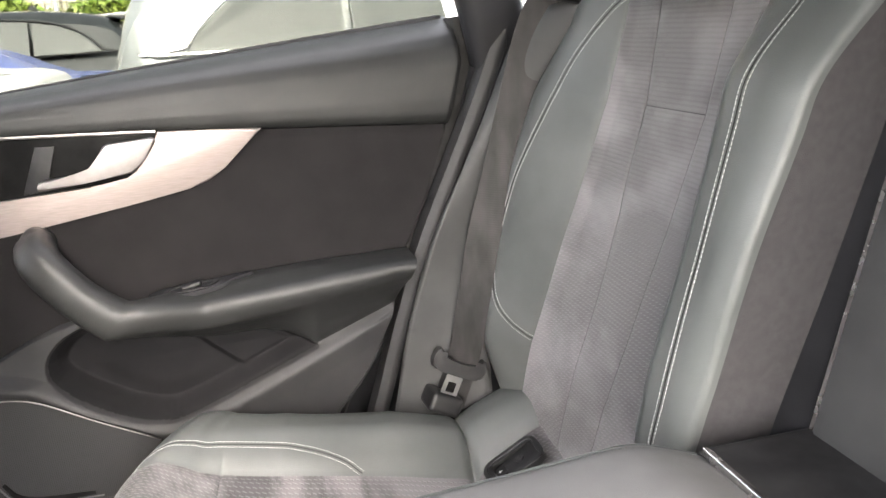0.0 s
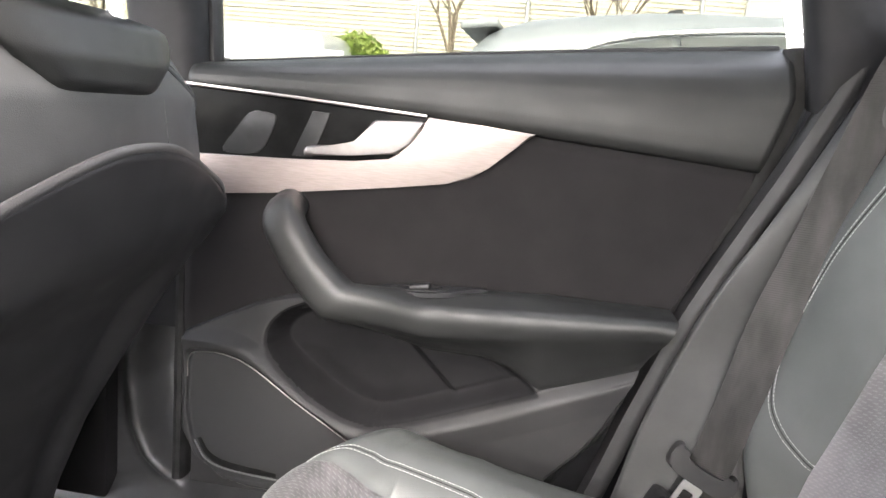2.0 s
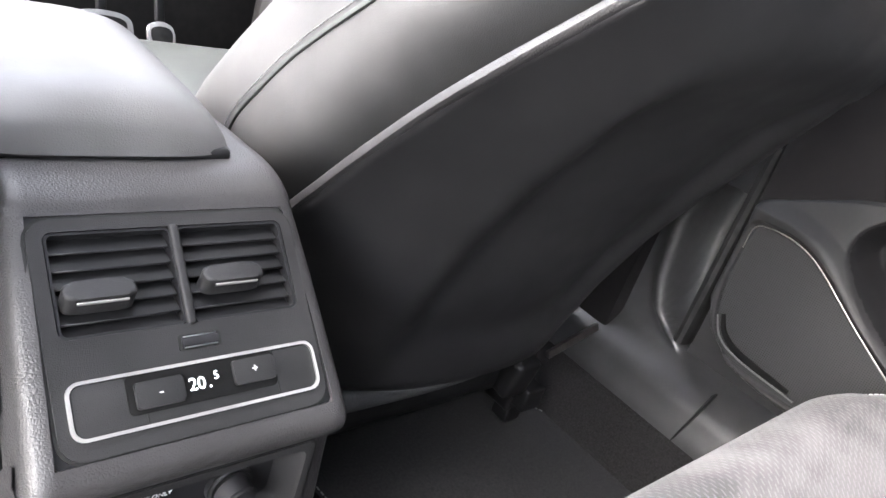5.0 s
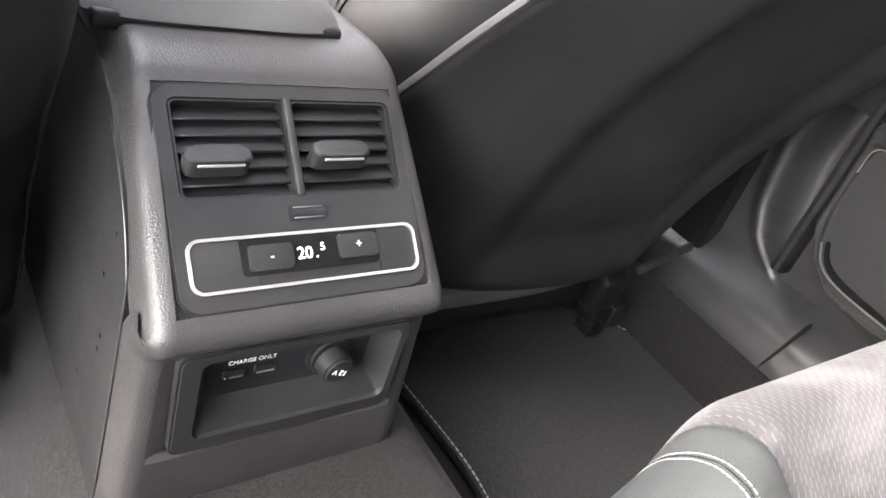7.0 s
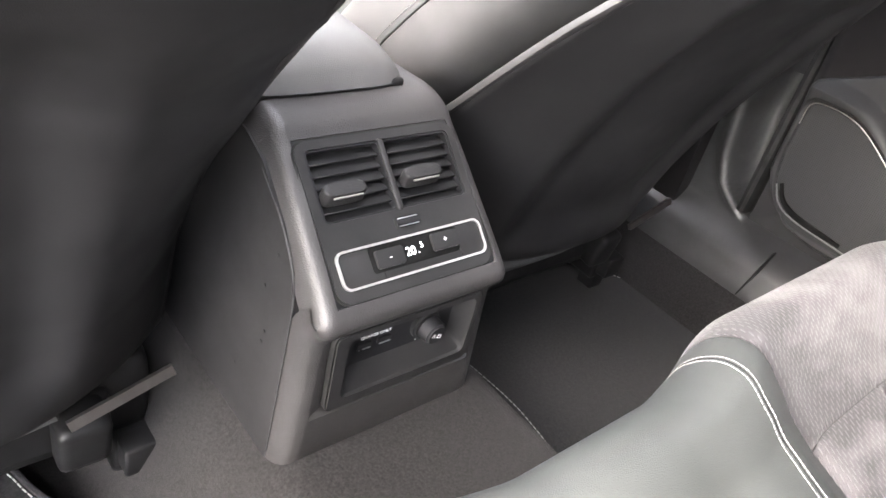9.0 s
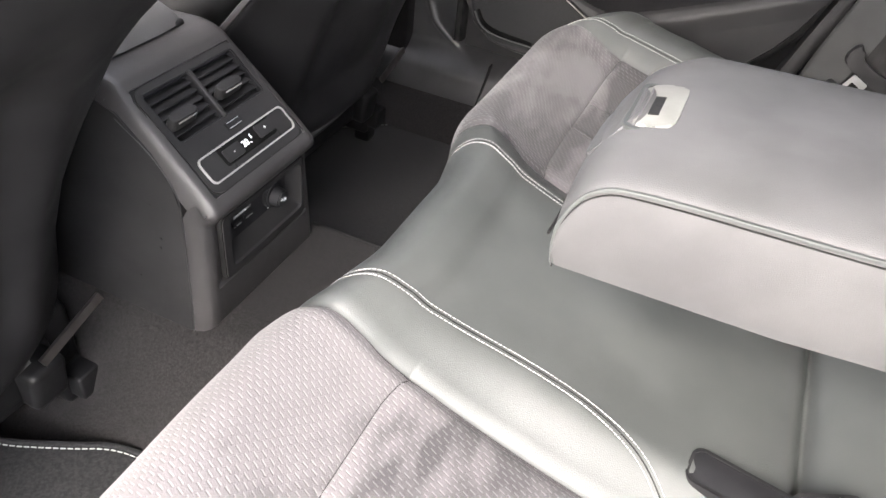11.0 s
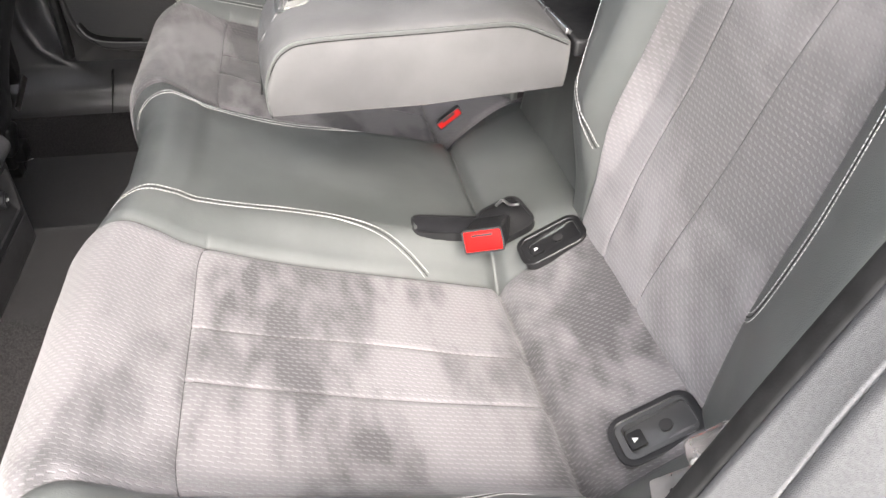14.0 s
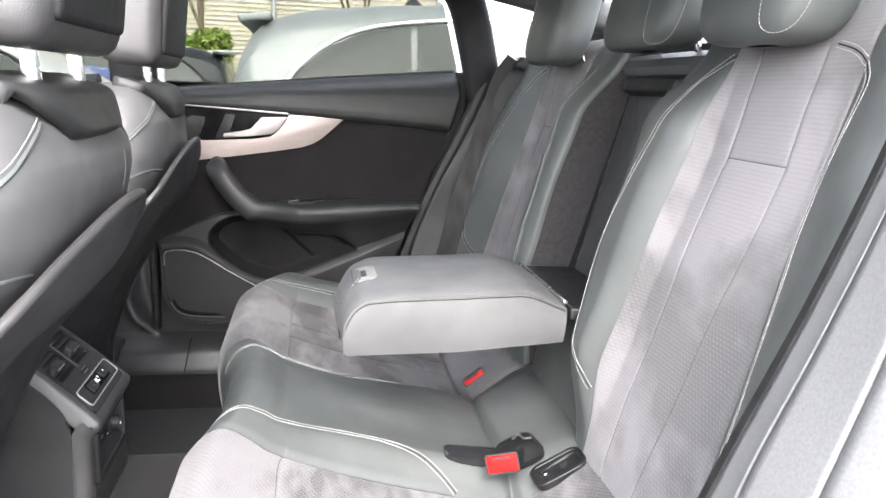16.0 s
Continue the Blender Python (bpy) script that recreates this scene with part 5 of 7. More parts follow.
part("switch_dish", ringed(smooth_outline([(-0.040, -0.008), (-0.030, 0.010), (0.005, 0.013), (0.030, 0.006), (0.018, -0.012), (-0.012, -0.016)], 36), smooth_outline([(-0.034, -0.006), (-0.026, 0.007), (0.005, 0.010), (0.024, 0.004), (0.014, -0.009), (-0.012, -0.012)], 36), SWITCH @ pose(0, 0, 0.0035), 0.003), PLASTIC_BLACK, door)
part("window_switch", slab((0.026, 0.014, 0.007), SWITCH @ pose(-0.004, -0.001, 0.0045, 0, -8, 0), 0.003), PLASTIC_BLACK, door, "small black window switch")
# rubber seal round the rear edge and the window
zz = np.linspace(0.16, 0.83, 30)
part("rear_seal", sweep([(float(rear_edge(z)) + 0.010, 0.762, z) for z in zz], oval(0.016, 0.022, 12), (0, 1, 0)), RUBBER, door, "black rubber door seal")
part("front_seal", sweep([(DOOR_X0 - 0.012, 0.748, z) for z in np.linspace(0.18, 0.78, 24)], oval(0.010, 0.02, 12), (0, 1, 0)), RUBBER, door, "black rubber door seal")
part("window_seal", sweep([(x, 0.783, float(top_line(x)) - 0.002) for x in np.linspace(-0.2, 0.5, 30)], oval(0.008, 0.006, 10), (0, 1, 0)), RUBBER, door, "black window seal")
pane = part("window_pane", prism([(-0.205, 0.74), (0.52, 0.80), (0.47, 0.99), (0.38, 1.07), (-0.245, 1.08)], axes((0, 0.79, 0), (1, 0, 0), (0, -0.0, 1)) @ pose(0, 0, 0), 0.004, 0), DIMMING_GLASS, door, "side window glass, tint added to dim the outside", smooth=False)
pane.visible_shadow = False
for name, line in (("front_window", [(-0.30, 0.75), (-0.98, 0.72), (-1.22, 0.90), (-0.62, 1.08), (-0.30, 1.07)]),):
    fw = tagged(part("window_1", prism(line[::-1], xz(0.765), 0.004, 0), DIMMING_GLASS, smooth=False), "front side window glass, tint added to dim the outside", "window", kind="structure")
    fw.visible_shadow = False
part("front_frame", sweep(curve_points([(-0.205, 0.772, 0.755), (-0.212, 0.765, 0.88), (-0.228, 0.735, 1.03)], 14), oval(0.010, 0.014, 10), (0, 1, 0)), PLASTIC_BLACK, door, "black window frame")

# plastic strip and side of the seat between door and backrest
side = thing("side_trim", "dark grey moulded side trim between the rear door and the seat", "side trim", (0.46, 0.7, 0.3), kind="structure")
edge_pts = [(0.316, 0.716, 0.20), (0.347, 0.714, 0.29), (0.379, 0.712, 0.39), (0.428, 0.710, 0.52), (0.508, 0.708, 0.688), (0.553, 0.708, 0.79), (0.567, 0.710, 0.83)]
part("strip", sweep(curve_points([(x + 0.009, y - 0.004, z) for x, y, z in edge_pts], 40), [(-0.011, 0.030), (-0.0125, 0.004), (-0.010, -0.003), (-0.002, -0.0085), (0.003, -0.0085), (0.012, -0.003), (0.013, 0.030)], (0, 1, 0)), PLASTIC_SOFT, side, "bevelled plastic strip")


def leather_cheek(k):
    """The upholstered side of the backrest, between its front and the side trim."""
    lo = curve_points([(0.358, 0.694, 0.22), (0.373, 0.692, 0.290), (0.397, 0.690, 0.39), (0.449, 0.688, 0.53), (0.525, 0.686, 0.687), (0.573, 0.682, 0.79), (0.60, 0.67, 0.83)], 40)
    hi = curve_points([(0.510, 0.646, 0.235), (0.508, 0.654, 0.30), (0.512, 0.672, 0.39), (0.524, 0.690, 0.50), (0.552, 0.682, 0.60), (0.590, 0.655, 0.71), (0.622, 0.618, 0.79), (0.655, 0.59, 0.845)], 40)
    w = np.linspace(-0.02, 1, 16)[None, :, None]
    P = lo[:, None] * (1 - w) + hi[:, None] * w
    P[..., 0] += -0.012 * np.sin(np.pi * np.clip(w[..., 0], 0, 1))
    if k < 0:
        P[..., 1] = 2 * YC - P[..., 1]
    ids = np.arange(40 * 16).reshape(40, 16)
    q = np.stack([ids[:-1, :-1], ids[1:, :-1], ids[1:, 1:], ids[:-1, 1:]], -1).reshape(-1, 4)
    ob = mesh_from("leather_cheek", P.reshape(-1, 3), q, SEAT_SIDE_SHADED, side, "leather seat side, darkened for shade")
    sol = ob.modifiers.new("thickness", "SOLIDIFY")
    sol.thickness, sol.offset = 0.02, 1 if k > 0 else -1


leather_cheek(1)

# belt on the far seat
belt = thing("seat_belt", "black seat belt with a grey tongue hanging on the far backrest", "seat belt", (0.45, 0.6, 0.3), "rear seat belts")


def strap(pts, wdir, width=0.047):
    p = curve_points(pts, 60)
    wd = np.asarray(wdir, float)
    wd = wd / np.linalg.norm(wd)
    bm = bmesh.new()
    rows = []
    for i, c in enumerate(p):
        t = p[min(i + 1, 59)] - p[max(i - 1, 0)]
        w = wd - t * (wd @ t) / (t @ t)
        w = w / np.linalg.norm(w) * width / 2
        n = np.cross(t, w)
        n = n / np.linalg.norm(n) * 0.0007
        rows.append([bm.verts.new(c + a * w + b * n) for a, b in ((-1, -1), (-0.5, 0.4), (0, 1), (0.5, 0.4), (1, -1), (1, -2.2), (-1, -2.2))])
    for a, b in zip(rows, rows[1:]):
        for j in range(7):
            bm.faces.new((a[j], a[(j + 1) % 7], b[(j + 1) % 7], b[j]))
    return bm


part("webbing", strap([(0.440, 0.672, 0.26), (0.450, 0.664, 0.297), (0.470, 0.660, 0.353), (0.490, 0.659, 0.437), (0.509, 0.659, 0.526), (0.538, 0.658, 0.621), (0.563, 0.656, 0.710), (0.592, 0.648, 0.811), (0.620, 0.634, 0.86)], (0.95, -0.30, -0.22)), WEBBING, belt)
tm = axes((0.459, 0.652, 0.343), (0.068, 0.0, -0.036), (0.26, 0.12, 0.95))
part("tongue_grip", prism(smooth_outline([(-0.042, 0.010), (-0.040, -0.012), (-0.02, -0.017), (0.02, -0.017), (0.040, -0.012), (0.042, 0.010), (0.034, 0.016), (0.026, 0.006), (0.0, 0.002), (-0.026, 0.006), (-0.034, 0.016)], 50), tm @ pose(0, 0, 0.006), 0.013, 0.004, 3), PLASTIC_SOFT, belt, "grey plastic tongue grip")
part("tongue_plate", ringed(rounded(0.026, 0.036, 0.003), rounded(0.014, 0.016, 0.002), tm @ pose(0.0, -0.036, 0.003), 0.002), STEEL, belt, "steel tongue plate")
part("anchor", slab((0.05, 0.03, 0.05), tm @ pose(0.0, -0.062, -0.012), 0.008), PLASTIC_BLACK, belt)
part("shoulder_guide", slab((0.05, 0.07, 0.03), pose(0.640, 0.63, 0.848, 0, 20, 0), 0.01), PLASTIC_BLACK, belt)

# ---------------------------------------------------------------- trim on the open door's side
near = thing("side_trim", "dark grey textured door-opening trim beside the near seat", "side trim", (0.5, -0.62, 0.3), kind="structure")


def band(path_a, path_b, thick, n=40):
    a, b = curve_points(path_a, n), curve_points(path_b, n)
    w = np.linspace(0, 1, 9)[None, :, None]
    P = a[:, None] * (1 - w) + b[:, None] * w
    P[..., 1] -= thick * np.sin(np.pi * w[..., 0])
    ids = np.arange(n * 9).reshape(n, 9)
    q = np.stack([ids[:-1, :-1], ids[1:, :-1], ids[1:, 1:], ids[:-1, 1:]], -1).reshape(-1, 4)
    return P.reshape(-1, 3), q


EDGES = [
    [(0.362, -0.588, 0.15), (0.397, -0.592, 0.25), (0.449, -0.598, 0.40), (0.490, -0.602, 0.51), (0.537, -0.604, 0.62), (0.583, -0.600, 0.73), (0.632, -0.582, 0.83)],
    [(0.350, -0.608, 0.15), (0.385, -0.612, 0.25), (0.437, -0.618, 0.40), (0.478, -0.622, 0.51), (0.524, -0.624, 0.62), (0.570, -0.620, 0.73), (0.62, -0.600, 0.83)],
    [(0.345, -0.648, 0.15), (0.380, -0.650, 0.25), (0.440, -0.652, 0.40), (0.470, -0.655, 0.51), (0.516, -0.655, 0.62), (0.562, -0.650, 0.73), (0.61, -0.630, 0.83)],
    [(0.365, -0.710, 0.15), (0.395, -0.710, 0.25), (0.448, -0.710, 0.40), (0.480, -0.710, 0.51), (0.516, -0.710, 0.62), (0.556, -0.700, 0.73), (0.60, -0.680, 0.83)],
    [(0.400, -0.750, 0.15), (0.430, -0.750, 0.25), (0.475, -0.750, 0.40), (0.505, -0.750, 0.51), (0.540, -0.750, 0.62), (0.578, -0.740, 0.73), (0.62, -0.720, 0.83)]]
# the first band is a black strip put in for the shade of the gap
BANDS = [("gap_shade", EDGES[0], EDGES[1], -0.006, RUBBER), ("edge_strip", EDGES[1], EDGES[2], 0.004, PLASTIC_GREY), ("trim_panel", EDGES[2], EDGES[3], 0.004, PLASTIC_GREY), ("outer_strip", EDGES[3], EDGES[4], 0.010, PLASTIC_GREY)]
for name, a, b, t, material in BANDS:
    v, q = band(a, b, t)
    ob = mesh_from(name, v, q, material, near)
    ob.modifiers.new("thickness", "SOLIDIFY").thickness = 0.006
near_sill = part("sill_trim", sweep(curve_points([(-0.62, -0.715, 0.085), (-0.30, -0.715, 0.085), (0.1, -0.72, 0.09), (0.5, -0.70, 0.12)], 30), oval(0.05, 0.05, 16, 2.8), (0, 0, 1)), PLASTIC_SOFT)
tagged(near_sill, "dark plastic sill cover of the open door", "sill trim", kind="structure")
near_belt = thing("seat_belt", "black seat belt with a bright anchor beside the near seat", "seat belt", (0.51, -0.56, 0.3), "rear seat belts")
part("webbing", strap([(0.440, -0.585, 0.30), (0.462, -0.588, 0.36), (0.480, -0.590, 0.41), (0.500, -0.592, 0.46), (0.53, -0.595, 0.54), (0.57, -0.598, 0.65)], (0.5, -0.8, 0.1), 0.024), WEBBING, near_belt)
part("anchor_knob", slab((0.020, 0.022, 0.046), pose(0.474, -0.568, 0.370, 20, 27, 0), 0.009, 4), CHROME, near_belt, "bright anchor cover")
part("anchor_tongue", slab((0.012, 0.02, 0.045), pose(0.458, -0.566, 0.328, 20, 35, 0), 0.004), STEEL, near_belt)

# ---------------------------------------------------------------- rear end of the centre console
con = thing("centre_console", "black plastic centre console end with air vents and a climate panel", "console", (-0.2, 0, 0.17))
PN = axes((-0.188, 0.0, 0.3655), (0, 1, 0), (-0.735, 0, 0.678))  # panel: x across the car, y up the slope, z out of it


def console_body():
    """Loft of half-widths down the rear, lifted over the top: a rounded moulded housing."""
    prof = curve_points([(-0.62, 0.395), (-0.40, 0.418), (-0.30, 0.424), (-0.268, 0.424), (-0.248, 0.417), (-0.236, 0.4055), (-0.205, 0.3785), (-0.165, 0.342), (-0.146, 0.324), (-0.1375, 0.313), (-0.1385, 0.302), (-0.148, 0.293), (-0.151, 0.28), (-0.150, 0.22), (-0.1495, 0.165), (-0.155, 0.14)], 260)
    hw = np.interp(prof[:, 1], [0.14, 0.17, 0.29, 0.32, 0.40, 0.425], [0.1075, 0.104, 0.0965, 0.094, 0.089, 0.0865])
    nrm = np.gradient(prof, axis=0)
    nrm = np.stack([-nrm[:, 1], nrm[:, 0]], 1)
    nrm /= np.linalg.norm(nrm, axis=1)[:, None]
    across = [(-1.0, 0.026), (-0.999, 0.0215), (-0.993, 0.017), (-0.975, 0.009), (-0.945, 0.0035), (-0.91, 0.0008), (-0.842, 0.0), (-0.828, 0.0)] + [(a, 0.0) for a in (-0.5, -0.2, 0.2, 0.5)]
    across += [(-a, d) for a, d in across[7::-1]]
    P = []
    for (x, z), h, n in zip(prof, hw, nrm):
        row = []
        for a, d in across:
            panel = 0.034 * float(ss(-0.2385, -0.2360, x) * (1 - ss(-0.1470, -0.1450, x)) * (z > 0.318)) if abs(a) < 0.835 else 0.0
            hollow = 0.014 * float(ss(0.206, 0.209, z) * (1 - ss(0.284, 0.287, z)) * (x > -0.16)) if abs(a) < 0.8 else 0.0
            dd = d + panel + hollow
            zz = z - dd * n[1]
            row.append((x - dd * n[0], a * (float(np.interp(zz, [0.14, 0.17, 0.29, 0.32, 0.40, 0.425], [0.1075, 0.104, 0.0965, 0.094, 0.089, 0.0865])) if d > 0.02 else h), zz))
        P.append(row)
    P = np.array(P)
    m = len(across)
    ids = np.arange(len(prof) * m).reshape(len(prof), m)
    q = np.stack([ids[:-1, :-1], ids[1:, :-1], ids[1:, 1:], ids[:-1, 1:]], -1).reshape(-1, 4)
    roll = np.repeat(prof[:-1, 0] < -0.2375, m - 1)  # the covered top, back to the rounded edge
    return P.reshape(-1, 3), q[roll], q[~roll]


v, q_roll, q_body = console_body()
for name, q, material, label in (("top_cover", q_roll, CONSOLE_SKIN, "grained dark grey cover"), ("housing", q_body, CONSOLE_SKIN, "grained dark grey housing")):
    used, inv = np.unique(q, return_inverse=True)
    mesh_from(name, v[used], inv.reshape(-1, 4), material, con, label, sharp=38)
part("core", slab((0.30, 0.16, 0.15), pose(-0.40, 0, 0.25), 0.02), PLASTIC, con)
for k in (-1, 1):
    bm = bmesh.new()
    line = [(-0.62, 0.10), (-0.174, 0.125), (-0.1725, 0.165), (-0.1735, 0.24), (-0.1755, 0.305), (-0.184, 0.332), (-0.208, 0.360), (-0.245, 0.391), (-0.275, 0.402), (-0.30, 0.403), (-0.40, 0.399), (-0.62, 0.377)]
    rows = []
    for off in (0.0012, -0.006):
        rows.append([bm.verts.new((x, k * (float(np.interp(z, [0.10, 0.17, 0.29, 0.32, 0.40], [0.109, 0.104, 0.0965, 0.094, 0.089])) + off), z)) for x, z in line])
    bm.faces.new(rows[0])
    bm.faces.new(rows[1][::-1])
    for n in range(len(line)):
        bm.faces.new((rows[0][n], rows[1][n], rows[1][(n + 1) % len(line)], rows[0][(n + 1) % len(line)]))
    part("side_panel", bm, PLASTIC_SOFT, con, "smooth dark side panel")
    edge = [(x, k * (float(np.interp(z, [0.10, 0.17, 0.29, 0.32, 0.40], [0.109, 0.104, 0.0965, 0.094, 0.089])) + 0.001), z) for x, z in curve_points([(-0.1735, 0.125), (-0.172, 0.165), (-0.173, 0.24), (-0.175, 0.305), (-0.1835, 0.332), (-0.2075, 0.360), (-0.245, 0.386)], 40)]
    part("side_joint", sweep(edge, oval(0.0006, 0.0006, 6), (0, 1, 0)), PLASTIC_LIFTED, con)


for k in (-1, 1):
    for x, z in ((-0.205, 0.335), (-0.215, 0.300), (-0.205, 0.262), (-0.207, 0.250), (-0.240, 0.20)):
        bm = bmesh.new()
        w = float(np.interp(z, [0.10, 0.17, 0.29, 0.32, 0.40], [0.109, 0.104, 0.0965, 0.094, 0.089]))
        rod(bm, (x, k * (w - 0.002), z), (x, k * (w + 0.0018), z), 0.0016, 8)
        part("side_clip", bm, PLASTIC_BLACK, con)


def on_panel(outline, lift, depth, name, material, parent, label="", bevel=0.0008):
    return part(name, prism(outline, PN @ pose(0, 0, lift), depth, bevel), material, parent, label)


# the panel's frame, the vents sunk in it
part("panel_frame", ringed(rounded(0.1515, 0.1245, 0.012, cy=0.0022), rounded(0.1375, 0.0570, 0.005, cx=0.0006, cy=0.0288), PN @ pose(0, 0, -0.0012), 0.014), PLASTIC_SOFT, con, "flat dark panel frame")
part("panel_bed", ringed(rounded(0.1610, 0.1330, 0.012, cy=0.0022), rounded(0.1375, 0.0570, 0.005, cx=0.0006, cy=0.0288), PN @ pose(0, 0, -0.0045), 0.004), PLASTIC, con)
vent_box = part("vent_box", slab((0.140, 0.066, 0.02), PN @ pose(0, 0.026, -0.030), 0.001), PLASTIC_BLACK, con)
part("panel_joint", ringed(rounded(0.1550, 0.1280, 0.0138, cy=0.0022), rounded(0.1513, 0.1243, 0.012, cy=0.0022), PN @ pose(0, 0, -0.0026), 0.008), RUBBER, con)
for k in (-1, 1):
    vent = part("air_vent", ringed(rounded(0.0665, 0.0565, 0.004, cx=k * 0.0348 + 0.0006, cy=0.0288), rounded(0.0635, 0.0535, 0.003, cx=k * 0.0348 + 0.0006, cy=0.0288), PN @ pose(0, 0, -0.0022), 0.024), PLASTIC, con, "black slatted air vent")
    for j in range(6):
        part("slat", slab((0.0630, 0.0135, 0.0017), PN @ pose(k * 0.0348 + 0.0006, 0.0515 - j * 0.0094, -0.0085, -32, 0, 0), 0.0006, 1), PLASTIC_BLACK, vent)
    for j in range(3):
        part("cross_vane", slab((0.0012, 0.052, 0.010), PN @ pose(k * 0.0348 + (j - 1) * 0.018, 0.0288, -0.0250, 0, 25, 0), 0.0004, 1), PLASTIC_BLACK, vent)
    px, py = (-0.0460, 0.0232) if k < 0 else (0.0285, 0.0252)
    knob = part("slider", prism(smooth_outline([(-0.0185, 0.001), (-0.0165, 0.0058), (-0.006, 0.0066), (0.008, 0.0066), (0.0165, 0.0056), (0.0185, 0.0005), (0.0155, -0.0046), (0.0, -0.0052), (-0.0155, -0.0046)], 36), PN @ pose(px, py, 0.0062, -24, 0, 0), 0.013, 0.0024, 3), PLASTIC_SOFT, vent, "dark vent slider")
    part("slider_edge", slab((0.026, 0.0013, 0.0016), PN @ pose(px, py - 0.0066, 0.0060, -24, 0, 0), 0.0005), RING, knob, "bright slider edge")
part("vent_divider", slab((0.0055, 0.059, 0.014), PN @ pose(0.0006, 0.0288, -0.0065), 0.002), PLASTIC_SOFT, con)
on_panel(rounded(0.0245, 0.0085, 0.001, cx=0.0027, cy=-0.0102), -0.0004, 0.004, "wheel_slot", RUBBER, con)
bm = bmesh.new()
rod(bm, PN @ Vector((-0.0078, -0.0102, -0.0028)), PN @ Vector((0.0132, -0.0102, -0.0028)), 0.0042, 20)
wheel = part("thumb_wheel", bm, PLASTIC, con, "ribbed thumb wheel")
for dy in (-0.0030, 0.0030):
    part("wheel_edge", slab((0.019, 0.0007, 0.0008), PN @ pose(0.0027, -0.0102 + dy, 0.0003), 0.0002, 1), STEEL, wheel)

# climate strip: bright rim, black field with a joint across it, gloss display, two keys, lit figures
FIELD_Y = -0.0360
part("bright_rim", ringed(rounded(0.1415, 0.0300, 0.007, cx=0.0008, cy=FIELD_Y), rounded(0.1380, 0.0266, 0.0056, cx=0.0008, cy=FIELD_Y), PN @ pose(0, 0, 0.0008), 0.004), RING, con, "satin chrome rim")
on_panel(rounded(0.1378, 0.0264, 0.0055, cx=0.0008, cy=FIELD_Y), -0.0002, 0.003, "key_field", PLASTIC_SOFT, con)
on_panel(rounded(0.0850, 0.0205, 0.003, cx=0.0012, cy=-0.0333), 0.0006, 0.003, "display", GLOSS, con, "gloss black display")
for x, y, text in ((-0.0248, -0.0342, "-"), (0.0298, -0.0323, "+")):
    key = on_panel(rounded(0.0258, 0.0142, 0.002, cx=x, cy=y), 0.0030, 0.004, "key", PLASTIC_SOFT, con, "black rocker key", 0.0012)
    words(text, 0.0072, PN @ pose(x, y + 0.0003, 0.0032), PRINT, key, "mark")
words("20", 0.0098, PN @ pose(-0.0042, -0.0340, 0.0009), DISPLAY_LIT, con, "digits", "lit white temperature digits")
words(".", 0.0098, PN @ pose(0.0032, -0.0340, 0.0009), DISPLAY_LIT, con, "digits")
words("5", 0.0065, PN @ pose(0.0072, -0.0312, 0.0009), DISPLAY_LIT, con, "digits")
for x, y0, y1 in ((-0.0415, -0.0252, -0.0232), (-0.0325, -0.0490, -0.0438), (0.0440, -0.0490, -0.0230)):
    part("joint", slab((0.0006, y1 - y0, 0.0008), PN @ pose(x, (y0 + y1) / 2, -0.0001), 0), RUBBER, con)

# power panel below: a flat frame round a hollow with sloping floor and cheeks
LP = axes((-0.1485, 0.003, 0.2505), (0, 1, 0), (0.0, 0, 1))
part("power_panel", ringed(rounded(0.148, 0.078, 0.006), rounded(0.132, 0.063, 0.007, cx=0.003, cy=0.002), LP @ pose(0, 0, 0.0018), 0.010), PLASTIC_SOFT, con, "black power socket panel")
part("power_joint", ringed(rounded(0.1515, 0.0815, 0.0075), rounded(0.1478, 0.0778, 0.006), LP @ pose(0, 0, 0.0006), 0.006), RUBBER, con)
hollow = bmesh.new()
hr = [[hollow.verts.new(LP @ Vector((u, v, z))) for u, v in o] for o, z in ((rounded(0.132, 0.063, 0.007, cx=0.003, cy=0.002), 0.0016), (rounded(0.130, 0.061, 0.007, cx=0.003, cy=0.002), -0.001), (rounded(0.110, 0.041, 0.006, cx=-0.001, cy=0.0125), -0.011))]
for r0, r1 in zip(hr, hr[1:]):
    for n in range(len(r0)):
        hollow.faces.new((r0[n], r0[(n + 1) % len(r0)], r1[(n + 1) % len(r0)], r1[n]))
part("hollow_surround", hollow, PLASTIC_SOFT, con, "sloping surround of the hollow")
part("hollow", prism(rounded(0.112, 0.043, 0.006, cx=-0.001, cy=0.0125), LP @ pose(0, 0, -0.0108), 0.004, 0), PLASTIC, con)
words("CHARGE ONLY", 0.0044, LP @ pose(-0.027, 0.0172, -0.0105), PRINT, con, "lettering", "small white words")
for x in (-0.0385, -0.0185):
    port = part("usb_port", slab((0.0135, 0.0062, 0.003), LP @ pose(x, 0.0098, -0.0098), 0.0008), PLASTIC_BLACK, con, "black charging port")
    part("contact", slab((0.0115, 0.0012, 0.0036), LP @ pose(x, 0.0078, -0.0096), 0.0003), STEEL, port)
bm = bmesh.new()
rod(bm, LP @ Vector((0.0235, 0.0115, -0.012)), LP @ Vector((0.0235, 0.0115, -0.004)), 0.0150, 32)
bmesh.ops.bevel(bm, geom=[e for e in bm.edges if e.calc_face_angle(0) > 1], offset=0.002, segments=3, affect="EDGES")
sock = part("power_socket", bm, PLASTIC_BLACK, con, "round black power socket")
bm = bmesh.new()
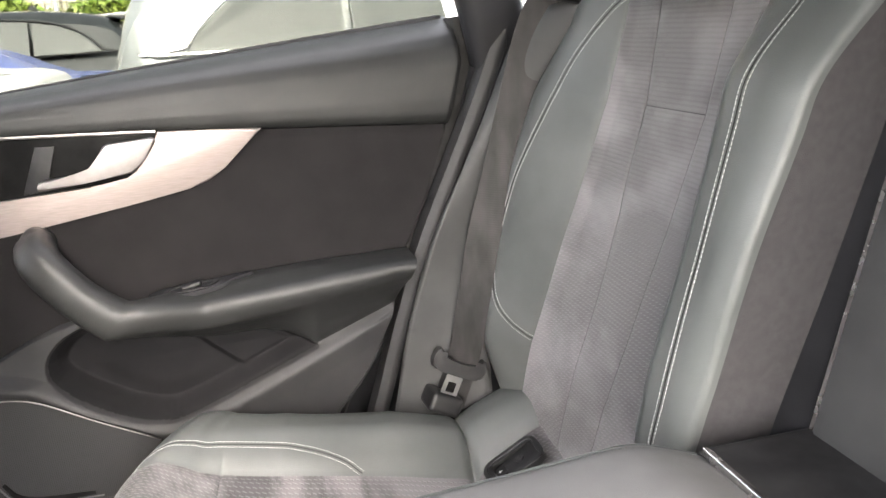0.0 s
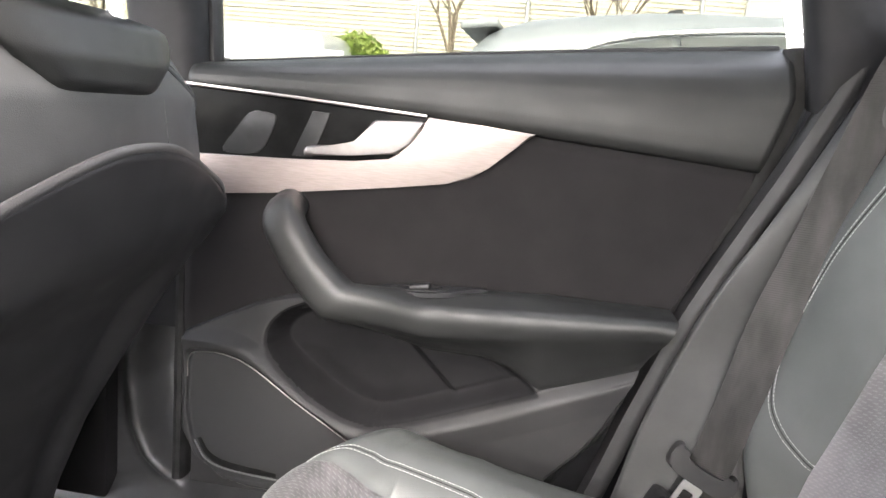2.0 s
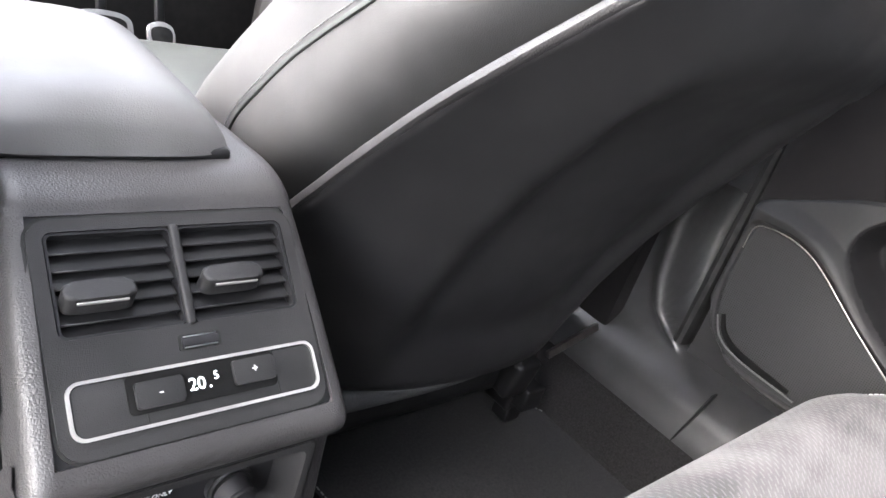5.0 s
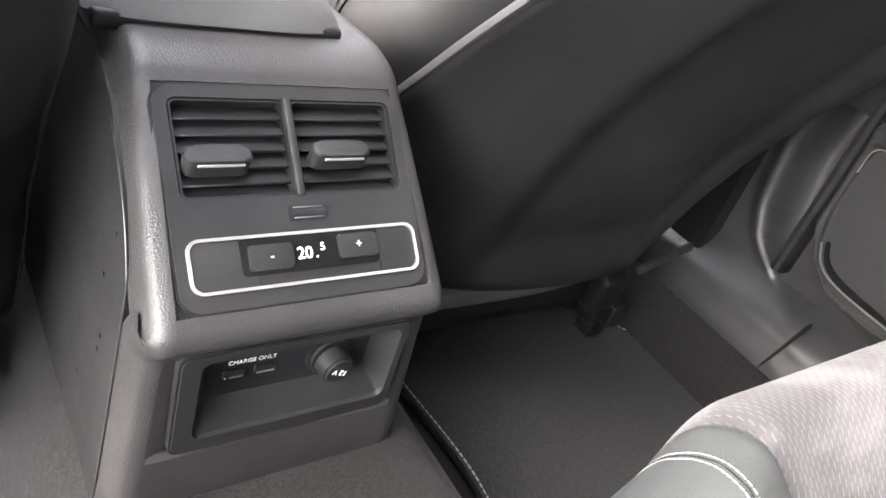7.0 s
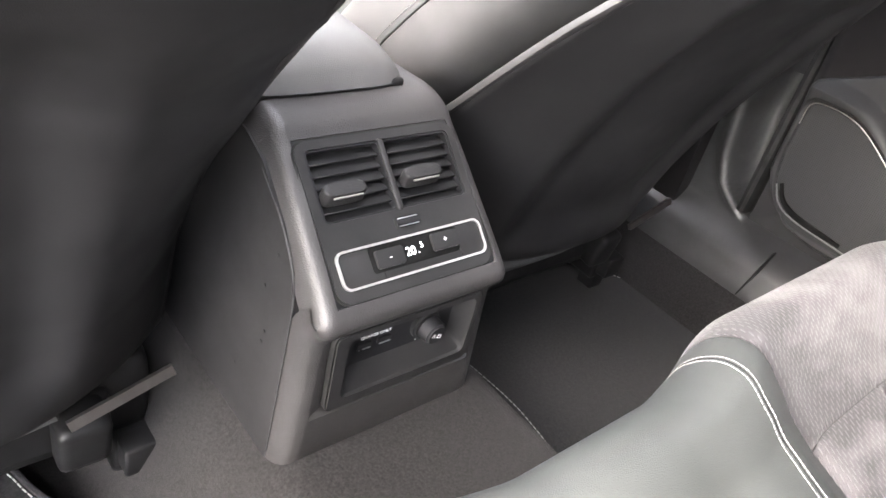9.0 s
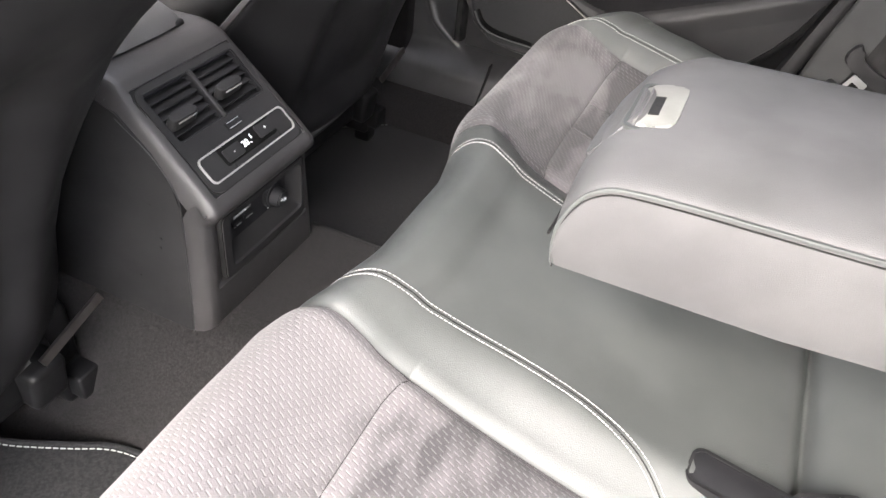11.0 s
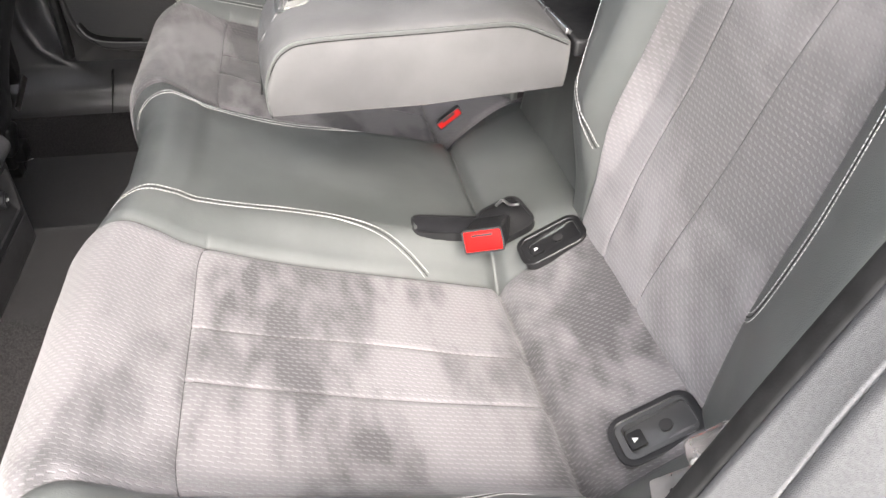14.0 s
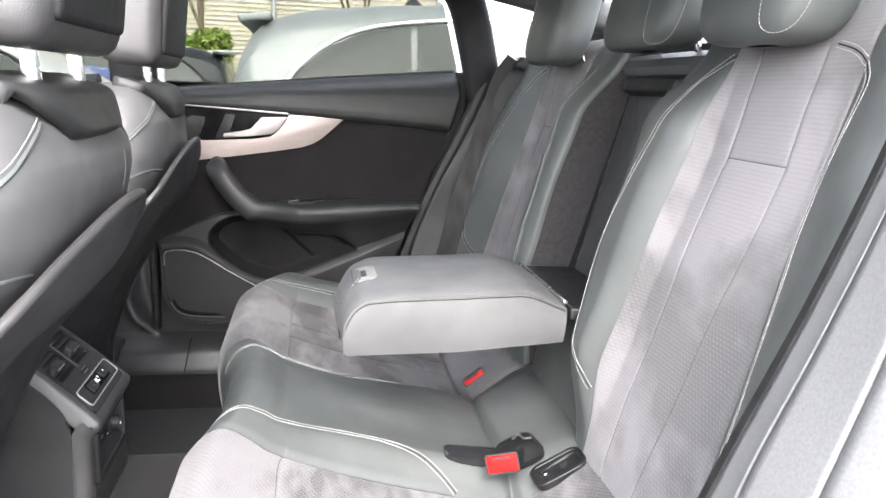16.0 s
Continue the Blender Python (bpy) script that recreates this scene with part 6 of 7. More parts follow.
rod(bm, LP @ Vector((0.0235, 0.0115, -0.006)), LP @ Vector((0.0245, 0.0105, 0.0075)), 0.0118, 28, 0.0108)
bmesh.ops.bevel(bm, geom=[e for e in bm.edges if e.calc_face_angle(0) > 1], offset=0.0018, segments=3, affect="EDGES")
part("plug_cap", bm, PLASTIC, sock, "black socket cap")
words("12 V", 0.0058, LP @ pose(0.0245, 0.0105, 0.0079, 0, 0, 160), PRINT, sock, "lettering")
for x in (0.019, 0.0235, 0.028):
    part("socket_mark", slab((0.002, 0.0014, 0.0006), LP @ pose(x, -0.0055, -0.0106), 0), PRINT, sock)

# padded armrest lid in front of the gap, domed and rising towards the front
us, vs = np.linspace(0, 1, 46), np.linspace(-1, 1, 41)
U, V = np.meshgrid(us, vs, indexing="ij")
round_v = 1 - np.abs(V) ** 3.4
lid_up = np.clip(np.minimum(U / 0.22, 1), 0, 1)
crown = (1 - (1 - lid_up) ** 2.6) ** 0.55 * np.where(U > 0.62, np.sqrt(np.clip(1 - (np.clip(U - 0.62, 0, 1) / 0.40) ** 2.4, 0.02, 1)), 1.0)
LX = -0.272 - 0.215 * U - 0.012 * np.abs(V) ** 5
LY = -0.021 + 0.078 * V * (1 - 0.10 * ss(0.75, 1.0, U))
LZ = 0.4275 + (0.030 + 0.012 * U) * crown * np.clip(round_v, 0.0, 1) ** 0.5
ids = np.arange(U.size).reshape(U.shape)
lid = mesh_from("lid", np.stack([LX, LY, LZ], -1).reshape(-1, 3), np.stack([ids[:-1, :-1], ids[1:, :-1], ids[1:, 1:], ids[:-1, 1:]], -1).reshape(-1, 4), LEATHER_PALE, con, "grey leather-covered armrest lid", sharp=80)
part("lid_base", slab((0.205, 0.150, 0.012), pose(-0.378, -0.021, 0.4245), 0.004), PLASTIC_BLACK, lid)
part("deck", slab((0.62, 0.17, 0.16), pose(-0.93, -0.01, 0.27), 0.03), PLASTIC, con, "dark console surface")
part("bright_edge", sweep(curve_points([(-0.62, 0.075, 0.352), (-0.75, 0.078, 0.356), (-0.95, 0.078, 0.36)], 16), oval(0.004, 0.003, 8), (0, 0, 1)), CHROME, con, "bright metal edge")

# ---------------------------------------------------------------- front seats
EZ = [0.10, 0.174, 0.286, 0.36, 0.43, 0.50, 0.54, 0.60, 0.64, 0.68, 0.72, 0.75, 0.775]
EX = [-0.345, -0.312, -0.272, -0.245, -0.215, -0.180, -0.157, -0.118, -0.100, -0.092, -0.094, -0.108, -0.14]  # middle of the shell
RZ = [0.10, 0.174, 0.286, 0.36, 0.42, 0.47, 0.525, 0.565, 0.60, 0.63, 0.66, 0.70, 0.72, 0.75, 0.775]
RX = [-0.360, -0.372, -0.354, -0.317, -0.266, -0.222, -0.174, -0.136, -0.106, -0.096, -0.092, -0.093, -0.094, -0.108, -0.14]  # its rim and the leather beside it
BODY_Z, BODY_D = [0.13, 0.35, 0.45, 0.51, 0.555, 0.579, 0.60, 0.65, 0.70, 0.745, 0.772], [0.20, 0.238, 0.238, 0.232, 0.213, 0.195, 0.215, 0.205, 0.172, 0.125, 0.05]
BODY_Z2, BODY_W = [0.13, 0.25, 0.40, 0.55, 0.66, 0.72, 0.755, 0.772], [0.205, 0.225, 0.245, 0.245, 0.225, 0.198, 0.165, 0.11]


def front_seat(yc, dx, lean, flap_z, label):
    seat = thing("front_seat", label, "car seat", (-0.4 + dx, yc, 0.05), "front seats")
    tilt = lambda z: dx + lean * np.interp(z, [0.3, 0.5, 0.62, 0.70], [0.0, -0.3, 0.45, 1.0])
    E = lambda z: np.interp(z, RZ, RX) + tilt(z)
    MID = lambda z: np.interp(z, EZ, EX) + tilt(z)
    # leather body of the backrest
    zs = np.linspace(0.13, 0.772, 110)
    n = 60
    P = []
    for z in zs:
        depth, hw = np.interp(z, BODY_Z, BODY_D), np.interp(z, BODY_Z2, BODY_W)
        cx = E(z) - 0.006 - depth / 2
        for a, b in oval(depth / 2, hw, n, 3.4):
            swept = -0.036 * (abs(b) / hw) ** 3 * float(ss(-0.1, 0.9, -2 * a / depth))
            P.append((cx + a + swept, yc + b, z + 0.25 * (-a) * ss(0.5, 0.7, z) * 0.4))
    ids = np.arange(len(zs) * n).reshape(len(zs), n)
    nx = np.roll(ids, -1, axis=1)
    q = np.stack([ids[:-1], nx[:-1], nx[1:], ids[1:]], -1).reshape(-1, 4).tolist()
    q += [ids[0].tolist()[::-1], ids[-1].tolist()]
    # same leather as the rear, lightened for the light on the front seats
    mesh_from("backrest", P, q, LEATHER_RELIT, seat, "smooth grey leather backrest", sharp=80)
    # hard shell behind
    us, vs = np.linspace(-1, 1, 61), np.linspace(0, 1, 60)
    U, V = np.meshgrid(us, vs, indexing="ij")
    zt = 0.674 - 0.058 * np.abs(U) ** 2.6
    Z = 0.125 + (zt - 0.125) * V
    hw = np.interp(Z, [0.12, 0.18, 0.36, 0.45, 0.54, 0.595, 0.635, 0.66, 0.69], [0.225, 0.238, 0.248, 0.248, 0.237, 0.212, 0.178, 0.146, 0.11])
    swell = (1 - np.abs(U) ** 2.6) * ss(0.0, 0.12, V)
    X = E(Z) + 0.006 + (MID(Z) - E(Z) + 0.042 * (1 - 0.55 * ss(0.72, 1.0, V))) * swell
    X = X - 0.026 * ss(0.62, 0.40, np.abs(U)) * ss(0.12, 0.25, V) * (1 - ss(0.70, 0.86, V))
    X = X - 0.05 * (1 - ss(0.0, 0.10, V))
    P = np.stack([X, yc + hw * U, Z], -1).reshape(-1, 3)
    ids = np.arange(U.size).reshape(U.shape)
    q = np.stack([ids[:-1, :-1], ids[1:, :-1], ids[1:, 1:], ids[:-1, 1:]], -1).reshape(-1, 4)
    ob = mesh_from("back_shell", P, q, PLASTIC_SHELL, seat, "black hard shell on the seat back", sharp=80)
    sol = ob.modifiers.new("thickness", "SOLIDIFY")
    sol.thickness, sol.offset = 0.008, 0
    G3 = P.reshape(61, 60, 3)
    rim = np.vstack([G3[0, 4:], G3[1:-1, -1], G3[-1, 4:][::-1]])
    part("shell_rim", sweep(curve_points(np.vstack([rim[:-1:6], rim[-1:]]), 200), oval(0.0045, 0.0045, 10), (1, 0, 0.3)), CONSOLE_SKIN, seat, "rounded dark rim of the shell")
    # sewn seams on the sides and across the shoulders, laid on the leather

    def on_body(pts):
        out = []
        for x, y, z in pts:
            zz = z
            for _ in range(2):
                half = float(np.interp(zz, BODY_Z, BODY_D)) / 2
                wide = float(np.interp(zz, BODY_Z2, BODY_W))
                u, v = np.array(oval(half, wide, 3000, 3.4)).T
                px = float(E(zz)) - 0.006 - half + u - 0.036 * (np.abs(v) / wide) ** 3 * ss(-0.1, 0.9, -u / half)
                j = int(np.argmin((px - x) ** 2 + (yc + v - y) ** 2))
                zz = z - 0.1 * -float(u[j]) * float(ss(0.5, 0.7, zz))
            out.append((float(px[j]), yc + float(v[j]), z))
        out = np.array(out)
        for _ in range(5):
            out[1:-1] = (out[:-2] + 2 * out[1:-1] + out[2:]) / 4
        return out

    seams = [[(-0.270, 0.2400, 0.572), (-0.248, 0.2345, 0.605), (-0.214, 0.2305, 0.631), (-0.175, 0.2245, 0.659), (-0.142, 0.2135, 0.681), (-0.120, 0.190, 0.703), (-0.110, 0.142, 0.728), (-0.108, 0.105, 0.745)],
             [(-0.438, 0.2435, 0.350), (-0.430, 0.2435, 0.372), (-0.404, 0.2440, 0.413), (-0.346, 0.2450, 0.476), (-0.285, 0.2455, 0.528), (-0.235, 0.2415, 0.568), (-0.201, 0.2375, 0.590), (-0.169, 0.2335, 0.609), (-0.134, 0.2135, 0.627), (-0.116, 0.177, 0.634), (-0.109, 0.132, 0.629)],
             [(-0.274, 0.2420, 0.578), (-0.240, 0.2415, 0.589), (-0.205, 0.2400, 0.599), (-0.172, 0.2350, 0.608)]]
    for k in (-1, 1):
        for line in seams:
            c = on_body(curve_points([(x + float(tilt(z)), yc + k * y, z) for x, y, z in line], 70))
            t = np.gradient(c, axis=0)
            out = np.array([[0.25, k * 1.0, 0.1]]) + np.clip((c[:, :1] - dx + 0.17) / 0.05, 0, 1) * np.array([[1.2, -k * 0.4, 0.2]])
            part("seam_line", sweep(c, oval(0.0022, 0.0022, 8), (0, 1, 0)), LEATHER, seat)
            w = np.cross(out, t)
            w /= np.linalg.norm(w, axis=1)[:, None]
            stitches("stitching", c + w * 0.006 * (1 if w[35, 2] > 0 else -1) + out * 0.0006, out, seat, THREAD_DARK)
        vert = None if k < 0 else on_body(curve_points([(-0.1 + float(tilt(z)), yc + k * y, z) for y, z in ((0.080, 0.712), (0.084, 0.689), (0.090, 0.664))], 20))
        if vert is not None:
            stitches("stitching", vert, [(1, 0, 0)] * 20, seat, THREAD_DARK)
    us, vs = np.linspace(-1, 1, 33), np.linspace(0, 1, 20)
    U, V = np.meshgrid(us, vs, indexing="ij")
    half = 0.062 + 0.062 * ss(-0.1, 0.75, V)
    Yf = U * half
    Zf = flap_z + (0.786 - flap_z) * V
    Xf = E(Zf - 0.02) - 0.004 - 0.25 * np.abs(Yf) ** 2 + 0.016 * (1 - np.abs(U) ** 8) * ss(0.0, 0.16, V) - 0.03 * ss(0.75, 1.0, V) ** 2 - 0.012
    Pf = np.stack([Xf, yc + Yf, Zf], -1).reshape(-1, 3)
    idf = np.arange(U.size).reshape(U.shape)
    qf = np.stack([idf[:-1, :-1], idf[1:, :-1], idf[1:, 1:], idf[:-1, 1:]], -1).reshape(-1, 4)
    flap = mesh_from("shoulder_cover", Pf, qf, LEATHER_SOFT, seat, "dark leather cover under the headrest", sharp=80)
    sf = flap.modifiers.new("thickness", "SOLIDIFY")
    sf.thickness, sf.offset = 0.03, -1
    # headrest
    head = part("headrest", slab((0.105, 0.262, 0.20), pose(-0.148 + dx + lean, yc, 0.905, 0, 6, 0), 0.034, 5, (0.85, 0.9)), CONSOLE_SKIN, seat, "dark leather headrest")
    part("back_cover", slab((0.02, 0.20, 0.15), pose(-0.101 + dx + lean, yc, 0.900, 0, 6, 0), 0.008, 3), PLASTIC, head, "dark plastic headrest back")
    for k in (-1, 1):
        bm = bmesh.new()
        rod(bm, (-0.142 + dx + lean, yc + k * 0.062, 0.86), (-0.134 + dx + lean, yc + k * 0.062, 0.745), 0.0075, 16)
        part("post", bm, CHROME, seat, "chrome headrest post")
        bm = bmesh.new()
        rod(bm, (-0.1345 + dx + lean, yc + k * 0.062, 0.775), (-0.134 + dx + lean, yc + k * 0.062, 0.760), 0.013, 16)
        part("post_collar", bm, PLASTIC_BLACK, seat)
    # seat cushion, base and rails
    part("cushion", slab((0.50, 0.47, 0.17), pose(-0.575 + dx, yc, 0.245, 0, 6, 0), 0.06, 5), LEATHER, seat)
    part("seat_base", slab((0.46, 0.44, 0.10), pose(-0.56 + dx, yc, 0.115), 0.02), PLASTIC_BLACK, seat)
    for k in (-1, 1):
        rail = part("rail", slab((0.52, 0.035, 0.035), pose(-0.56 + dx, yc + k * 0.20, 0.062), 0.004), PLASTIC_BLACK, seat)
        part("rail_cap", slab((0.05, 0.045, 0.05), pose(-0.345 + dx, yc + k * 0.20, 0.055), 0.008), PLASTIC_BLACK, rail)
        part("rail_foot", slab((0.03, 0.03, 0.03), pose(-0.335 + dx, yc + k * 0.20, 0.024), 0.004), PLASTIC_BLACK, rail)
    part("lower_bracket", slab((0.05, 0.36, 0.06), pose(-0.345 + dx, yc, 0.115), 0.012), PLASTIC_BLACK, seat)
    part("lower_roll", sweep(curve_points([(-0.318 + dx, yc - 0.20, 0.140), (-0.305 + dx, yc, 0.150), (-0.290 + dx, yc + 0.125, 0.185)], 20), oval(0.014, 0.014, 12), (0, 0, 1)), PLASTIC_GREY, seat, "grey rolled lower edge")
    bar = curve_points([(-0.268 + dx, yc + 0.130, 0.177), (-0.268 + dx, yc + 0.212, 0.204)], 6)
    part("tie_bar", sweep(bar, [(-0.0045, -0.0025), (0.0045, -0.0025), (0.0045, 0.0025), (-0.0045, 0.0025)], (1, 0, 0.4)), LEVER, seat, "bare steel cross bar")
    part("bracket", slab((0.04, 0.045, 0.06), pose(-0.315 + dx, yc + 0.150, 0.112, 0, 10, 0), 0.010), PLASTIC_BLACK, seat)
    return seat


front_seat(0.372, 0.0, 0.0, 0.708, "grey leather driver seat with a black back shell")
front_seat(-0.364, 0.018, 0.040, 0.727, "grey leather passenger seat with a black back shell")

# ---------------------------------------------------------------- driver's place in front
fd = thing("door_2", "dark front door panel with a soft pull grip", "car door", (-0.85, 0.75, 0.1), kind="structure")
part("panel", prism([(-1.50, 0.12), (-0.33, 0.12), (-0.33, 0.735), (-1.50, 0.66)], xz(0.725), 0.03, 0.006), DOOR_SUEDE, fd)
part("upper_pad", sweep(curve_points([(-1.50, 0.745, 0.690), (-1.0, 0.742, 0.715), (-0.33, 0.742, 0.745)], 20), oval(0.045, 0.030, 14), (0, 1, 0)), LEATHER_SOFT, fd)
part("trim_blade", prism([(-1.40, 0.52), (-0.62, 0.575), (-0.50, 0.66), (-0.75, 0.655), (-0.80, 0.615), (-1.40, 0.585)], xz(0.718), 0.012, 0.002), ALU, fd, "pale brushed aluminium trim")
part("door_handle", prism(smooth_outline([(-0.93, 0.60), (-0.93, 0.61), (-0.88, 0.615), (-0.86, 0.645), (-0.79, 0.65), (-0.80, 0.62), (-0.84, 0.605)], 40), xz(0.700), 0.010, 0.003), CHROME, fd, "satin chrome pull lever")
part("pull_grip", sweep(curve_points([(-1.10, 0.69, 0.545), (-1.075, 0.645, 0.520), (-1.02, 0.635, 0.455), (-0.965, 0.635, 0.405), (-0.88, 0.64, 0.395), (-0.60, 0.65, 0.41)], 50), oval(0.025, 0.024, 14), (0, 1, 0)), LEATHER_SOFT, fd, "soft dark pull grip")
part("speaker", prism(smooth_outline([(-1.42, 0.33), (-1.15, 0.36), (-1.02, 0.27), (-1.06, 0.14), (-1.40, 0.13)], 40), xz(0.712), 0.01, 0.004), MESH, fd)
part("lower_ridge", sweep(curve_points([(-1.45, 0.70, 0.38), (-1.15, 0.70, 0.385), (-1.0, 0.70, 0.27), (-0.85, 0.70, 0.22), (-0.35, 0.70, 0.30)], 40), oval(0.016, 0.02, 12), (0, 1, 0)), PLASTIC_SOFT, fd)

wheel_t = thing("steering_wheel", "grey leather steering wheel with dark spokes", "steering wheel", (-0.86, 0.36, 0.68))
WM = look((-0.86, 0.36, 0.685), (-0.86 + 0.9, 0.36, 0.685 + 0.42)) @ pose(0, 0, 0)
ring = [WM @ Vector((0.183 * math.cos(a), 0.183 * math.sin(a), 0)) for a in np.linspace(0, 2 * math.pi, 61)]
part("rim", sweep([tuple(p) for p in ring], oval(0.0155, 0.0155, 14), tuple(WM.to_3x3() @ Vector((0, 0, 1))), caps=False), LEATHER, wheel_t)
part("hub", slab((0.16, 0.13, 0.05), WM @ pose(0, 0, 0.03), 0.03, 4), PLASTIC, wheel_t)
for a in (0, 180, 270):
    part("spoke", slab((0.11, 0.035, 0.018), WM @ pose(0.12 * math.cos(radians(a)), 0.12 * math.sin(radians(a)), 0.01, 0, 0, a), 0.006), PLASTIC_GREY, wheel_t)
dash = thing("dashboard", "dark moulded dashboard under the windscreen", "dashboard", (-1.25, 0, 0.5), kind="structure")
part("top", sweep(curve_points([(-1.18, -0.74, 0.60), (-1.15, -0.3, 0.64), (-1.12, 0.36, 0.66), (-1.18, 0.74, 0.60)], 30), oval(0.20, 0.09, 18, 2.6), (0, 0, 1)), LEATHER_SOFT, dash)
part("column", sweep([(-0.90, 0.36, 0.655), (-1.15, 0.36, 0.55)], oval(0.045, 0.04, 14), (0, 0, 1)), PLASTIC, dash)
part("lower_panel", slab((0.10, 1.4, 0.16), pose(-1.10, 0, 0.50, 0, 20, 0), 0.03), PLASTIC, dash)


def pedal(at, w, h, label, studs):
    """A hanging pedal: steel dish with a tapered outline, rubber pad, steel bars standing through it."""
    t = thing("pedal", label, "pedal", at, "pedals")
    m = axes(at, (0, 1, 0), (-0.5, 0, 0.866))
    line = smooth_outline([(-w * 0.5, h * 0.5), (-w * 0.40, -h * 0.44), (-w * 0.3, -h * 0.5), (w * 0.3, -h * 0.5), (w * 0.40, -h * 0.44), (w * 0.5, h * 0.5)], 40)
    part("plate", prism(line, m, 0.008, 0.0025), LAMP_POST, t, "brushed steel plate")
    part("rubber_pad", prism([(u * 0.78, v * 0.56 + h * 0.15) for u, v in line], m @ pose(0, 0, 0.003), 0.005, 0.0015), RUBBER, t, "black rubber pad")
    for u, v, ww in studs:
        part("steel_bar", prism(rounded(ww, 0.011, 0.003, cx=u, cy=v), m @ pose(0, 0, 0.005), 0.004, 0.001), LAMP_POST, t, "small steel bar")
    part("arm", slab((0.012, 0.016, 0.20), pose(at[0] - 0.07, at[1], at[2] + 0.13, 0, -24, 0), 0.004), PLASTIC_BLACK, t)
    return t


pedal((-1.17, 0.282, 0.232), 0.092, 0.078, "wide steel brake pedal with a black rubber pad", [(-0.019, -0.010, 0.030), (0.019, -0.010, 0.030)])
pedal((-1.20, 0.396, 0.217), 0.046, 0.078, "narrow steel accelerator pedal with a black rubber pad", [(0.0, -0.022, 0.02)])

# ---------------------------------------------------------------- outside
GZ = -0.32
gm = bmesh.new()
bmesh.ops.create_grid(gm, x_segments=8, y_segments=8, size=400)
gm.transform(pose(0, 0, GZ))
tagged(part("ground", gm, ASPHALT, smooth=False), "pale grey asphalt car park reaching the horizon", "ground", kind="structure")


def car(name, x, y, heading, length, height, paint, label, estate=True, glass_dark=True, light=True):
    """A parked car: its side profile lofted across, glass let in, wheels, lamps. Front along its own -x."""
    m = pose(x, y, GZ, 0, 0, heading)
    t = thing(name, label, "car", (x, y, GZ), "parked cars")
    L, H, W = length / 2, height, 0.92
    if estate:
        roof = [(-L * 0.40, H * 0.68), (-L * 0.10, H * 0.965), (L * 0.20, H), (L * 0.60, H * 0.98), (L * 0.90, H * 0.885), (L * 0.985, H * 0.60)]
    else:
        roof = [(-L * 0.45, H * 0.66), (-L * 0.08, H * 0.97), (L * 0.18, H), (L * 0.45, H * 0.95), (L * 0.72, H * 0.74), (L * 0.97, H * 0.68)]
    top = curve_points([(-L, H * 0.40), (-L * 0.97, H * 0.52), (-L * 0.75, H * 0.60), *roof, (L, H * 0.45), (L * 0.98, H * 0.2)], 70)
    P, n = [], 15
    for (px, pz) in top:
        for j in range(n):
            w = -1 + 2 * j / (n - 1)
            tuck = 1 - 0.26 * ss(H * 0.62, H, pz)
            yy = W * math.copysign(abs(w) ** 0.8, w) * tuck
            P.append((px, yy, pz - (0.10 + 0.06 * (pz > H * 0.65)) * abs(w) ** 5))
    ids = np.arange(len(top) * n).reshape(len(top), n)
    q = np.stack([ids[:-1, :-1], ids[1:, :-1], ids[1:, 1:], ids[:-1, 1:]], -1).reshape(-1, 4).tolist()
    for jj, w in ((0, -1), (n - 1, 1)):
        base = len(P)
        for (px, pz) in top:
            P.append((px, W * w * 0.97, 0.24))
        for i in range(len(top) - 1):
            q.append((ids[i, jj], ids[i + 1, jj], base + i + 1, base + i))
    P = [tuple(m @ Vector(p)) for p in P]
    mesh_from("body", P, q, paint, t, sharp=40)
    belt_z = H * 0.655

    def side_glass(w):
        a = [(roof[0][0] + 0.12, belt_z), (roof[1][0] + 0.05, roof[1][1] - 0.10), (roof[2][0], roof[2][1] - 0.09), (roof[3][0], roof[3][1] - 0.105), (roof[4][0] - 0.10, roof[4][1] - 0.14), (roof[4][0] - (0.0 if estate else -0.1), belt_z + 0.02)]
        if estate:
            a = [*a[:2], (L * 0.2, H - 0.12), (L * 0.47, H * 0.90), (L * 0.63, H * 0.86), (L * 0.73, H * 0.795), (L * 0.81, H * 0.70), (L * 0.83, belt_z + 0.004)]
        cuts = [(0, 0.36), (0.37, 0.70), (0.71, 1.0)]
        line = np.array(a)
        x0, x1 = line[0, 0], line[-1, 0]
        up = line[np.argsort(line[:, 0])]
        for c0, c1 in cuts:
            xs = np.linspace(x0 + (x1 - x0) * c0 + 0.01, x0 + (x1 - x0) * c1 - 0.01, 10)
            zt = np.interp(xs, up[:, 0], np.maximum(up[:, 1], belt_z))
            pts = [(px, pz) for px, pz in zip(xs, zt)] + [(px, belt_z) for px in xs[::-1]]
            bm = bmesh.new()
            fr, bk = [], []
            for px, pz in pts:
                tuck = 1 - 0.26 * float(ss(H * 0.62, H, pz + 0.06))
                fr.append(bm.verts.new((px, w * (W * tuck + 0.012), pz)))
                bk.append(bm.verts.new((px, w * (W * tuck - 0.05), pz)))
            bm.faces.new(fr)
            for i in range(len(fr)):
                bm.faces.new((fr[i], bk[i], bk[(i + 1) % len(fr)], fr[(i + 1) % len(fr)]))
            bm.transform(m)
            part("side_window", bm, DARK_GLASS, t, smooth=False)
        rail = [m @ Vector((px, w * (W * (1 - 0.26 * float(ss(H * 0.62, H, pz + 0.06))) + 0.014), pz)) for px, pz in [*[(u, v + 0.018) for u, v in up], (up[-1][0] + 0.02, belt_z - 0.01), (up[0][0], belt_z - 0.012)]]
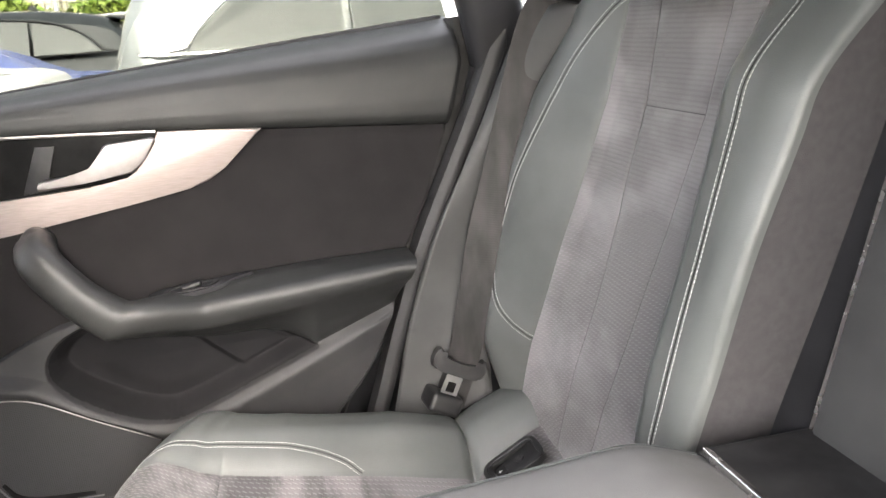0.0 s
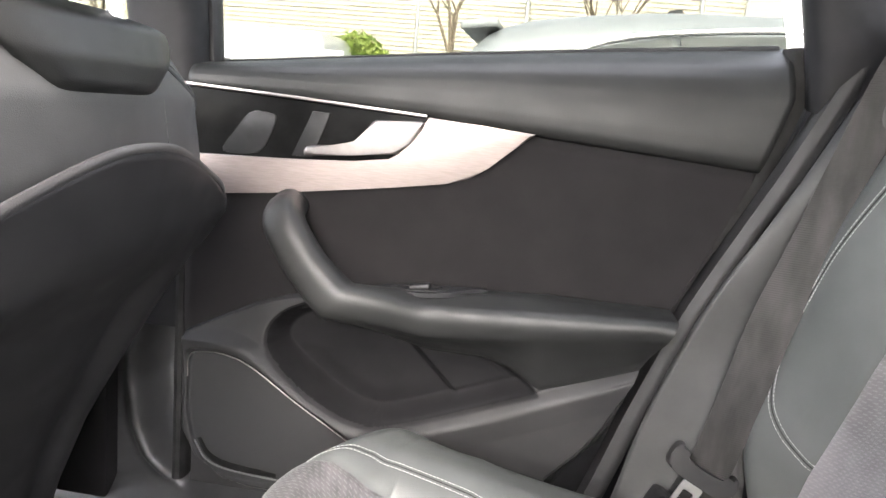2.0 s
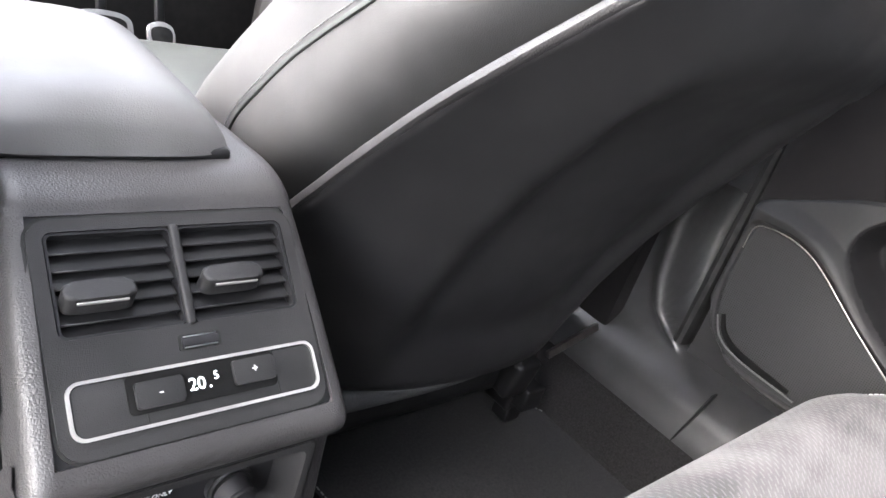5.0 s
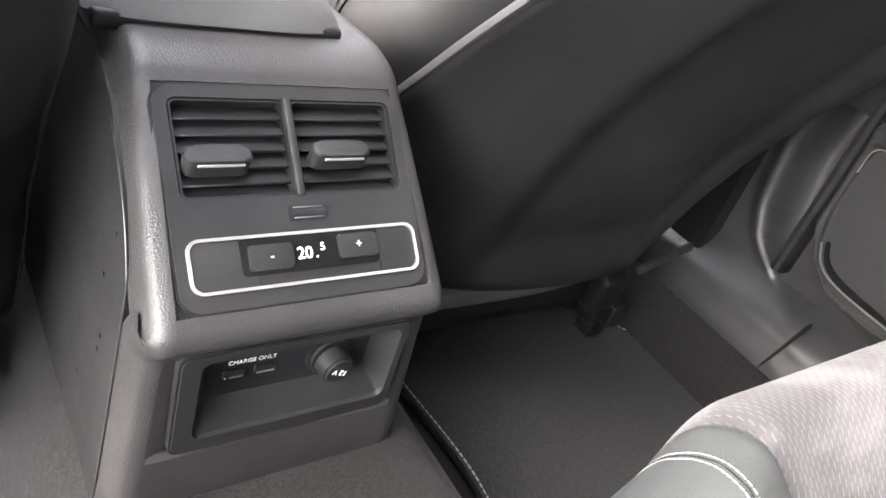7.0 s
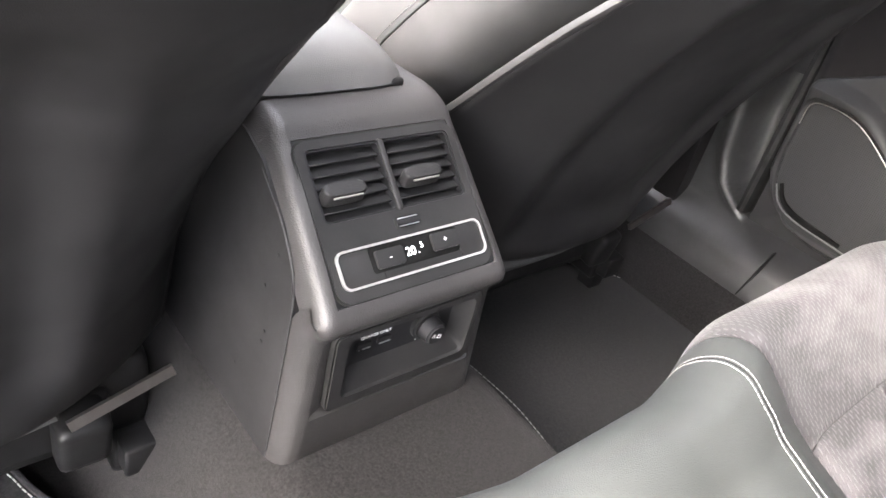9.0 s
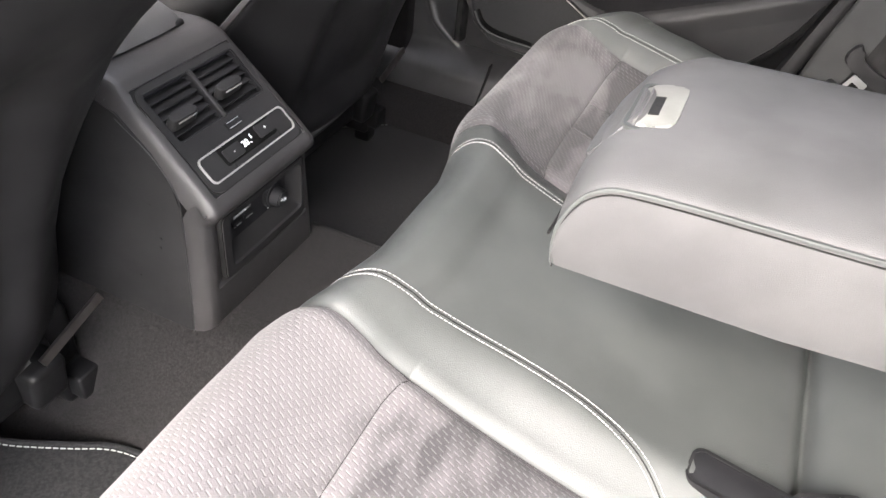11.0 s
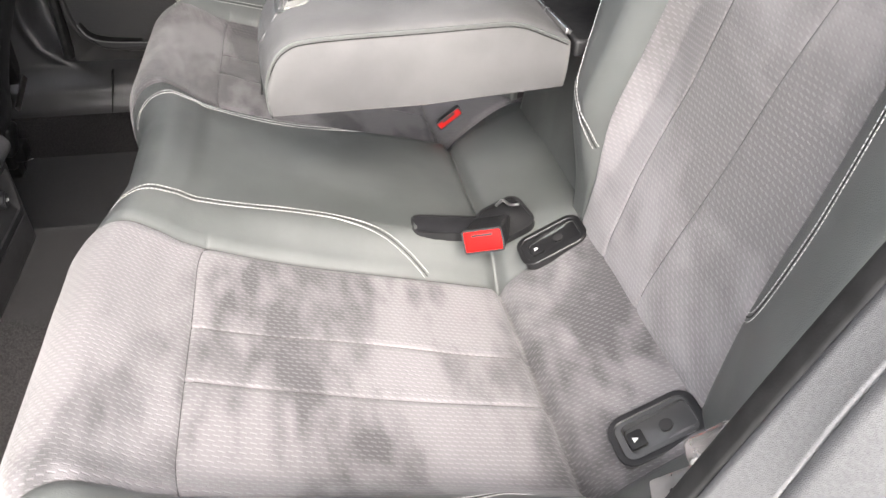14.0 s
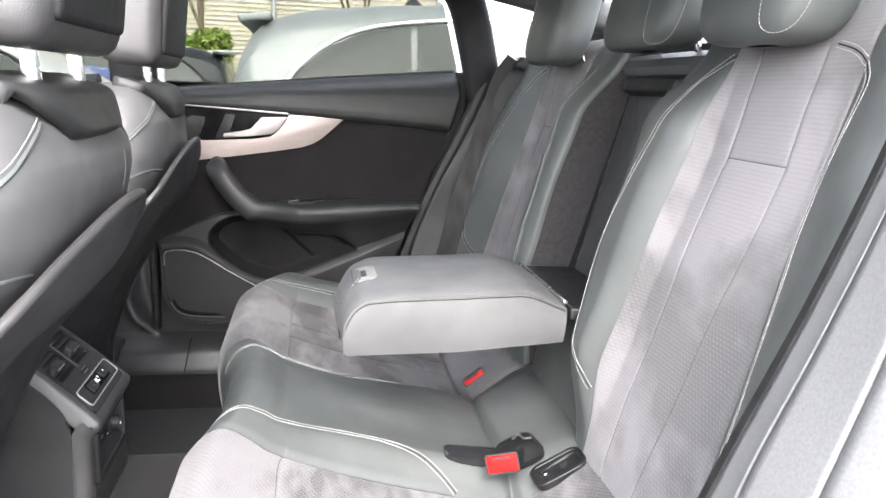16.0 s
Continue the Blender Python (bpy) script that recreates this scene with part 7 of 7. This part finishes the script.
        part("window_rail", sweep([tuple(p) for p in curve_points([tuple(p) for p in rail], 60)], oval(0.016, 0.016, 8), (0, 1, 0.01)), CHROME if light else PLASTIC_BLACK, t, "bright window surround" if light else "")

    for w in (-1, 1):
        side_glass(w)
    rw = [(-0.62, roof[-1][1] + 0.03), (0.62, roof[-1][1] + 0.03), (0.52, roof[-2][1] - 0.07), (-0.52, roof[-2][1] - 0.07)]
    a, b = roof[-1], roof[-2]
    bm = bmesh.new()
    fr = [bm.verts.new((np.interp(pz, [a[1], b[1]], [a[0], b[0]]) + 0.035, py, pz)) for py, pz in rw]
    bk = [bm.verts.new((v.co.x - 0.06, v.co.y, v.co.z)) for v in fr]
    bm.faces.new(fr)
    for i in range(4):
        bm.faces.new((fr[i], bk[i], bk[(i + 1) % 4], fr[(i + 1) % 4]))
    bm.transform(m)
    part("rear_window", bm, DARK_GLASS, t, smooth=False)
    if estate:
        part("spoiler", slab((0.20, 1.20, 0.045), m @ pose(roof[-2][0] + 0.04, 0, roof[-2][1] + 0.035, 0, 8, 0), 0.015), paint, t)
        part("aerial", slab((0.16, 0.03, 0.06), m @ pose(L * 0.45, 0, H * 1.02, 0, 10, 0), 0.012, 3, (0.4, 0.5)), PLASTIC_BLACK, t)
    for w in (-1, 1):
        part("tail_lamp", slab((0.10, 0.34, 0.13), m @ pose(L * 0.965, w * 0.70, H * 0.56), 0.03), RED_LENS, t, "red tail lamp")
        part("mirror", slab((0.12, 0.18, 0.12), m @ pose(roof[0][0] + 0.15, w * 1.0, H * 0.66), 0.04), paint, t)
        for px in (-L * 0.62, L * 0.60):
            bm = bmesh.new()
            rod(bm, m @ Vector((px, w * 0.70, 0.33)), m @ Vector((px, w * 0.93, 0.33)), 0.33, 28)
            wh = part("wheel", bm, TYRE, t)
            bm = bmesh.new()
            rod(bm, m @ Vector((px, w * 0.92, 0.33)), m @ Vector((px, w * 0.945, 0.33)), 0.22, 24)
            part("rim", bm, LAMP_POST, wh)
    return t


car("parked_car", 1.86, 4.37, 180, 4.5, 1.66, SILVER_PAINT, "silver-white estate car parked alongside with dark windows")
car("parked_car", -3.38, 6.6, 0, 4.3, 1.42, WHITE_PAINT, "white saloon with red lamps parked across the lane", estate=False, light=False)
car("parked_car", -3.17, 8.9, 0, 4.2, 1.24, BLUE_PAINT, "low blue saloon parked across the lane", estate=False, light=False)
car("parked_car", -3.36, 11.2, 0, 4.7, 1.66, BLACK_PAINT, "black tall car parked across the lane", light=False)


def van(x, y, label):
    """A tall boxy delivery van, its rear towards +x."""
    t = thing("parked_van", label, "van", (x, y, GZ), "parked cars")
    side = axes((x, y - 1.0, GZ), (1, 0, 0), (0, 0, 1))
    part("body", prism([(-2.6, 0.40), (2.55, 0.40), (2.58, 1.3), (2.50, 2.20), (2.36, 2.38), (-1.45, 2.40), (-1.95, 2.0), (-2.5, 1.35)], side, 2.0, 0.07, 4), WHITE_PAINT, t, "plain white body")
    part("side_window", prism([(-1.85, 1.45), (-1.05, 1.45), (-1.05, 2.05), (-1.55, 2.05)], side @ pose(0, 0, 0.01), 0.03, 0.004), DARK_GLASS, t)
    for w in (-1, 1):
        part("tail_lamp", slab((0.06, 0.14, 0.5), pose(x + 2.56, y + w * 0.86, GZ + 1.15), 0.02), RED_LENS, t, "red tail lamp")
        for px in (-1.65, 1.55):
            bm = bmesh.new()
            rod(bm, (x + px, y + w * 0.78, GZ + 0.35), (x + px, y + w * 1.01, GZ + 0.35), 0.35, 28)
            wh = part("wheel", bm, TYRE, t)
            bm = bmesh.new()
            rod(bm, (x + px, y + w * 1.0, GZ + 0.35), (x + px, y + w * 1.025, GZ + 0.35), 0.22, 24)
            part("rim", bm, LAMP_POST, wh)
    return t


van(-7.0, 15.5, "tall white delivery van parked beside the hedge")


def hedge(name, x0, x1, y, h, label, n=9000, seed=3):
    rng = np.random.default_rng(seed)
    t = thing(name, label, "hedge", ((x0 + x1) / 2, y, GZ))
    u = rng.random(n)
    px = x0 + (x1 - x0) * u
    hh = h * (0.82 + 0.18 * np.sin(px * 1.9 + 1) * np.cos(px * 0.83))
    pz = GZ + hh * rng.random(n) ** 0.55 + rng.normal(0, 0.05, n)
    py = y + rng.normal(0, 0.32, n)
    V, F = [], []
    d1, d2 = rng.normal(0, 1, (n, 3)), rng.normal(0, 1, (n, 3))
    size = 0.05 + 0.07 * rng.random(n)
    for i in range(n):
        a = d1[i] / np.linalg.norm(d1[i]) * size[i]
        b = np.cross(a, d2[i])
        b = b / (np.linalg.norm(b) + 1e-9) * size[i] * 0.45
        c = np.array([px[i], py[i], pz[i]])
        k = len(V)
        V += [c - a, c + b, c + a, c - b]
        F.append((k, k + 1, k + 2, k + 3))
    ob = mesh_from("foliage", V, F, LEAF, t, "dense green leaves", kind="stuff", smooth=False)
    bm = bmesh.new()
    for j in range(26):
        bx = x0 + (x1 - x0) * (j + 0.5) / 26
        rod(bm, (bx, y, GZ), (bx + 0.1 * math.sin(j), y + 0.1 * math.cos(3 * j), GZ + h * 0.8), 0.03, 7, 0.01)
    part("stems", bm, TWIG, t, kind="stuff")
    return t


hedge("hedge", -5.2, -1.7, 17.0, 2.7, "dense green hedge behind the parked cars")
hedge("hedge", -22.0, -9.5, 19.0, 2.6, "tall green hedge behind the parked cars", 9000, 5)


def bare_tree(x, y, h, seed, label):
    rng = random.Random(seed)
    t = thing("tree", label, "tree", (x, y, GZ), "bare trees")
    bm = bmesh.new()
    rod(bm, (x, y, GZ), (x + 0.1, y, GZ + h * 0.35), 0.10, 9, 0.07)
    part("trunk", bm, TWIG, t)
    bm = bmesh.new()

    def limb(p, d, length, r, depth):
        q = p + d * length
        rod(bm, p, q, r, 6, r * 0.6)
        if depth:
            for _ in range(3):
                e = (d + Vector((rng.uniform(-0.7, 0.7), rng.uniform(-0.7, 0.7), rng.uniform(-0.1, 0.6)))).normalized()
                limb(q, e, length * rng.uniform(0.6, 0.85), r * 0.6, depth - 1)

    for _ in range(4):
        limb(Vector((x + 0.1, y, GZ + h * 0.35)), Vector((rng.uniform(-0.6, 0.6), rng.uniform(-0.6, 0.6), 1)).normalized(), h * 0.2, 0.05, 4)
    part("branches", bm, TWIG, t, kind="stuff")
    return t


bare_tree(-2.6, 18.3, 6.5, 1, "leafless young tree in front of the pale building")
bare_tree(1.2, 18.5, 6.0, 4, "leafless young tree in front of the pale building")
bare_tree(-12.0, 18.5, 7.0, 7, "leafless tree beside the tall hedge")

rail = thing("guard_rail", "pale metal guard rail along the lane", "guard rail", (-5.0, 14.5, GZ))
part("top_rail", sweep([(-9.0, 14.5, 1.0), (-4.33, 14.5, 1.205), (-2.73, 14.5, 1.31), (-0.5, 14.5, 1.40)], oval(0.03, 0.03, 8), (0, 0, 1)), LAMP_POST, rail)
for x, z in ((-8.4, 1.02), (-7.1, 1.08), (-5.8, 1.13), (-4.6, 1.18), (-3.55, 1.25), (-2.2, 1.32), (-0.9, 1.38)):
    part("post", slab((0.06, 0.06, z - GZ), pose(x, 14.5, (z + GZ) / 2), 0.01), LAMP_POST, rail)
board = thing("sign_board", "white sign board with black lettering on two posts", "sign", (-4.6, 14.2, GZ))
part("panel", slab((1.1, 0.04, 0.45), pose(-4.53, 14.2, 1.465), 0.01), WHITE_PAINT, board, "white sign panel")
for x in (-4.9, -4.15):
    part("post", slab((0.06, 0.06, 1.6), pose(x, 14.26, GZ + 0.8), 0.01), LAMP_POST, board)
txt = bpy.data.curves.new("letter", "FONT")
txt.body, txt.size, txt.extrude = "k", 0.26, 0.004
letter = new("letter", txt)
letter.matrix_world = pose(-4.36, 14.17, 1.36, 90, 0, 0)
txt.materials.append(PLASTIC_BLACK)
letter.parent = board
letter.matrix_parent_inverse = board.matrix_world.inverted()

post = thing("lamp_post", "slim grey lamp post beside the hedge", "lamp post", (-2.67, 14.6, GZ))
bm = bmesh.new()
rod(bm, (-2.67, 14.6, GZ), (-2.67, 14.6, GZ + 5.0), 0.05, 12, 0.035)
part("pole", bm, LAMP_POST, post)
part("lamp_head", slab((0.5, 0.2, 0.08), pose(-2.5, 14.6, GZ + 5.0), 0.03), LAMP_POST, post)

hall = thing("building", "pale cream warehouse with horizontal ribbed metal cladding", "building", (0, 26, GZ))
part("wall", slab((60, 0.4, 11), pose(-6, 27.0, GZ + 5.5), 0.02), CLADDING, hall)
for j in range(66):
    part("cladding_rib", slab((60, 0.05, 0.075), pose(-6, 26.78, GZ + 0.5 + j * 0.16), 0.012, 1), CLADDING, hall)
for x in (-1.2, 4.6, 12.0):
    bm = bmesh.new()
    rod(bm, (x, 26.6, GZ), (x, 26.6, GZ + 11), 0.08, 10)
    part("downpipe", bm, LAMP_POST, hall)
part("white_panel", slab((7.0, 0.12, 5.0), pose(9.5, 26.65, GZ + 4.0), 0.02), RENDERED, hall)
